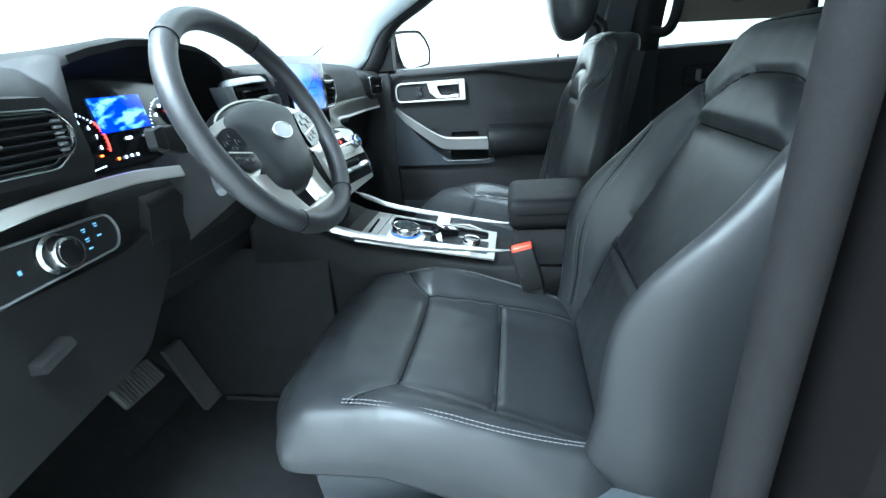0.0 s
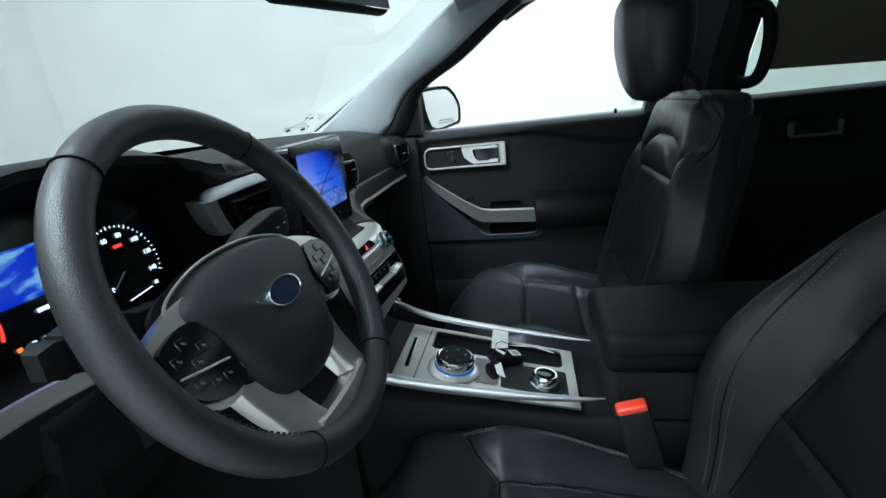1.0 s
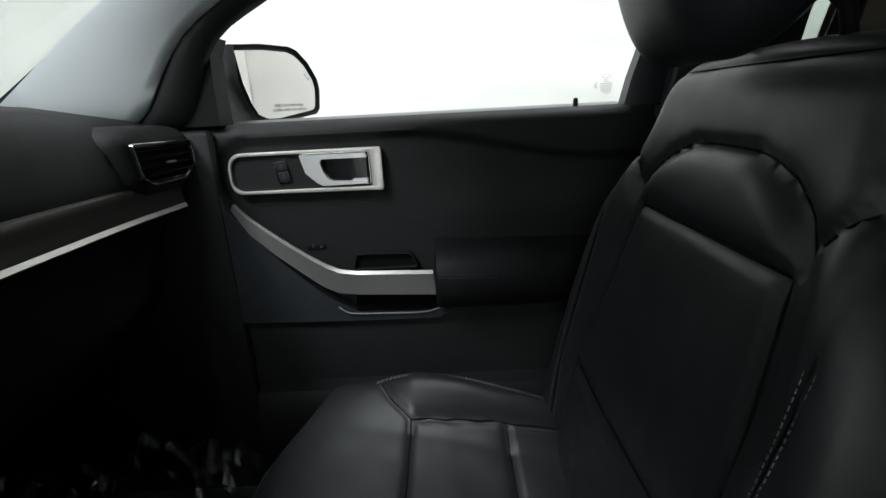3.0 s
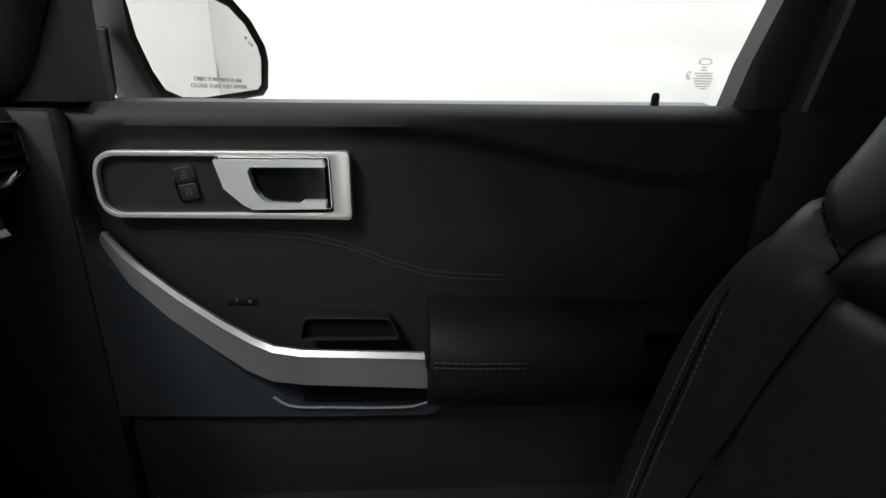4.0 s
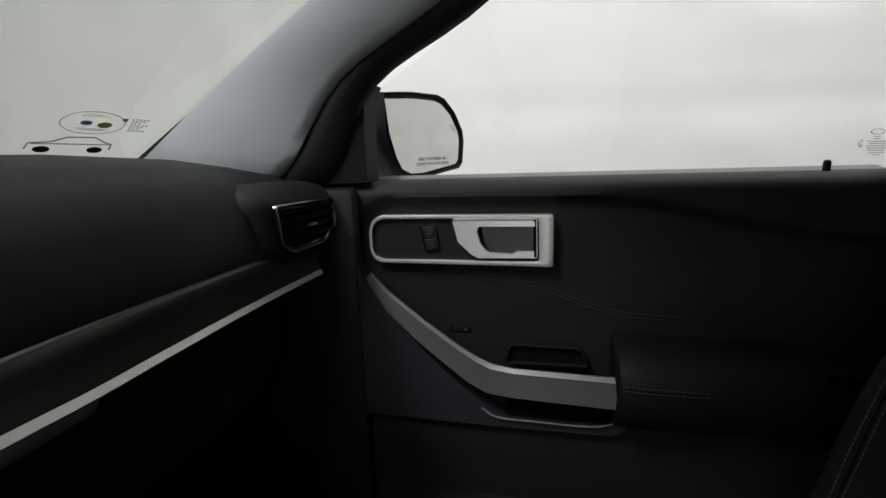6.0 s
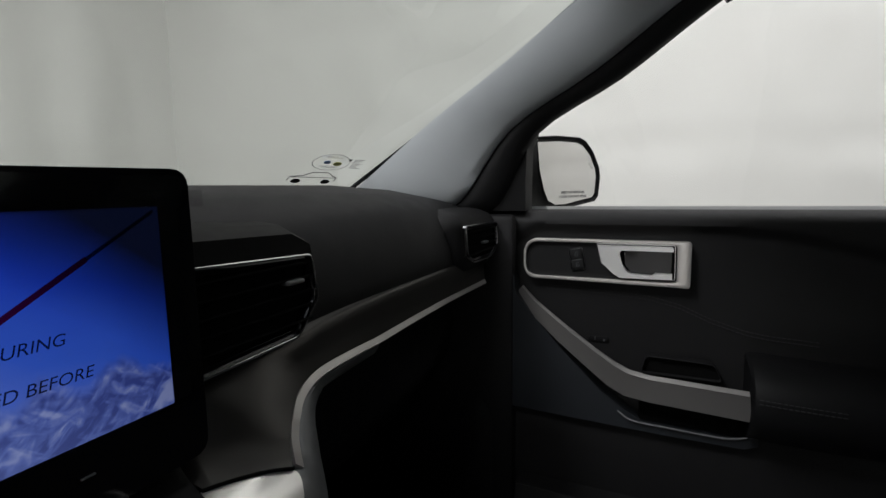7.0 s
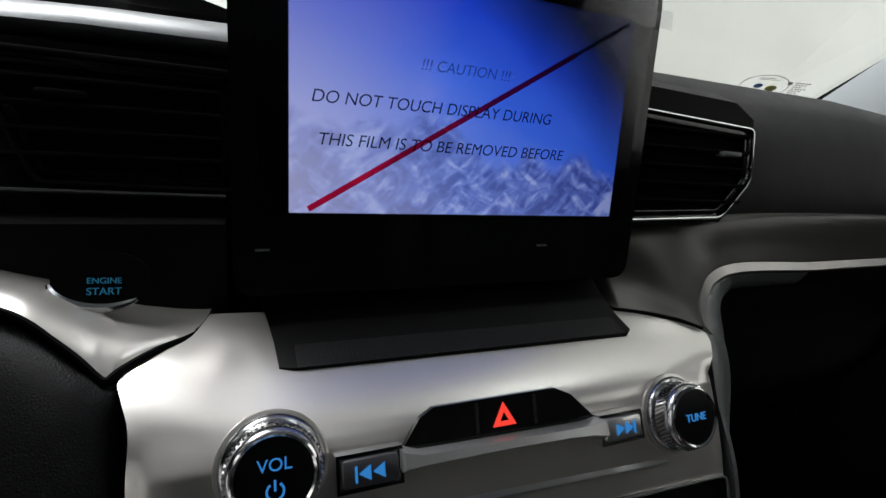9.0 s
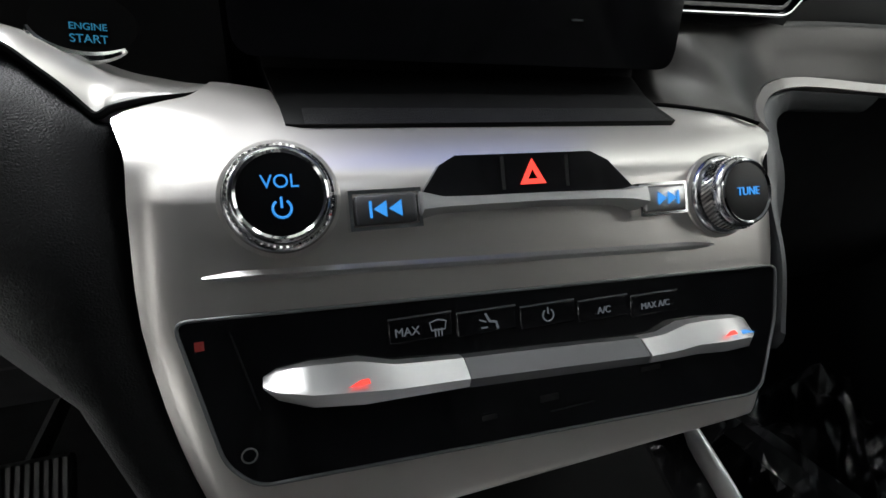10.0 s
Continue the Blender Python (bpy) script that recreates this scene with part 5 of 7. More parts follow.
hz_out = [st(-0.044, 1.0735), st(-0.036, 1.0835), st(-0.030, 1.0865), st(0.026, 1.0865), st(0.034, 1.083), st(0.046, 1.072)]
part("hazard_panel", prism(hz_out, 0.003, SM, 0.0008), GLOSS, stack, "gloss black hazard switch panel", smooth=False)
tri = [(0.0 + 0.0062 * math.cos(a), st(0, 1.0787)[1] + 0.0062 * math.sin(a)) for a in (radians(90), radians(210), radians(330))]
tri_in = [(0.0025 * math.cos(a), st(0, 1.0787)[1] + 0.0025 * math.sin(a)) for a in (radians(90), radians(210), radians(330))]
part("hazard_icon", ring_prism(tri, tri_in, 0.0036, SM, 0, 0.0031), RED_GLOW, stack, "red hazard triangle", smooth=False)
for x in (-0.012, 0.015):
    part("divider", box(x, st(0, 1.080)[1], 0.0026, 0.0014, 0.012, 0.0014, m=SM), HARD, stack, smooth=False)
part("silver_bar", loft([[SM @ Vector((x, st(0, z)[1] + a, b)) for a, b in ((h, 0.002), (h * 0.75, 0.010), (-h * 0.4, 0.011), (-h, 0.004), (-h, 0.0))] for x, z, h in ((-0.045, 1.0712, 0.0050), (-0.038, 1.0708, 0.0030), (-0.025, 1.0706, 0.0026), (0.0, 1.0703, 0.0025), (0.025, 1.0696, 0.0026), (0.038, 1.069, 0.0031), (0.046, 1.0683, 0.0052))]), BRIGHT, stack, "bright bar under the hazard switch")
for x, z, d in ((-0.0565, 1.0705, -1), (0.0570, 1.0672, 1)):
    key = part("seek_key", box(x, st(0, z)[1], 0.004, 0.0205, 0.0098, 0.008, 0.0015, 2, SM), BRIGHT if d > 0 else SLATE, stack, "track skip key")
    part("key_rim", ring_prism([(x - 0.012, st(0, z)[1] - 0.0065), (x + 0.012, st(0, z)[1] - 0.0065), (x + 0.012, st(0, z)[1] + 0.0065), (x - 0.012, st(0, z)[1] + 0.0065)],
                               [(x - 0.0108, st(0, z)[1] - 0.0053), (x + 0.0108, st(0, z)[1] - 0.0053), (x + 0.0108, st(0, z)[1] + 0.0053), (x - 0.0108, st(0, z)[1] + 0.0053)], 0.0065, SM), CHROME, key, smooth=False)
    icon = bmesh.new()
    for off in (-0.0025, 0.0025):
        pts = [(x + off + d * 0.0022, st(0, z)[1]), (x + off - d * 0.0022, st(0, z)[1] + 0.0027), (x + off - d * 0.0022, st(0, z)[1] - 0.0027)]
        vs = [icon.verts.new(SM @ Vector((px, py, 0.0084))) for px, py in pts]
        icon.faces.new(vs)
    bmesh.ops.create_cube(icon, size=1, matrix=SM @ Matrix.Translation((x + d * 0.0055, st(0, z)[1], 0.0084)) @ Matrix.Diagonal((0.0009, 0.0054, 0.0002, 1)))
    part("skip_icon", icon, BLUE_GLOW, key, smooth=False)
CM = SM @ Matrix.Rotation(radians(-2.4), 4, "Z") @ Matrix.Translation((-0.012, st(0, 1.0505)[1], 0))
part("crease", loft([[CM @ Vector((x, a * k, b * k)) for a, b in ((0.0018, 0.0), (0.0002, 0.0021), (-0.0008, 0.0019), (-0.0016, 0.0))] for x, k in ((-0.100, 0.3), (-0.09, 1.0), (0.09, 1.0), (0.102, 0.3))]), BRIGHT, stack, "bright crease across the panel", sharp=30)

# climate panel
cl = rounded([st(-0.1225, 1.0445), st(0.124, 1.0355), st(0.121, 1.012), st(0.110, 0.985), st(0.103, 0.982), st(-0.104, 0.9935), st(-0.1125, 1.002)], 0.005)
climate = part("climate_panel", prism(cl, 0.0012, SM, 0.0, back=-0.01), GLOSS, stack, "gloss black climate panel", smooth=False)
part("climate_edge", ring_prism(cl, inset(cl, 0.0011), 0.002, SM, 0.0004), GREYTRIM, stack, sharp=50)


def tilt_row(x):
    """Height of the button row at x."""
    return 1.0325 - (x + 0.06) * 0.045


for (xa, xb, word, size) in ((-0.0595, -0.0355, "MAX", 0.0041), (-0.035, -0.0105, "", 0), (-0.010, 0.0145, "", 0), (0.015, 0.0395, "A/C", 0.0038), (0.040, 0.065, "MAX A/C", 0.0036)):
    xm = (xa + xb) / 2
    z = tilt_row(xm)
    bt = part("climate_button", box(xm, st(0, z)[1], 0.0010, xb - xa - 0.001, 0.0085, 0.002, 0.0006, 1, SM), GLOSS, climate)
    part("button_edge", box(xm, st(0, z)[1] + 0.0044, 0.0020, xb - xa - 0.0014, 0.0005, 0.0005, m=SM), GREYTRIM, bt, smooth=False)
    if word:
        lettering("button_word", word, size, SM @ Matrix.Translation((xm - (0.005 if word == "MAX" else 0), st(0, z)[1] - 0.0005, 0.0022)), DIM_GLOW, bt)
cxy = SM @ Matrix.Translation((0.002, st(0, tilt_row(0.002))[1], 0.0024))
part("power_icon", join(tube([cxy @ Vector((0.0023 * math.sin(a), 0.0023 * math.cos(a), 0)) for a in [radians(35 + 290 * i / 12) for i in range(13)]], 0.00028, 5), tube([cxy @ Vector((0, 0.0005, 0)), cxy @ Vector((0, 0.003, 0))], 0.00028, 5)), DIM_GLOW, climate)
dfx = SM @ Matrix.Translation((-0.0415, st(0, tilt_row(-0.0415))[1], 0.0024))
part("defrost_icon", join(tube([dfx @ Vector(p) for p in ((-0.0024, -0.001, 0), (-0.003, 0.0018, 0), (0, 0.0026, 0), (0.003, 0.0018, 0), (0.0024, -0.001, 0), (-0.0024, -0.001, 0))], 0.00025, 5), *[tube([dfx @ Vector((x, -0.0005, 0)), dfx @ Vector((x, -0.0032, 0))], 0.00025, 5) for x in (-0.0012, 0, 0.0012)]), DIM_GLOW, climate)
fan = SM @ Matrix.Translation((-0.0225, st(0, tilt_row(-0.0225))[1], 0.0024))
part("airflow_icon", join(tube([fan @ Vector(p) for p in ((-0.001, 0.003, 0), (0.0005, 0.0, 0), (0.003, -0.0005, 0), (0.0035, -0.003, 0))], 0.0005, 5), tube([fan @ Vector(p) for p in ((-0.0035, 0.001, 0), (-0.001, 0.0, 0))], 0.0003, 5), tube([fan @ Vector(p) for p in ((-0.003, -0.002, 0), (-0.0005, -0.002, 0))], 0.0003, 5)), DIM_GLOW, climate)


def lever_loft(rows):
    return loft([[SM @ Vector((x, st(0, z)[1] + a, b)) for a, b in ((h * 0.55, 0.001), (h * 0.5, d * 0.62), (-h * 0.14, d + 0.002), (-h * 0.5, d), (-h * 0.56, 0.001))] for x, z, h, d in rows])


part("temperature_rocker", lever_loft([(-0.0990, 1.0235, 0.003, 0.004), (-0.0950, 1.0228, 0.008, 0.007), (-0.085, 1.0215, 0.0118, 0.010), (-0.070, 1.0203, 0.0125, 0.0115), (-0.058, 1.0183, 0.0100, 0.010), (-0.0345, 1.0168, 0.0090, 0.0092)]), BRIGHT, climate, "bright temperature rocker")
part("fan_rocker", lever_loft([(-0.034, 1.0165, 0.0094, 0.0085), (0.0, 1.0145, 0.0096, 0.0088), (0.0405, 1.0118, 0.0094, 0.0085)]), SLATE, climate, "dark grey fan rocker")
part("temperature_rocker", lever_loft([(0.041, 1.0118, 0.0088, 0.0092), (0.052, 1.0117, 0.0090, 0.0098), (0.063, 1.0132, 0.0115, 0.0112), (0.078, 1.0124, 0.0125, 0.0115), (0.094, 1.0113, 0.0120, 0.009), (0.0985, 1.0110, 0.0100, 0.006)]), BRIGHT, climate, "bright temperature rocker")
for x, z, mat, d in ((-0.0715, 1.0200, RED_GLOW, 1), (0.0795, 1.0122, RED_GLOW, 1), (0.0890, 1.0117, BLUE_GLOW, -1)):
    mk2 = SM @ Matrix.Translation((x, st(0, z)[1], 0.0112)) @ Matrix.Rotation(radians(-38), 4, "X")
    bmk = bmesh.new()
    bmk.faces.new([bmk.verts.new(mk2 @ Vector(p)) for p in ((-0.0035, -0.0008, 0.0022), (0.0035, -0.0008, 0.0022), (0.0012 + 0.002 * d, 0.0010, 0.0022), (-0.0012 + 0.002 * d, 0.0010, 0.0022))])
    part("temperature_mark", bmk, mat, climate, smooth=False)
part("seat_heat_icon", join(box(-0.1155, st(0, 1.0365)[1], 0.0016, 0.0026, 0.0028, 0.0004, m=SM)), glow("dim_red", (0.5, 0.05, 0.04), 0.05), climate, smooth=False)
part("heated_wheel_icon", tube([SM @ Vector((-0.105 + 0.0022 * math.cos(a), st(0, 1.0035)[1] + 0.0022 * math.sin(a), 0.0018)) for a in [k * math.tau / 16 for k in range(16)]], 0.0003, 5, True), INK, climate)
each_bar("button_mark", [(-0.025, st(0, 0.9985)[1], 0.006, 0.002), (0.0, st(0, 1.0005)[1], 0.008, 0.0025), (0.048, st(0, 1.003)[1], 0.01, 0.002), (0.01, st(0, 0.9955)[1], 0.02, 0.0005)], SM @ Matrix.Translation((0, 0, 0.0016)), HARD, climate)
part("trim_line", box(-0.1045, st(0, 1.0275)[1], 0.0016, 0.0005, 0.026, 0.0006, m=SM @ Matrix.Translation((-0.1045, st(0, 1.03)[1], 0)) @ Matrix.Rotation(radians(14), 4, "Z") @ Matrix.Translation((0.1045, -st(0, 1.03)[1], 0))), HARD, climate, smooth=False)

# ---- display ----
disp = thing("touch_display", "black dash display showing snowy mountains under a printed film", "display", (0.008, 0.06, 1.10))
DF = facing(0.062)
frame_o = rounded([(-0.1005, 1.2740), (0.1145, 1.2775), (0.1145, 1.118), (-0.1005, 1.118)], 0.010)
part("casing", prism(frame_o, 0.004, DF, 0.003, 3, -0.022), GLOSS, disp, "gloss black casing")
part("neck", loft([[Vector((x, y, z)) for x, y in ((xl + 0.004, yf), (xl + 0.010, yf - 0.002), (xr - 0.006, yf - 0.004), (xr, yf), (xr, 0.12), (xl, 0.12))] for z, xl, xr, yf in ((1.085, -0.088, 0.100, 0.0345), (1.0950, -0.088, 0.100, 0.0345), (1.0995, -0.089, 0.101, 0.0480), (1.1050, -0.091, 0.103, 0.062), (1.114, -0.094, 0.106, 0.078), (1.16, -0.098, 0.112, 0.084))]), MATT, disp)
part("neck_lip", loft([[Vector((x, yf + dy, z)) for dy, z in ((0.0, 1.0952), (0.0125, 1.0999), (0.016, 1.098), (0.004, 1.092))] for x, yf in ((-0.077, 0.0320), (0.0, 0.0312), (0.093, 0.0303))]), HARD, disp, "black lip of the display's foot")
part("lit_panel", box(0.0085, 0.0573, 1.2065, 0.1735, 0.001, 0.1035), DISPLAY, disp, "lit picture of blue sky and snowy peaks", smooth=False)
for bx in (-0.089, 0.052):
    part("button_slit", box(bx, 0.0572, 1.1385, 0.006, 0.001, 0.0008), GREYTRIM, disp, smooth=False)
film = part("screen_film", box(0.0085, 0.0562, 1.213, 0.1985, 0.0004, 0.118), FILM, disp, "clear protective film", smooth=False)
film.visible_shadow = False
film_top = part("film_band", box(0.0065, 0.0566, 1.2655, 0.206, 0.0004, 0.0165), FILM_BAND, disp, "shiny folded top edge of the film", smooth=False)
film_top.visible_shadow = False
part("film_tab", box(0.1165, 0.0560, 1.262, 0.009, 0.0004, 0.009), FILM, disp, smooth=False)
tm = facing(0.0558)
SLANT = Matrix(((1, 0.22, 0, 0), (0, 1, 0, 0), (0, 0, 1, 0), (0, 0, 0, 1)))
lettering("film_word", "!!! CAUTION !!!", 0.0068, tm @ Matrix.Translation((0.0005, 1.2215, 0)) @ SLANT, PALE_INK, disp, thick=0.00005)
lettering("film_word", "DO NOT TOUCH DISPLAY DURING", 0.0074, tm @ Matrix.Translation((-0.0695, 1.2035, 0)) @ SLANT, FILM_INK, disp, "LEFT", thick=0.00005)
lettering("film_word", "THIS FILM IS TO BE REMOVED BEFORE", 0.0074, tm @ Matrix.Translation((-0.0668, 1.1862, 0)) @ SLANT, FILM_INK, disp, "LEFT", thick=0.00005)
part("red_stripe", tube([(-0.0705, 0.0558, 1.1565), (0.060, 0.0558, 1.2365)], 0.0013, 6, r2=0.0002, up=(0, 1, 0)), RED_TAPE, disp, smooth=False)
# stripe's upper end in dark ink, imitating its dimming in that corner
part("red_stripe", tube([(0.060, 0.0558, 1.2365), (0.092, 0.0558, 1.256)], 0.0009, 6, r2=0.0002, up=(0, 1, 0)), FILM_INK, disp, smooth=False)

# ---- instrument cluster ----
clus = thing("instrument_cluster", "lit instrument cluster with two dials and a blue centre display", "instrument cluster", (-0.39, 0.19, 1.13))
CF = axes((-0.385, 0.180, 1.182), (1, 0, 0), (0, 0.18, 0.98))
part("cluster_glass", prism(rounded([(-0.168, -0.058), (0.150, -0.058), (0.152, 0.03), (0.11, 0.075), (-0.12, 0.075), (-0.17, 0.03)], 0.015), 0.0, CF, 0, back=-0.01), GLOSS, clus, smooth=False)
part("lit_panel", box(-0.030, 0.018, 0.002, 0.098, 0.050, 0.002, m=CF), CLUSTER_DISPLAY, clus, "blue lit centre display", smooth=False)
each_bar("readout", [(-0.036, -0.019, 0.012, 0.004), (0.0, -0.019, 0.008, 0.003)], CF @ Matrix.Translation((0, 0, 0.002)), WHITE_GLOW, clus)


def dial(cx, cy, r, words, a0, a1, red_from=None):
    ticks, reds = bmesh.new(), bmesh.new()
    n = 32
    for k in range(n + 1):
        a = radians(a0 + (a1 - a0) * k / n)
        big = k % 4 == 0
        target = reds if red_from is not None and k / n >= red_from else ticks
        bmesh.ops.create_cube(target, size=1, matrix=CF @ Matrix.Translation((cx, cy, 0.0015)) @ Matrix.Rotation(a, 4, "Z") @ Matrix.Translation((r, 0, 0)) @ Matrix.Diagonal((0.0045 if big else 0.0022, 0.0008, 0.0004, 1)))
    part("dial_ticks", ticks, WHITE_GLOW, clus, smooth=False)
    if red_from is not None:
        for k in range(12):
            a = radians(a0 + (a1 - a0) * (red_from + (1 - red_from) * k / 11))
            bmesh.ops.create_cube(reds, size=1, matrix=CF @ Matrix.Translation((cx, cy, 0.001)) @ Matrix.Rotation(a, 4, "Z") @ Matrix.Translation((r + 0.003, 0, 0)) @ Matrix.Diagonal((0.0032, 0.0055, 0.0004, 1)))
        part("red_zone", reds, RED_GLOW, clus, smooth=False)
    else:
        reds.free()
    for k, word in enumerate(words):
        a = radians(a0 + (a1 - a0) * k / (len(words) - 1))
        lettering("dial_number", word, 0.0078, CF @ Matrix.Translation((cx + (r - 0.011) * math.cos(a), cy + (r - 0.011) * math.sin(a), 0.0015)), WHITE_GLOW, clus)
    nd = radians(215)
    part("needle", tube([CF @ Vector((cx + 0.01 * math.cos(nd), cy + 0.01 * math.sin(nd), 0.004)), CF @ Vector((cx + 0.038 * math.cos(nd), cy + 0.038 * math.sin(nd), 0.004))], 0.0009, 6), DIM_GLOW, clus)
    part("gauge_bar", box(cx + 0.002, cy - 0.038, 0.0015, 0.036, 0.0012, 0.0005, m=CF @ Matrix.Translation((cx, cy - 0.038, 0)) @ Matrix.Rotation(radians(6), 4, "Z") @ Matrix.Translation((-cx, -cy + 0.038, 0))), WHITE_GLOW, clus, smooth=False)


dial(-0.119, -0.015, 0.040, ("0", "1", "2", "3", "4", "5", "6", "7", "8"), 225, -20, 0.78)
dial(0.070, -0.012, 0.047, ("0", "20", "40", "60", "80", "100", "120", "140"), 215, -25)
part("red_readout", box(0.070, 0.012, 0.002, 0.012, 0.004, 0.0005, m=CF), RED_GLOW, clus, smooth=False)
each_bar("warning_lamp", [(-0.072, -0.045, 0.005, 0.004), (-0.098, -0.036, 0.006, 0.0025)], CF @ Matrix.Translation((0, 0, 0.002)), AMBER_GLOW, clus)
each_bar("warning_lamp", [(-0.058, -0.045, 0.004, 0.004), (-0.046, -0.045, 0.004, 0.004), (-0.034, -0.045, 0.004, 0.004), (-0.15, -0.048, 0.006, 0.005), (0.098, -0.045, 0.005, 0.004)], CF @ Matrix.Translation((0, 0, 0.002)), WHITE_GLOW, clus)

# vent and lamp switch at the driver's end of the dash
dv = rounded([(-0.775, 1.224), (-0.625, 1.220), (-0.604, 1.197), (-0.608, 1.176), (-0.638, 1.156), (-0.775, 1.158)], 0.008)
part("vent_pod", loft([[Vector((x, y, z)) for x, z in pts] for y, pts in ((0.085, [(-0.79, 1.236), (-0.62, 1.231), (-0.594, 1.20), (-0.598, 1.171), (-0.634, 1.146), (-0.79, 1.146)]), (0.16, [(-0.79, 1.245), (-0.615, 1.238), (-0.588, 1.20), (-0.59, 1.166), (-0.63, 1.138), (-0.79, 1.138)]))]), SOFT, dash)
vent(dv, facing(0.082), "black air vent at the driver's end", tab=(-0.70, 1.189), slats=6)
part("vent_wheel", join(*[box(-0.622, 0.079, 1.176 + 0.006 * k, 0.010, 0.006, 0.004, 0.0012, 1) for k in range(6)]), GREYTRIM, dash)
lm = axes((0, 0.108, 1.063), (1, 0, 0), (0, 0.10, 0.995)) @ Matrix.Translation((0, -1.063, 0))
lp = rounded([(-0.742, 1.092), (-0.572, 1.088), (-0.563, 1.064), (-0.574, 1.040), (-0.742, 1.034)], 0.012)
part("lamp_panel_rim", ring_prism(lp, inset(lp, 0.0025), 0.006, lm, 0.001, -0.004), GREYTRIM, dash, "thin grey rim")
panel = part("lamp_panel", prism(inset(lp, 0.0025), 0.003, lm, 0, back=-0.01), HARD, dash, "black panel with the lamp switch", smooth=False)
kc = lm @ Matrix.Translation((-0.656, 1.064, 0.003))
kn = part("lamp_knob", lathe([(0.024, 0.0), (0.024, 0.004), (0.0205, 0.007), (0.0195, 0.020), (0.018, 0.0225), (0.015, 0.023)], kc, 36), DARK_CHROME, panel, "silver rotary lamp switch")
part("knob_face", lathe([(0.0155, 0.0225), (0.0145, 0.0238), (0.001, 0.0240)], kc, 30), GLOSS, kn)
each_bar("lamp_icon", [(-0.612, 1.078, 0.006, 0.0016), (-0.612, 1.075, 0.004, 0.0012), (-0.612, 1.066, 0.006, 0.0016), (-0.612, 1.063, 0.005, 0.0012), (-0.612, 1.054, 0.006, 0.002), (-0.594, 1.080, 0.005, 0.0016), (-0.594, 1.077, 0.004, 0.0012), (-0.594, 1.065, 0.006, 0.002), (-0.70, 1.06, 0.004, 0.005)], lm @ Matrix.Translation((0, 0, 0.0034)), glow("blue_icons", (0.25, 0.5, 0.75), 0.22), panel)
part("lamp_pointer", box(-0.630, 1.0635, 0.006, 0.004, 0.002, 0.001, m=lm), AMBER_GLOW, panel, smooth=False)
part("knee_panel", prism(rounded([(-0.80, 1.026), (-0.55, 1.026), (-0.47, 1.05), (-0.465, 0.98), (-0.55, 0.865), (-0.80, 0.825)], 0.02), 0.012, axes((0, 0.135, 1.0), (1, 0, 0), (0, -0.10, 0.985)) @ Matrix.Translation((0, -1.0, 0)), 0.006, 3, -0.02), HARD, dash, "black knee panel")
part("knee_bolster", loft([[Vector((x, y, z)) for y, z in ((0.20, 1.10), (0.125, 1.095), (0.108, 1.07), (0.125, 1.0), (0.16, 0.94), (0.20, 0.915), (0.30, 0.91))] for x in (-0.50, -0.44, -0.34, -0.24, -0.17)]), HARD, dash, "black knee bolster under the steering column", sharp=60)
rel = thing("hood_release", "black plastic release lever under the dash", "release lever", (-0.68, 0.13, 0.95))
part("lever", loft([[Vector((x, y, z + h)) for y, h in ((0.13, 0.008), (0.108, 0.006), (0.105, -0.003), (0.13, -0.007))] for x, z in ((-0.715, 0.947), (-0.705, 0.950), (-0.685, 0.955), (-0.672, 0.959))]), HARD, rel)

# ---- steering column and wheel ----
WC, WT = Vector((-0.36, -0.022, 1.163)), radians(26.3)
WM = Matrix.Translation(WC) @ axes((0, 0, 0), (1, 0, 0), (0, math.sin(WT), math.cos(WT)))
col = thing("steering_column", "black plastic steering column shroud with two stalks", "steering column", (-0.36, 0.1, 1.1))
part("shroud", loft([[WM @ Vector((x * k, y * k2 - 0.012, z)) for x, y in ((-0.055, 0.02), (-0.045, 0.042), (0.045, 0.042), (0.055, 0.02), (0.055, -0.03), (0.04, -0.055), (-0.04, -0.055), (-0.055, -0.03))] for z, k, k2 in ((-0.045, 0.95, 0.95), (-0.07, 1.1, 1.05), (-0.15, 1.2, 1.25), (-0.24, 1.25, 1.45))]), HARD, col, sharp=45)


def stalk(side, rows, mat_end):
    st_ = part("stalk", loft([[Vector((x, y + dy, z + dz)) for dy, dz in [(w * 1.1 * math.copysign(abs(math.cos(b)) ** 0.22, math.cos(b)), h * 1.1 * math.copysign(abs(math.sin(b)) ** 0.22, math.sin(b))) for b in [(k + 0.5) * math.tau / 16 for k in range(16)]]] for x, y, z, w, h in rows]), HARD, col, "black control stalk", sharp=55)
    return st_


s1 = stalk(-1, ((-0.40, 0.065, 1.150, 0.008, 0.008), (-0.44, 0.060, 1.152, 0.010, 0.012), (-0.47, 0.052, 1.160, 0.012, 0.017), (-0.505, 0.044, 1.166, 0.012, 0.017), (-0.522, 0.040, 1.169, 0.009, 0.014)), HARD)
part("stalk_tip", loft([[Vector((x, y + dy, z + dz)) for dy, dz in ((-w, h), (w, h), (w, -h), (-w, -h))] for x, y, z, w, h in ((-0.523, 0.040, 1.169, 0.0095, 0.013), (-0.534, 0.037, 1.171, 0.0105, 0.014), (-0.545, 0.035, 1.172, 0.007, 0.010))]), HARD, s1)
s2 = stalk(1, ((-0.32, 0.065, 1.150, 0.008, 0.010), (-0.29, 0.058, 1.160, 0.010, 0.014), (-0.265, 0.050, 1.170, 0.012, 0.020), (-0.22, 0.042, 1.180, 0.012, 0.021), (-0.200, 0.039, 1.183, 0.011, 0.019), (-0.191, 0.038, 1.185, 0.007, 0.012)), HARD)
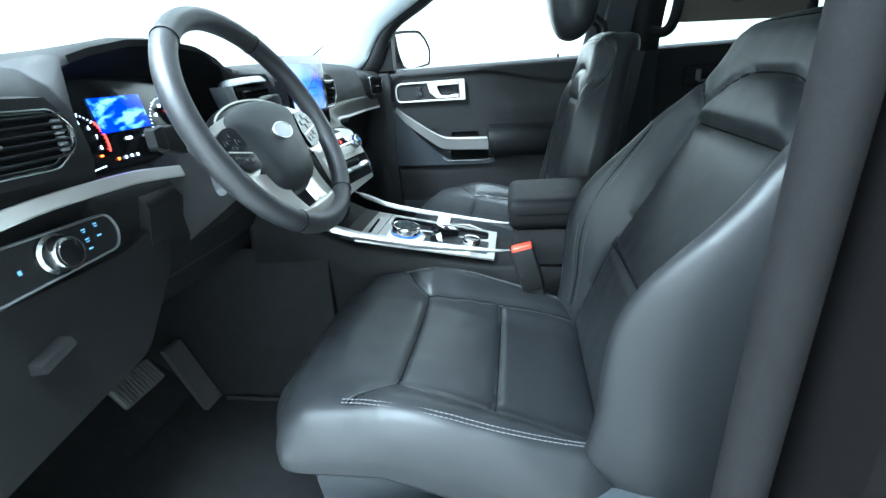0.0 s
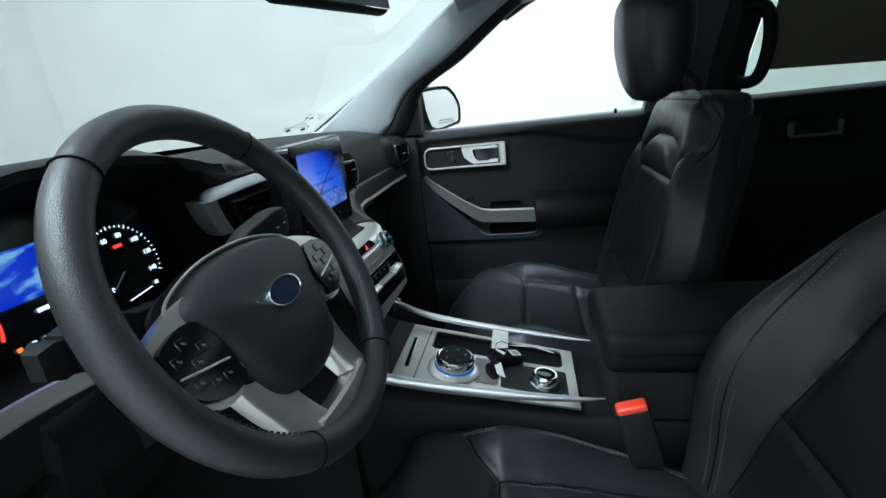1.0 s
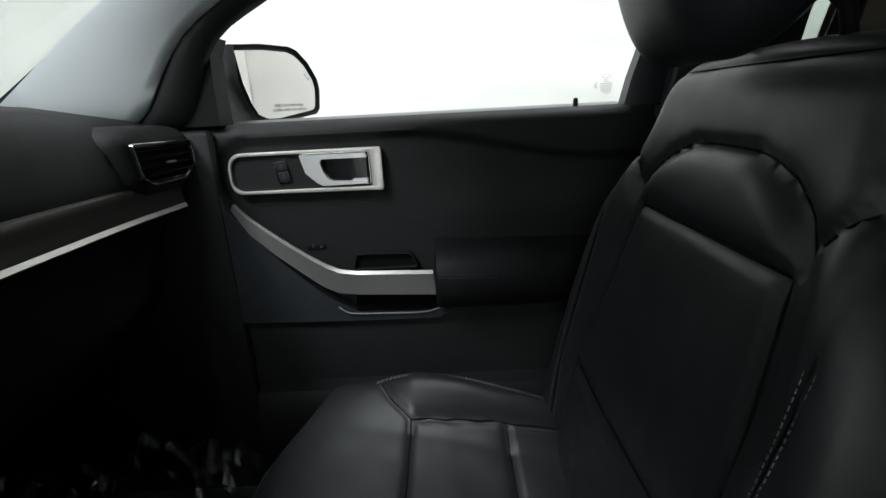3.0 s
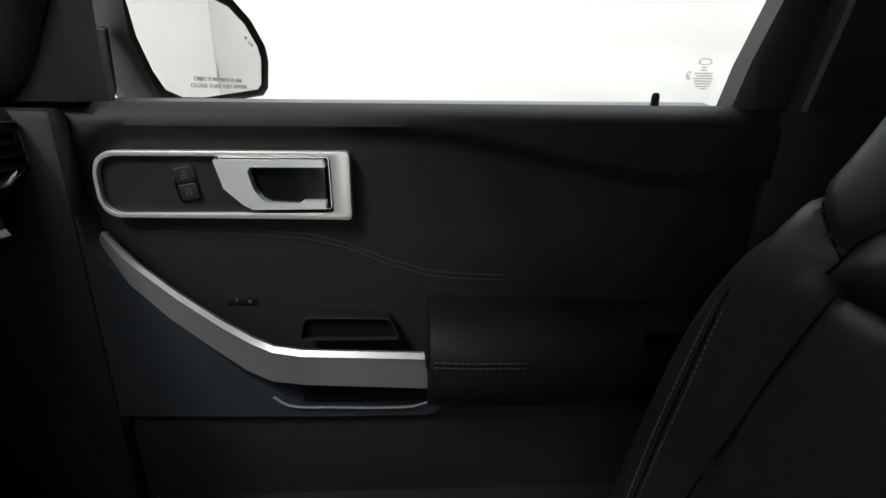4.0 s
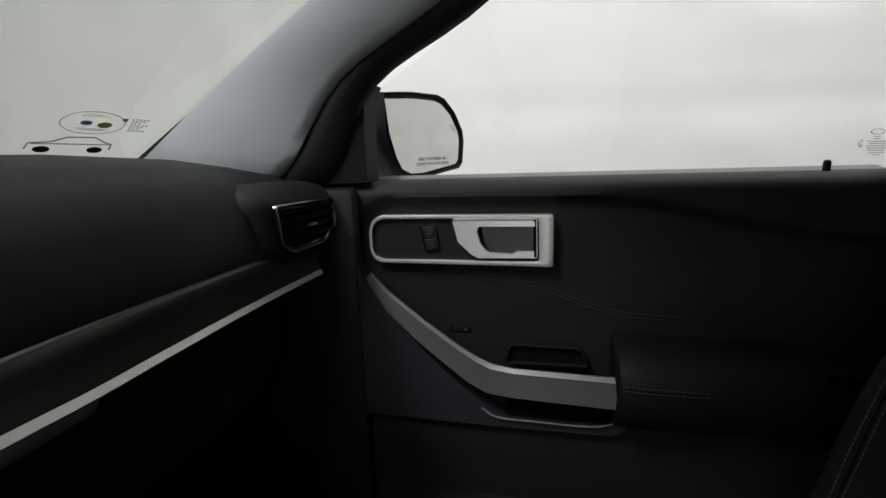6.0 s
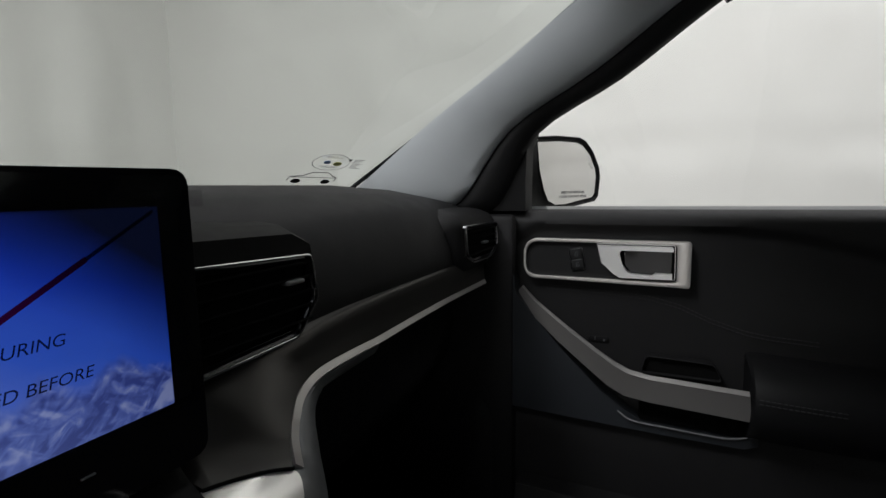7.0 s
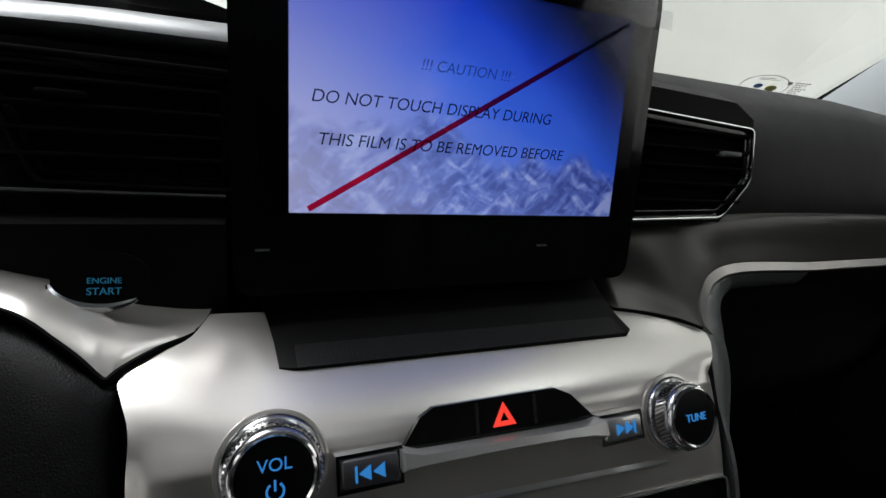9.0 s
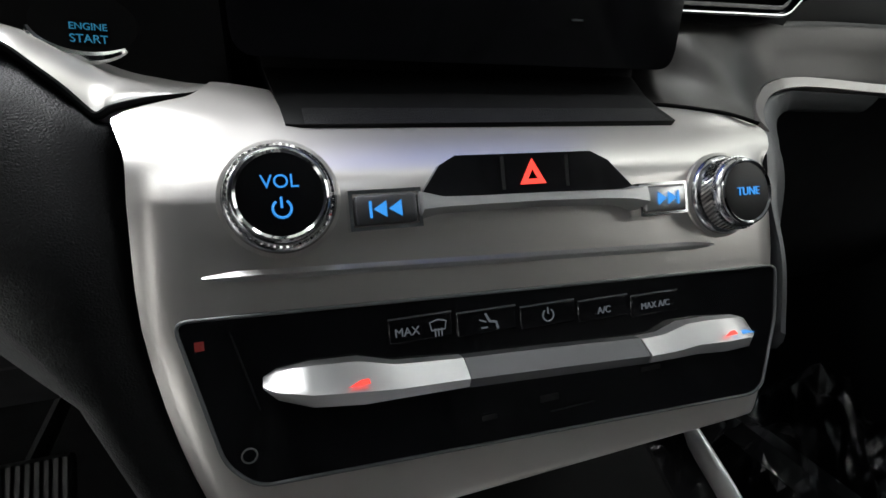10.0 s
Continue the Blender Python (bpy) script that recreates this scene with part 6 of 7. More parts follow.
part("stalk_marks", join(*[box(x, 0.0268, z, 0.006, 0.001, 0.0016) for k, (x, z) in enumerate(((-0.262, 1.172), (-0.245, 1.178), (-0.245, 1.168), (-0.225, 1.182), (-0.225, 1.172), (-0.207, 1.184)))]), WHITE_MARK, s2, smooth=False, kind="stuff")
part("tilt_lever", tube([(-0.43, 0.04, 1.105), (-0.455, 0.02, 1.095), (-0.475, 0.005, 1.085)], [0.008, 0.009, 0.007], 8), GREYTRIM, col)

wheel = thing("steering_wheel", "black leather steering wheel with silver spokes and control pads", "steering wheel", tuple(WC))
n = 96
rimpath = [WM @ Vector((0.1765 * math.cos(k * math.tau / n), 0.1765 * math.sin(k * math.tau / n), 0.004)) for k in range(n)]
part("rim", tube(rimpath, 0.0165, 14, True, up=tuple((WM.to_3x3() @ Vector((0, 0, 1)))), r2=0.0175), RIM, wheel, "black leather rim")
for ang in (-58, -122, 52, 128):
    a = radians(ang)
    c = WM @ Vector((0.1765 * math.cos(a), 0.1765 * math.sin(a), 0.004))
    t = (WM.to_3x3() @ Vector((-math.sin(a), math.cos(a), 0))).normalized()
    rd = (WM.to_3x3() @ Vector((math.cos(a), math.sin(a), 0))).normalized()
    q = t.cross(rd)
    part("rim_joint", tube([c + rd * 0.0172 * math.cos(b) + q * 0.0180 * math.sin(b) for b in [k * math.tau / 20 for k in range(20)]], 0.0009, 5, True), DARK, wheel)
for a0, a1 in ((-20, -56), (-124, -160)):
    part("rim_stitching", stitches([WM @ Vector((0.1605 * math.cos(radians(a0 + (a1 - a0) * k / 20)), 0.1605 * math.sin(radians(a0 + (a1 - a0) * k / 20)), 0.011)) for k in range(21)], 0.0035, 0.003, 0.0007), THREAD, wheel)
# hub, standing proud of the rim
HM = Matrix.Translation((-0.024, -0.0125, 0.005)) @ WM
pad = [(-0.086, -0.022), (-0.099, 0.008), (-0.090, 0.023), (-0.050, 0.036), (0.0, 0.040), (0.050, 0.036), (0.090, 0.023), (0.099, 0.008), (0.086, -0.022), (0.073, -0.064), (0.048, -0.099), (0.0, -0.110), (-0.048, -0.099), (-0.073, -0.064)]
pad = [tuple(p) for p in ([(q.x, q.y) for q in spline([(x, y, 0) for x, y in pad + [pad[0]]], 4)][:-1])]
rings = [[HM @ Vector((x * k, (y + 0.036) * k - 0.036, z)) for x, y in pad] for k, z in ((0.96, -0.04), (1.0, -0.022), (1.0, -0.012), (0.97, -0.003), (0.90, 0.004), (0.72, 0.010), (0.4, 0.0135), (0.05, 0.0145))]
part("airbag_pad", loft(rings), AIRBAG, wheel, "black grained airbag cover", sharp=60)
part("hub_back", loft([[HM @ Vector((x * k, (y + 0.036) * k - 0.036, z)) for x, y in pad] for k, z in ((0.7, -0.06), (1.05, -0.03), (1.08, -0.018))]), HARD, wheel)
LM = HM @ Matrix.Translation((0.003, -0.021, 0.0135))
badge = part("badge", prism(ellipse(0.0265, 0.0125, 36), 0.0035, LM, 0.0012, 2, -0.003), BLUE_INK, wheel, "plain dark blue oval badge")
part("badge_rim", ring_prism(ellipse(0.0280, 0.0140, 36), ellipse(0.0262, 0.0122, 36), 0.0042, LM, 0.0006, -0.003), CHROME, badge)
rim_line = spline([HM @ Vector((x, y, -0.010)) for x, y in ((-0.108, 0.008), (-0.093, 0.026), (-0.050, 0.0400), (0.0, 0.0442), (0.050, 0.0400), (0.093, 0.026), (0.108, 0.008))], 6)
part("pad_edge_line", tube(rim_line, 0.0014, 8), SATIN, wheel, "thin satin silver line over the airbag cover")
# side spokes with control pads
for s in (-1, 1):
    sp = [(0.070, 0.026), (0.100, 0.020), (0.132, 0.009), (0.150, -0.003), (0.149, -0.022), (0.138, -0.050), (0.114, -0.066), (0.092, -0.066), (0.075, -0.050)]
    sp = [(s * x, y) for x, y in sp]
    part("spoke_trim", prism(rounded(sp, 0.008), -0.003, HM, 0.004, 2, -0.018), SATIN, wheel, "satin silver spoke")
    part("spoke_arm", prism(rounded([(s * x, y) for x, y in ((0.09, 0.016), (0.168, 0.006), (0.168, -0.028), (0.13, -0.052), (0.09, -0.05))], 0.006), -0.012, WM, 0.004, 2, -0.026), HARD, wheel)
    pod = [(0.094, 0.004), (0.114, 0.006), (0.139, -0.002), (0.145, -0.020), (0.135, -0.046), (0.110, -0.061), (0.085, -0.059), (0.084, -0.028)]
    pod = rounded([(s * x, y) for x, y in pod], 0.008)
    pd = part("control_pad", prism(pod, 0.004, HM, 0.0025, 2, -0.004), GLOSS, wheel, "gloss black control pad")
    part("pad_divider", tube([HM @ Vector((s * 0.090, -0.036, 0.0045)), HM @ Vector((s * 0.137, -0.026, 0.0045))], 0.0011, 6), SATIN, pd)
    for bx, by in ((0.117, -0.006), (0.115, -0.024), (0.103, -0.016), (0.129, -0.015), (0.099, -0.045), (0.112, -0.043), (0.125, -0.037)):
        bt = part("pad_button", box(s * bx, by, 0.0040, 0.0112, 0.0090, 0.0020, 0.0008, 1, HM), GLOSS, pd)
        part("button_mark", bars([(s * bx, by, 0.0036, 0.0007), (s * bx - 0.0012, by + 0.0013, 0.0009, 0.0012), (s * bx + 0.0010, by - 0.0013, 0.0016, 0.0006)], HM @ Matrix.Translation((0, 0, 0.0053))), DIM_GLOW, bt, smooth=False)
# lower twin spoke: two broad arms that drop from the hub to the rim, and a bridge
for s in (-1, 1):
    rings = []
    for k in range(9):
        t = k / 8
        sag = 0.004 * math.sin(math.pi * t)
        a_in, a_out = HM @ Vector((s * 0.043, -0.078, -0.004)), HM @ Vector((s * 0.088, -0.062, -0.012))
        b_in, b_out = WM @ Vector((s * 0.036 - 0.008, -0.141, 0.007)), WM @ Vector((s * 0.074 - 0.004, -0.151, 0.002))
        up_ = (WM.to_3x3() @ Vector((0, 0, 1))).normalized()
        p, q = a_in.lerp(b_in, t) - up_ * sag, a_out.lerp(b_out, t) - up_ * sag
        w = (q - p).normalized()
        rings.append([p - up_ * 0.024, p - up_ * 0.003, p + w * 0.003, p + w * 0.006 - up_ * 0.0008, q - w * 0.003, q - up_ * 0.003, q - up_ * 0.020])
    part("lower_spoke", loft(rings), SATIN, wheel, "satin silver lower spoke", sharp=65)
arc = [(-0.006 + 0.058 * k / 8, -0.1515 - 0.004 * math.cos(k / 8 * 1.5)) for k in range(-8, 9)]
part("lower_bridge", loft([[WM @ Vector((x, y + a, b)) for a, b in ((0.0125, -0.016), (0.0115, 0.004), (0.008, 0.0075), (-0.004, 0.006), (-0.010, 0.002), (-0.011, -0.012))] for x, y in arc]), SATIN, wheel, "satin silver lower bridge", sharp=40)
part("pad_mark", bars([(-0.03, -0.030, 0.004, 0.0012)], HM @ Matrix.Translation((0, 0, 0.0125))), INK, wheel, smooth=False)

# ---- centre console ----
cons = thing("centre_console", "black centre console with silver rails, rotary shifter and cup holders", "centre console", (0, -0.2, 0.46))


def rail_z(y):
    return 0.90 + (y + 0.047) * 0.197


PM = axes((0, -0.047, 0.87), (1, 0, 0), (0, 0.981, 0.1933))


def on_plate(x, y):
    return (x, (y + 0.047) / 0.981)


part("console_body", loft([[Vector((x, y, z)) for x, z in ((-w, 0.46), (-w - 0.004, zt - 0.09), (-w + 0.002, zt - 0.022), (-w + 0.012, zt - 0.012), (w - 0.012, zt - 0.012), (w - 0.002, zt - 0.022), (w + 0.004, zt - 0.09), (w, 0.46))] for y, w, zt in ((0.20, 0.13, 0.96), (0.06, 0.128, 0.925), (-0.05, 0.126, rail_z(-0.05) - 0.03), (-0.2, 0.116, rail_z(-0.2) - 0.03), (-0.36, 0.106, rail_z(-0.36) - 0.03), (-0.40, 0.104, 0.81), (-0.78, 0.104, 0.80))]), MATT, cons, sharp=50)
for s in (-1, 1):
    rp = spline([(s * 0.138, 0.03, 0.925), (s * 0.130, -0.02, rail_z(-0.02) + 0.004), (s * 0.124, -0.06, rail_z(-0.06) - 0.003), (s * 0.118, -0.13, rail_z(-0.13) - 0.006), (s * 0.110, -0.25, rail_z(-0.25) - 0.004), (s * 0.100, -0.36, rail_z(-0.36)), (s * 0.095, -0.395, rail_z(-0.385) + 0.001)], 6)
    m_ = len(rp) - 1
    rings = []
    for i, p in enumerate(rp):
        t = i / m_
        k = (0.15 + 0.85 * smooth01(t / 0.10) * smooth01((1 - t) / 0.45)) * (0.45 if s > 0 else 0.95)
        rings.append([p + Vector((s * dx * k, 0, dz * k)) for dx, dz in ((0.006, -0.014), (0.0075, -0.004), (0.004, 0.003), (-0.002, 0.0035), (-0.010, -0.003), (-0.014, -0.014), (-0.012, -0.022))])
    part("side_rail", loft(rings), BRIGHT, cons, "bright silver side rail", sharp=60)
# silver surround: a solid half on the driver's side and a frame round the cup holders
half_plate = [on_plate(-0.104, -0.040), on_plate(0.020, -0.040), on_plate(0.020, -0.358), on_plate(-0.087, -0.358), on_plate(-0.101, -0.13)]
# plate and cup frame take the darkened satin so they look less lit
part("top_plate", prism(half_plate, 0.0, PM, 0.0, back=-0.004), SHADED_SATIN, cons, "satin silver top plate", smooth=False)


cup_hole = rounded([on_plate(0.028, -0.088), on_plate(0.099, -0.088), on_plate(0.092, -0.338), on_plate(0.028, -0.338)], 0.016, 5)
frame_edge = rounded([on_plate(0.020, -0.040), on_plate(0.112, -0.040), on_plate(0.097, -0.358), on_plate(0.020, -0.358)], 0.0005, 5)
part("cup_surround", ring_prism(frame_edge, cup_hole, 0.0, PM, 0.0, -0.004), SHADED_SATIN, cons, "satin silver frame round the cup holders", smooth=False)
part("plate_joint", box(0.0, on_plate(0, -0.079)[1], 0.0003, 0.205, 0.0014, 0.0008, m=PM), DARK, cons, smooth=False)
ramp = [[Vector((x, y, z)) for x in (-0.112, -0.06, 0, 0.06, 0.116)] for y, z in ((-0.040, 0.8712), (-0.015, 0.8765), (0.02, 0.889), (0.05, 0.905), (0.09, 0.935))]
part("front_ramp", loft(ramp, False, False), BRONZE, cons, "dark bronze ramp below the stack")
part("slot", box(0.004, on_plate(0, -0.056)[1], 0.0006, 0.105, 0.006, 0.0012, 0.0004, 1, PM @ Matrix.Rotation(radians(2), 4, "Z")), DARK, cons)
part("slot_lip", box(0.004, on_plate(0, -0.0605)[1], 0.0012, 0.105, 0.002, 0.002, 0.0006, 1, PM @ Matrix.Rotation(radians(2), 4, "Z")), CHROME, cons)


# the two cup holders share one recess along the passenger side
part("cup_recess", ring_prism(cup_hole, inset(cup_hole, 0.003), -0.002, PM, 0.0, -0.045), GLOSS, cons, "black recess with cup holders")
part("recess_floor", prism(inset(cup_hole, 0.001), -0.043, PM, 0, back=-0.05), DARK, cons, smooth=False)
for cy_ in (-0.134, -0.286):
    c = PM @ Matrix.Translation((*on_plate(0.062, cy_), -0.043))
    part("cup_ring", lathe([(0.0345, 0.0), (0.0345, 0.020), (0.0325, 0.021), (0.0315, 0.019), (0.031, 0.001), (0.001, 0.0008)], c, 36), GLOSS, cons)
part("cup_bridge", box(0.061, on_plate(0, -0.211)[1], -0.022, 0.064, 0.026, 0.032, 0.003, 2, PM), HARD, cons)
part("switch_recess", prism(rounded([on_plate(-0.064, -0.226), on_plate(0.014, -0.226), on_plate(0.014, -0.341), on_plate(-0.064, -0.341)], 0.006), 0.0012, PM, 0.0004, back=-0.002), HARD, cons, smooth=False)
part("coin_tray", prism(rounded([on_plate(-0.062, -0.180), on_plate(0.018, -0.176), on_plate(0.018, -0.222), on_plate(-0.062, -0.222)], 0.006), 0.0010, PM, 0, back=-0.002), GLOSS, cons, smooth=False)
dc = PM @ Matrix.Translation((*on_plate(-0.030, -0.142), 0.0))
part("dial_base", lathe([(0.048, 0.0), (0.048, 0.003), (0.042, 0.006), (0.036, 0.007)], dc, 48), SATIN, cons, "satin silver dial base")
sh_ = part("shift_dial", lathe([(0.034, 0.010), (0.0345, 0.022), (0.033, 0.0265), (0.0305, 0.028), (0.0285, 0.0272)], dc, 48), CHROME, cons, "rotary shifter with a blue glowing ring")
part("glow_ring", lathe([(0.0362, 0.006), (0.0364, 0.0080), (0.034, 0.0086)], dc, 48), RING_GLOW, sh_)
part("dial_face", lathe([(0.0287, 0.0270), (0.028, 0.0284), (0.012, 0.0280), (0.001, 0.0279)], dc, 40), MATT, sh_)
for k, word in enumerate(("P", "R", "N", "D", "M")):
    a = radians(205 - 70 * k)
    lettering("gear_letter", word, 0.0058, dc @ Matrix.Translation((0.0185 * math.cos(a), 0.0185 * math.sin(a), 0.0288)), glow("gear_blue", (0.25, 0.6, 1.0), 0.12), sh_)
mc = PM @ Matrix.Translation((*on_plate(-0.036, -0.300), 0.001))
mode = part("mode_knob", lathe([(0.025, 0.0), (0.025, 0.004), (0.0225, 0.006), (0.0215, 0.020), (0.0195, 0.0225), (0.0175, 0.0222)], mc, 40), CHROME, cons, "chrome drive mode knob")
part("knob_face", lathe([(0.0178, 0.0218), (0.016, 0.0228), (0.001, 0.0224)], mc, 32), GLOSS, mode)
part("switch_light", box(-0.058, on_plate(0, -0.333)[1], 0.0018, 0.004, 0.004, 0.0004, m=PM), BLUE_GLOW, cons, smooth=False)
part("armrest_base", loft([[Vector((x, y, z)) for x, z in ((-w, 0.80), (-w, 0.855), (-w + 0.006, 0.880), (w - 0.006, 0.880), (w, 0.855), (w, 0.80))] for y, w in ((-0.402, 0.088), (-0.412, 0.098), (-0.60, 0.102), (-0.78, 0.102))]), HARD, cons, "black armrest box")
bm = rbox(0.212, 0.38, 0.068, 0.020, 0.012)
for v in bm.verts:
    v.co += Vector((0, -0.582, 0.9135))
    v.co.z += 0.004 * math.cos(v.co.x / 0.106 * 1.4) - 0.012 * smooth01((-0.39 - v.co.y) / 0.4) * 0
arm = part("armrest_lid", bm, FINE_LEATHER, cons, "black leather armrest lid", sharp=70)
part("lid_seam", join(*[tube(spline([(s * 0.1065, -0.41, 0.918), (s * 0.1075, -0.5, 0.918), (s * 0.1075, -0.75, 0.918)], 4), 0.0012, 5) for s in (-1, 1)], tube([(-0.088, -0.3925, 0.918), (0.088, -0.3925, 0.918)], 0.0012, 5)), DARK, arm)

# key fob with paper tags lying on the console
keys = thing("key_fob", "black key fob with paper tags lying on the console", "key fob", tuple(PM @ Vector((*on_plate(0.015, -0.225), 0.004))))
KM = PM @ Matrix.Translation((*on_plate(0.018, -0.232), 0.012)) @ Matrix.Rotation(radians(-58), 4, "Z") @ Matrix.Rotation(radians(8), 4, "Y")
part("fob", join(*[prism(rounded([(-0.036, -0.017), (0.030, -0.019), (0.038, 0.0), (0.030, 0.019), (-0.036, 0.017)], 0.010, 4), 0.008, KM, 0.004, 3, -0.006)]), GLOSS, keys, "black key fob")
part("barcode_label", box(0.016, 0.0, 0.0086, 0.020, 0.020, 0.0004, m=KM), PAPER, keys, smooth=False)
part("label_print", bars([(0.016, 0.004 - 0.003 * k, 0.012, 0.0012) for k in range(4)], KM @ Matrix.Translation((0, 0, 0.009))), INK, keys, smooth=False)
part("paper_tag", loft([[PM @ Vector((x, y, z)) for x, y, z in row] for row in (((0.040, -0.160, 0.006), (0.042, -0.192, 0.006)), ((0.075, -0.158, 0.010), (0.078, -0.190, 0.010)), ((0.115, -0.157, 0.020), (0.118, -0.189, 0.020)))], False, False), PAPER, keys, "cream paper tag", smooth=False)
part("paper_tag", loft([[PM @ Vector((x, y, z)) for x, y, z in row] for row in (((0.022, -0.168, 0.024), (0.012, -0.186, 0.024)), ((0.010, -0.160, 0.016), (-0.006, -0.178, 0.016)), ((-0.030, -0.175, 0.003), (-0.040, -0.190, 0.004)))], False, False), PAPER, keys, "white paper tag", smooth=False)
part("paper_tag", loft([[PM @ Vector((x, y, z)) for x, y, z in row] for row in (((0.046, -0.185, 0.020), (0.052, -0.20, 0.020)), ((0.048, -0.24, 0.024), (0.058, -0.245, 0.024)), ((0.044, -0.275, 0.020), (0.046, -0.278, 0.020)))], False, False), PAPER, keys, "white paper tag", smooth=False)
part("key_ring", tube([PM @ Vector((0.036 + 0.012 * math.cos(a), -0.178 + 0.012 * math.sin(a), 0.022 + 0.004 * math.cos(a))) for a in [k * math.tau / 20 for k in range(20)]], 0.0011, 6, True), CHROME, keys)

# ---- front seats ----


def groove(d, w=0.0045):
    return math.exp(-(d / w) ** 2)


def seat(cx, dy, recline, pivot, label, wing=0.046, deep=0.0, narrow=0.26, thick=0.165, head=0.085):
    """A leather bucket seat. dy: how far the cushion is slid; pivot: y and z of the foot of the backrest's face; wing, deep: the bolsters' height all along and at the waist."""
    chair = thing("bucket_chair", label, "car seat", (cx, -0.28 + dy, 0.46), group="front seats")

    # cushion
    seams = [[(-0.145, -0.229), (0.145, -0.229)], [(0.145, -0.229), (0.165, -0.37), (0.178, -0.54)], [(-0.145, -0.229), (-0.165, -0.37), (-0.178, -0.54)],
             [(0.145, -0.229), (0.18, -0.196), (0.212, -0.178)], [(-0.145, -0.229), (-0.18, -0.196), (-0.212, -0.178)], [(-0.165, -0.375), (0.165, -0.375)]]
    bm = rbox(0.535, 0.575, 0.20, 0.075, 0.0072)
    regions = {}
    for v in bm.verts:
        x, y, z = v.co
        y -= 0.268
        y -= 0.030 * smooth01((y + 0.30) / 0.30)
        top = smooth01((z + 0.02) / 0.09)
        # narrower at the front corners, fuller at the sides
        front = smooth01((y + 0.14) / 0.16)
        x *= 1 - 0.19 * front * front
        y -= 0.040 * front * smooth01((abs(x) - 0.09) / 0.13)
        zz = 0.738 + (z * 0.52 if z > 0.0 else z * 0.24)
        tuck = smooth01((-0.01 - z) / 0.09)
        x *= 1 - 0.07 * tuck
        y -= 0.035 * tuck * front
        slope = 0.012 * smooth01((y + 0.23) / 0.12) - 0.05 * front ** 2
        zz -= 0.085 * max(0.0, (-0.23 - y) / 0.27)
        side = abs(x)
        bol = 0.044 * smooth01((side - 0.115) / 0.10) * smooth01((-0.07 - y) / 0.24)
        bol -= 0.020 * smooth01((side - 0.225) / 0.05)
        pan = -0.006 * math.cos(min(1, side / 0.14) * 1.5)
        d = min(gap(x, y, s) for s in seams)
        d_main = min(gap(x, y, s) for s in seams[:5])
        soft = (-0.007 * groove(d, 0.005) - 0.0025 * math.exp(-d_main / 0.03) - 0.002 * math.exp(-d / 0.02)) * (1 - 0.7 * smooth01((side - 0.17) / 0.06))
        wr = 0.0012 * noise.noise((x * 22 + cx * 9, y * 30, 0.4)) + 0.002 * noise.noise((x * 7, y * 8, cx))
        v.co = Vector((cx + x, y + dy, zz + top * (slope + bol + pan + soft + wr)))
    skin = BVHTree.FromBMesh(bm)

    def laid(x, y, lift=0.0004):
        hit = skin.ray_cast(Vector((cx + x, y + dy, 1.3)), Vector((0, 0, -1)))[0]
        return hit + Vector((0, 0, lift)) if hit else None

    def trace(line, off=0.0):
        pts = spline([(x, y, 0) for x, y in line], 8)
        out = []
        for i, p in enumerate(pts):
            d = (pts[min(i + 1, len(pts) - 1)] - pts[max(i - 1, 0)]).normalized()
            out.append(laid(p.x - d.y * off, p.y + d.x * off))
        return [p for p in out if p]

    for k, line in enumerate(seams):
        way = trace(line)
        if len(way) > 3:
            part("seam", tube(way, 0.0011, 5), DARK, chair)
        if k in (1, 2, 3, 4):
            side_off = 0.004 if k in (1, 4) else -0.004
            way = trace(line, -side_off if k in (1, 4) else -side_off)
            if len(way) > 3:
                part("stitching", stitches(way, 0.004, 0.0025, 0.0005), THREAD, chair)
    part("cushion", bm, LEATHER, chair, "black leather cushion with sewn panels", sharp=80)

    # piping stitches on the cushion
    def on_cushion(x, y):
        front = smooth01((y + 0.14) / 0.16)
        slope = 0.012 * smooth01((y + 0.23) / 0.12) - 0.085 * max(0.0, (-0.23 - y) / 0.27) - 0.05 * front ** 2
        bol = 0.044 * smooth01((abs(x) - 0.115) / 0.10) * smooth01((-0.07 - y) / 0.24) - 0.020 * smooth01((abs(x) - 0.225) / 0.05)
        edge = max(0.0, abs(x) - 0.19) / 0.0765
        return Vector((cx + x, y + dy, 0.790 + slope + bol - 0.006 * 0.05 - 0.039 * (1 - math.sqrt(max(0.0, 1 - min(1, edge) ** 2))) + 0.0005))

    for s in (-1, 1):
        for off in (0.0, 0.006):
            pts = [on_cushion(s * (x - off), y) for x, y in ((0.215, -0.17), (0.224, -0.22), (0.228, -0.30), (0.226, -0.38), (0.218, -0.46), (0.205, -0.52))]
            part("stitching", stitches(spline(pts, 6), 0.005, 0.002, 0.0007), THREAD, chair)
    part("seat_base", loft([[Vector((cx + x, y + dy, z - 0.14 * max(0.0, z - 0.56) * smooth01((-0.2 - y) / 0.3) / 0.175)) for x, y in ((-w, yf - 0.02), (-w + 0.03, yf), (w - 0.03, yf), (w, yf - 0.02), (w, -0.54), (-w, -0.54))] for z, w, yf in ((0.50, 0.195, -0.12), (0.56, 0.212, -0.10), (0.66, 0.216, -0.09), (0.715, 0.21, -0.095))]), BLUEGREY, chair, "dark grey plastic seat base")
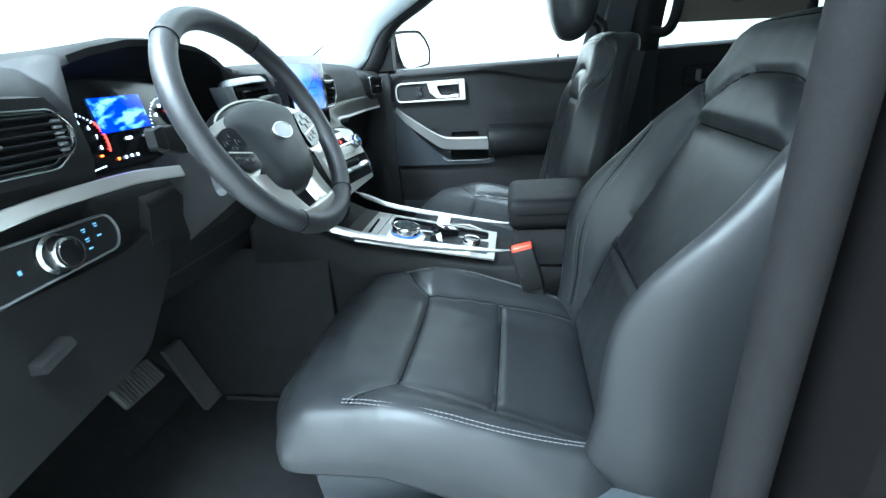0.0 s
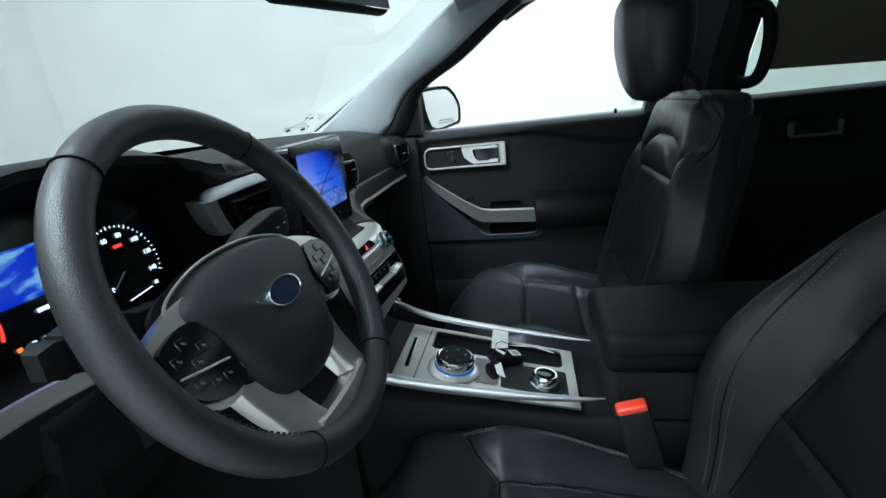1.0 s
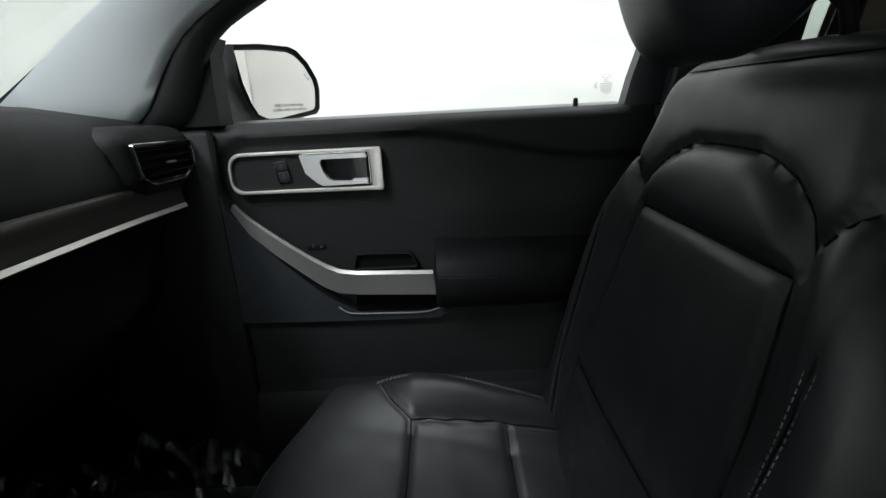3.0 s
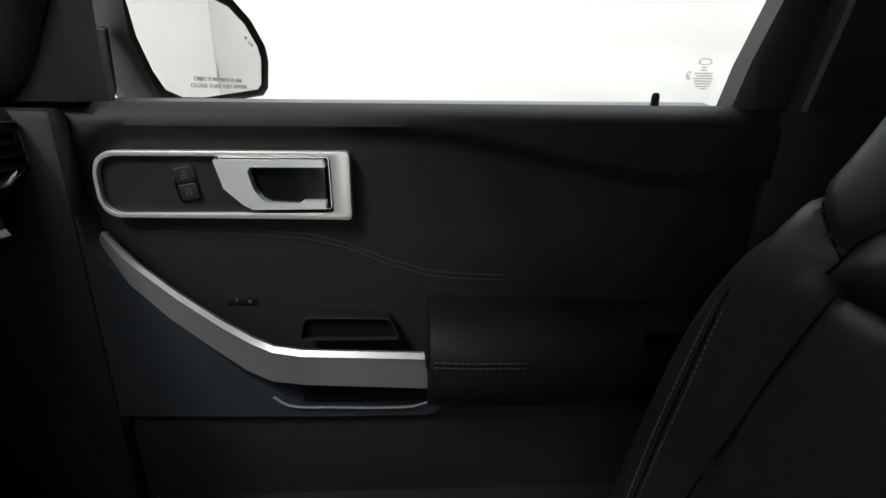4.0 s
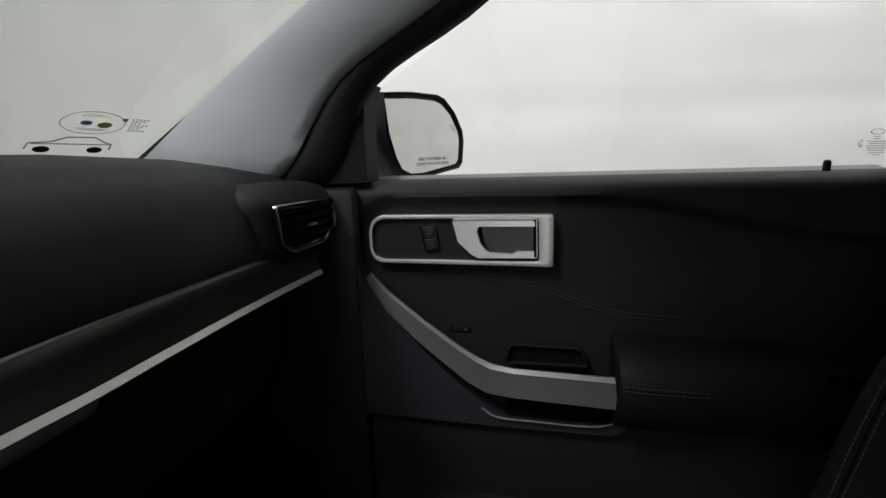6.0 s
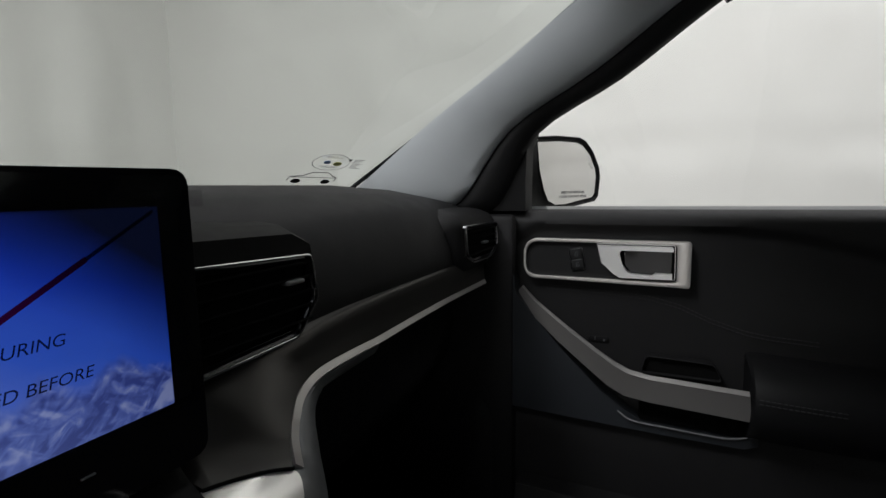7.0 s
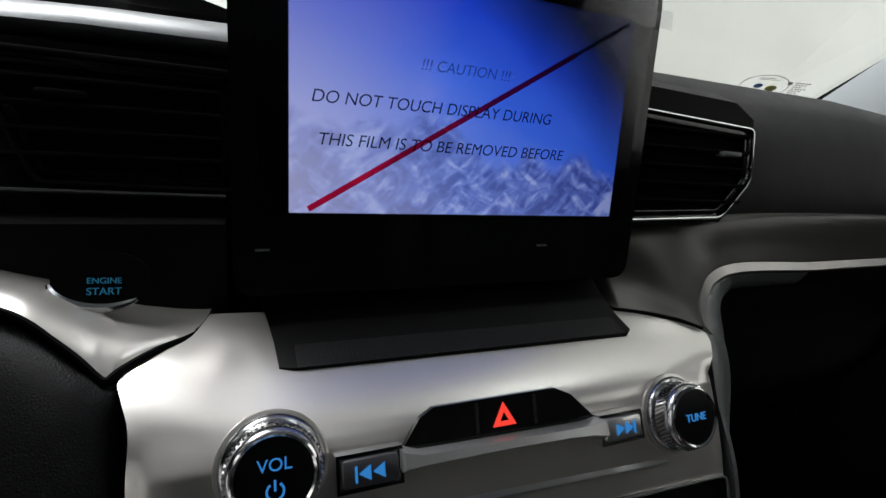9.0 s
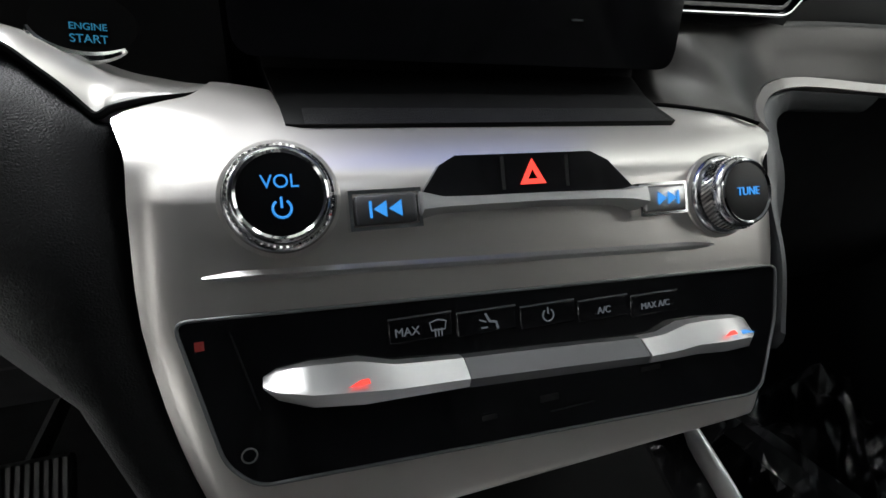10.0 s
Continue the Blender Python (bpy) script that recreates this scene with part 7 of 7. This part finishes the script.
    for s in (-1, 1):
        part("side_shield", loft([[Vector((cx + s * (0.262 + o), y + dy, z)) for y, z in ((-0.12, 0.60 + 0.5 * o), (-0.22, 0.645), (-0.44, 0.700), (-0.58, 0.720), (-0.60, 0.64), (-0.50, 0.53 - o), (-0.20, 0.525 - o))] for o in (-0.02, 0.0, 0.010)]), BLUEGREY, chair, "black plastic side shield")
        part("rail", box(cx + s * 0.19, -0.28 + dy, 0.478, 0.045, 0.58, 0.045, 0.006), GREYTRIM, chair)

    # backrest, built upright and then reclined about its foot
    py, pz = pivot
    M = Matrix.Translation((cx, py, pz)) @ Matrix.Rotation(radians(recline), 4, "X")
    bseams = [[(-0.136, 0.382), (0.136, 0.382)], [(-0.17, 0.13), (0.17, 0.13)], [(0.136, 0.382), (0.150, 0.30), (0.168, 0.13), (0.172, -0.05)], [(-0.136, 0.382), (-0.150, 0.30), (-0.168, 0.13), (-0.172, -0.05)],
              [(-0.150, 0.392), (-0.135, 0.425), (-0.10, 0.452), (-0.05, 0.468), (0.05, 0.468), (0.10, 0.452), (0.135, 0.425), (0.150, 0.392)],
              [(-0.146, 0.405), (-0.170, 0.432), (-0.192, 0.452)], [(0.146, 0.405), (0.170, 0.432), (0.192, 0.452)]]
    outer = [[(s * 0.140, 0.555), (s * 0.175, 0.52), (s * 0.196, 0.44), (s * 0.206, 0.30), (s * 0.200, 0.10), (s * 0.185, -0.03)] for s in (-1, 1)] + [[(-0.140, 0.545), (0.140, 0.545)]]
    bm = rbox(0.53, 0.155, 0.655, 0.060, 0.0078)
    for v in bm.verts:
        x, y, z = v.co
        h = z + 0.2425
        taper = 1 - narrow * smooth01((h - 0.26) / 0.31) - 0.04 * smooth01((0.05 - h) / 0.15)
        x *= taper
        y = y - 0.075
        face = smooth01((y + 0.075) / 0.06)
        y = y * thick / 0.165 if y < 0 else y
        side = abs(x) / max(0.01, 0.265 * taper)
        bol = (wing + deep * math.exp(-((h - 0.17) / 0.15) ** 2)) * smooth01((side - 0.60) / 0.26) * smooth01((0.50 - h) / 0.15) - 0.030 * smooth01((side - 0.88) / 0.12)
        lum = 0.012 * math.exp(-((h - 0.14) / 0.12) ** 2) * (1 - side ** 2)
        arch = 0.47 - 0.085 * (min(abs(x), 0.2) / 0.15) ** 2.6
        yoke = 0.008 * smooth01((h - 0.384) / 0.02) * smooth01((arch - h) / 0.02)
        d = min(gap(x, h, s) for s in bseams)
        do = min(gap(x, h, s) for s in outer)
        soft = -0.008 * groove(d, 0.005) - 0.004 * math.exp(-d / 0.022) - 0.004 * groove(do, 0.0045)
        wr = 0.0015 * noise.noise((x * 9, h * 8, cx + 3)) + 0.0008 * noise.noise((x * 30, h * 26, cx))
        top = -0.02 * smooth01((h - 0.5) / 0.1) * (abs(x) / 0.2) ** 2 + 0.03 * smooth01((h - 0.48) / 0.08) * smooth01((-0.06 - y) / 0.06)
        v.co = M @ Vector((x, y + face * (bol + lum + yoke + soft + wr), h + top))
    skin_b = BVHTree.FromBMesh(bm)
    inward = M.to_3x3() @ Vector((0, -1, 0))

    def laid_b(x, h, lift=0.0004):
        hit = skin_b.ray_cast(M @ Vector((x, 0.4, h)), inward)[0]
        return hit - inward * lift if hit else None

    def trace_b(line, off=0.0):
        pts = spline([(x, h, 0) for x, h in line], 8)
        out = []
        for i, p in enumerate(pts):
            d = (pts[min(i + 1, len(pts) - 1)] - pts[max(i - 1, 0)]).normalized()
            out.append(laid_b(p.x - d.y * off, p.y + d.x * off))
        out = [p for p in out if p]
        for _ in range(3):
            out = [out[i] if i in (0, len(out) - 1) else (out[i - 1] + out[i] * 2 + out[i + 1]) / 4 for i in range(len(out))]
        return out

    for line in bseams + outer:
        way = trace_b(line)
        if len(way) > 3:
            part("seam", tube(way, 0.0011, 5), DARK, chair)
    for line in outer[:2]:
        for off in (0.005, -0.005):
            way = trace_b(line, off)
            if len(way) > 3:
                part("stitching", stitches(way, 0.004, 0.0025, 0.0005), THREAD, chair)
    back = part("backrest", bm, LEATHER, chair, "black leather backrest with sewn panels and deep bolsters", sharp=80)

    part("back_shell", loft([[M @ Vector((x * w, y, h)) for x, y in ((-0.25, -0.73 * thick), (-0.22, -thick), (0.22, -thick), (0.25, -0.73 * thick))] for h, w in ((-0.05, 1.0), (0.25, 1.0), (0.42, 0.88), (0.53, 0.74))]), HARD, chair, "black plastic seat back shell")

    # headrest, carried forward of the backrest on two posts
    for s in (-1, 1):
        part("headrest_post", tube([M @ Vector((s * 0.062, -0.055, 0.52)), M @ Vector((s * 0.062, -0.02, 0.585)), M @ Vector((s * 0.062, 0.06, 0.625))], 0.0065, 10), MATT, chair, "black headrest post")
        part("post_guide", lathe([(0.016, 0.0), (0.015, 0.008), (0.008, 0.010)], M @ Matrix.Translation((s * 0.062, -0.048, 0.556)), 16), HARD, chair)
    bm = rbox(0.222, 0.136, 0.228, 0.062, 0.011)
    for v in bm.verts:
        x, y, z = v.co
        t = (z + 0.1125) / 0.225
        x *= 0.80 + 0.24 * math.sin(min(1, t * 1.1) * 1.9)
        y = y * (0.72 + 0.28 * smooth01(t / 0.5)) + 0.035 * smooth01(t) - 0.022 * (x / 0.12) ** 2
        y -= 0.005 * groove(abs(abs(x) - 0.092), 0.006)
        v.co = M @ Vector((x, y + head, z + 0.646))
    part("headrest", bm, LEATHER, chair, "black leather headrest", sharp=80)
    return chair


seat(-0.372, 0.0, 25.0, (-0.545, 0.765), "black leather driver's seat with grey stitching", 0.030, 0.066)
seat(0.402, -0.036, 13.5, (-0.494, 0.735), "black leather passenger seat with grey stitching", 0.020, 0.0, 0.34, 0.118, 0.064)


def buckle(x, y, z, lean):
    b = thing("seat_belt_buckle", "black seat belt buckle with a red release button", "seat belt buckle", (x, y, z - 0.12))
    m = Matrix.Translation((x, y, z)) @ Matrix.Rotation(radians(lean), 4, "X")
    part("housing", box(0, 0, -0.052, 0.026, 0.048, 0.100, 0.006, 3, m), HARD, b)
    part("release_button", box(-0.001, 0.0, -0.006, 0.022, 0.043, 0.020, 0.004, 3, m), RED, b, "red release button")
    part("stalk", box(0, -0.005, -0.13, 0.012, 0.03, 0.08, 0.003, 2, m), RUBBER, b)
    return b


buckle(-0.160, -0.420, 0.868, -14)
buckle(0.128, -0.475, 0.858, -14)
anchor = thing("seat_belt_anchor", "bare steel belt anchor beside the driver's cushion", "belt anchor", (-0.152, -0.52, 0.70))
part("plate", join(box(-0.152, -0.515, 0.712, 0.008, 0.05, 0.012, 0.003), tube([(-0.156, -0.497, 0.714), (-0.156, -0.545, 0.709)], 0.004, 8)), CHROME, anchor)

# ---- footwells ----
brake = thing("brake_pedal", "worn brake pedal with a rubber pad", "pedal", (-0.39, 0.36, 0.64))
bp = Matrix.Translation((-0.387, 0.365, 0.672)) @ Matrix.Rotation(radians(-35), 4, "X")
part("pad", join(box(0, 0, 0, 0.108, 0.014, 0.056, 0.007, 3, bp)), METALPEDAL, brake, "worn rubber pad")
for k in range(12):
    part("rib", box(-0.0473 + 0.0086 * k, -0.0085, 0, 0.0056, 0.005, 0.050, 0.001, 1, bp), METALPEDAL, brake)
part("arm", tube([bp @ Vector((0.0, 0.012, 0.0)), bp @ Vector((0.01, 0.10, 0.10)), Vector((-0.37, 0.58, 0.90))], 0.011, 8), HARD, brake)
gas = thing("accelerator_pedal", "long black plastic accelerator pedal", "pedal", (-0.20, 0.38, 0.47))
part("pad", loft([[Vector((x + dx, y + dy, z)) for dx, dy in ((-0.030, 0), (0.028, 0), (0.028, 0.014), (-0.030, 0.014))] for x, y, z in ((-0.206, 0.425, 0.645), (-0.203, 0.395, 0.56), (-0.200, 0.362, 0.472))]), METALPEDAL, gas, "ribbed black pad")
mat_ = thing("floor_mat", "black carpet mat in the driver's footwell", "floor mat", (-0.40, 0.2, 0.46))
bm = rbox(0.50, 0.62, 0.014, 0.006, 0.03)
for v in bm.verts:
    x, y, z = v.co
    v.co = Vector((x - 0.42, y + 0.15, z + 0.464 + 0.22 * max(0.0, y - 0.20) ** 1.3 + 0.004 * noise.noise((x * 6, y * 6, 0))))
part("carpet", bm, CARPET, mat_)
part("binding", tube([(-0.66, -0.14, 0.468), (-0.18, -0.14, 0.468), (-0.18, 0.34, 0.47)], 0.006, 6), RUBBER, mat_)
rest = thing("footwell_trim", "black plastic trim at the side of the footwell", "footwell trim", (0.73, 0.2, 0.5))
part("kick_panel", box(0.745, 0.36, 0.82, 0.03, 0.62, 0.80, 0.01), HARD, rest)
part("sill_plate", loft([[Vector((x, y, z)) for x, z in ((0.70, 0.455), (0.705, 0.50), (0.76, 0.51), (0.79, 0.46))] for y in (0.35, 0.05, -0.62)]), GREYTRIM, rest)
rest2 = thing("footwell_trim", "black plastic trim at the side of the footwell", "footwell trim", (-0.75, 0.4, 0.5))
part("kick_panel", box(-0.745, 0.47, 0.82, 0.03, 0.42, 0.80, 0.01), HARD, rest2)
for s in (-1, 1):
    tun = thing("tunnel_trim", "black carpet side of the transmission tunnel", "tunnel trim", (s * 0.14, 0.3, 0.5))
    part("side", loft([[Vector((s * x, y, z)) for x, z in ((0.12, 0.46), (0.165, 0.46), (0.145, 0.80), (0.12, 0.86))] for y in (0.72, 0.30, 0.02)]), CARPET, tun)

# crumpled clear sheet lying in the passenger footwell
wrap = thing("plastic_sheet", "crumpled clear plastic sheet in the passenger footwell", "plastic sheet", (0.45, 0.25, 0.5))
bm = bmesh.new()
nu, nv = 40, 50
rows = []
for j in range(nv + 1):
    row = []
    for i in range(nu + 1):
        u, v = i / nu, j / nv
        x, y = 0.22 + 0.46 * u, -0.02 + 0.60 * v
        z = 0.475 + 0.70 * max(0.0, y - 0.30) ** 1.2 + 0.13 * max(0.0, 0.5 - u) * 0.8
        f = abs(noise.noise((x * 11, y * 9, 2.0))) + 0.6 * abs(noise.noise((x * 26, y * 22, 5.0)))
        z += 0.09 * f + 0.05 * noise.noise((x * 5, y * 5, 9.0)) + 0.20 * math.exp(-((x - 0.60) / 0.13) ** 2 - ((y - 0.20) / 0.18) ** 2)
        row.append(bm.verts.new((x + 0.02 * noise.noise((x * 14, y * 14, 7)), y, z)))
    rows.append(row)
for a, b in zip(rows, rows[1:]):
    for i in range(nu):
        bm.faces.new((a[i], a[i + 1], b[i + 1], b[i]))
sheet_ob = part("film", bm, WRAP, wrap, smooth=False)
sheet_ob.visible_shadow = False
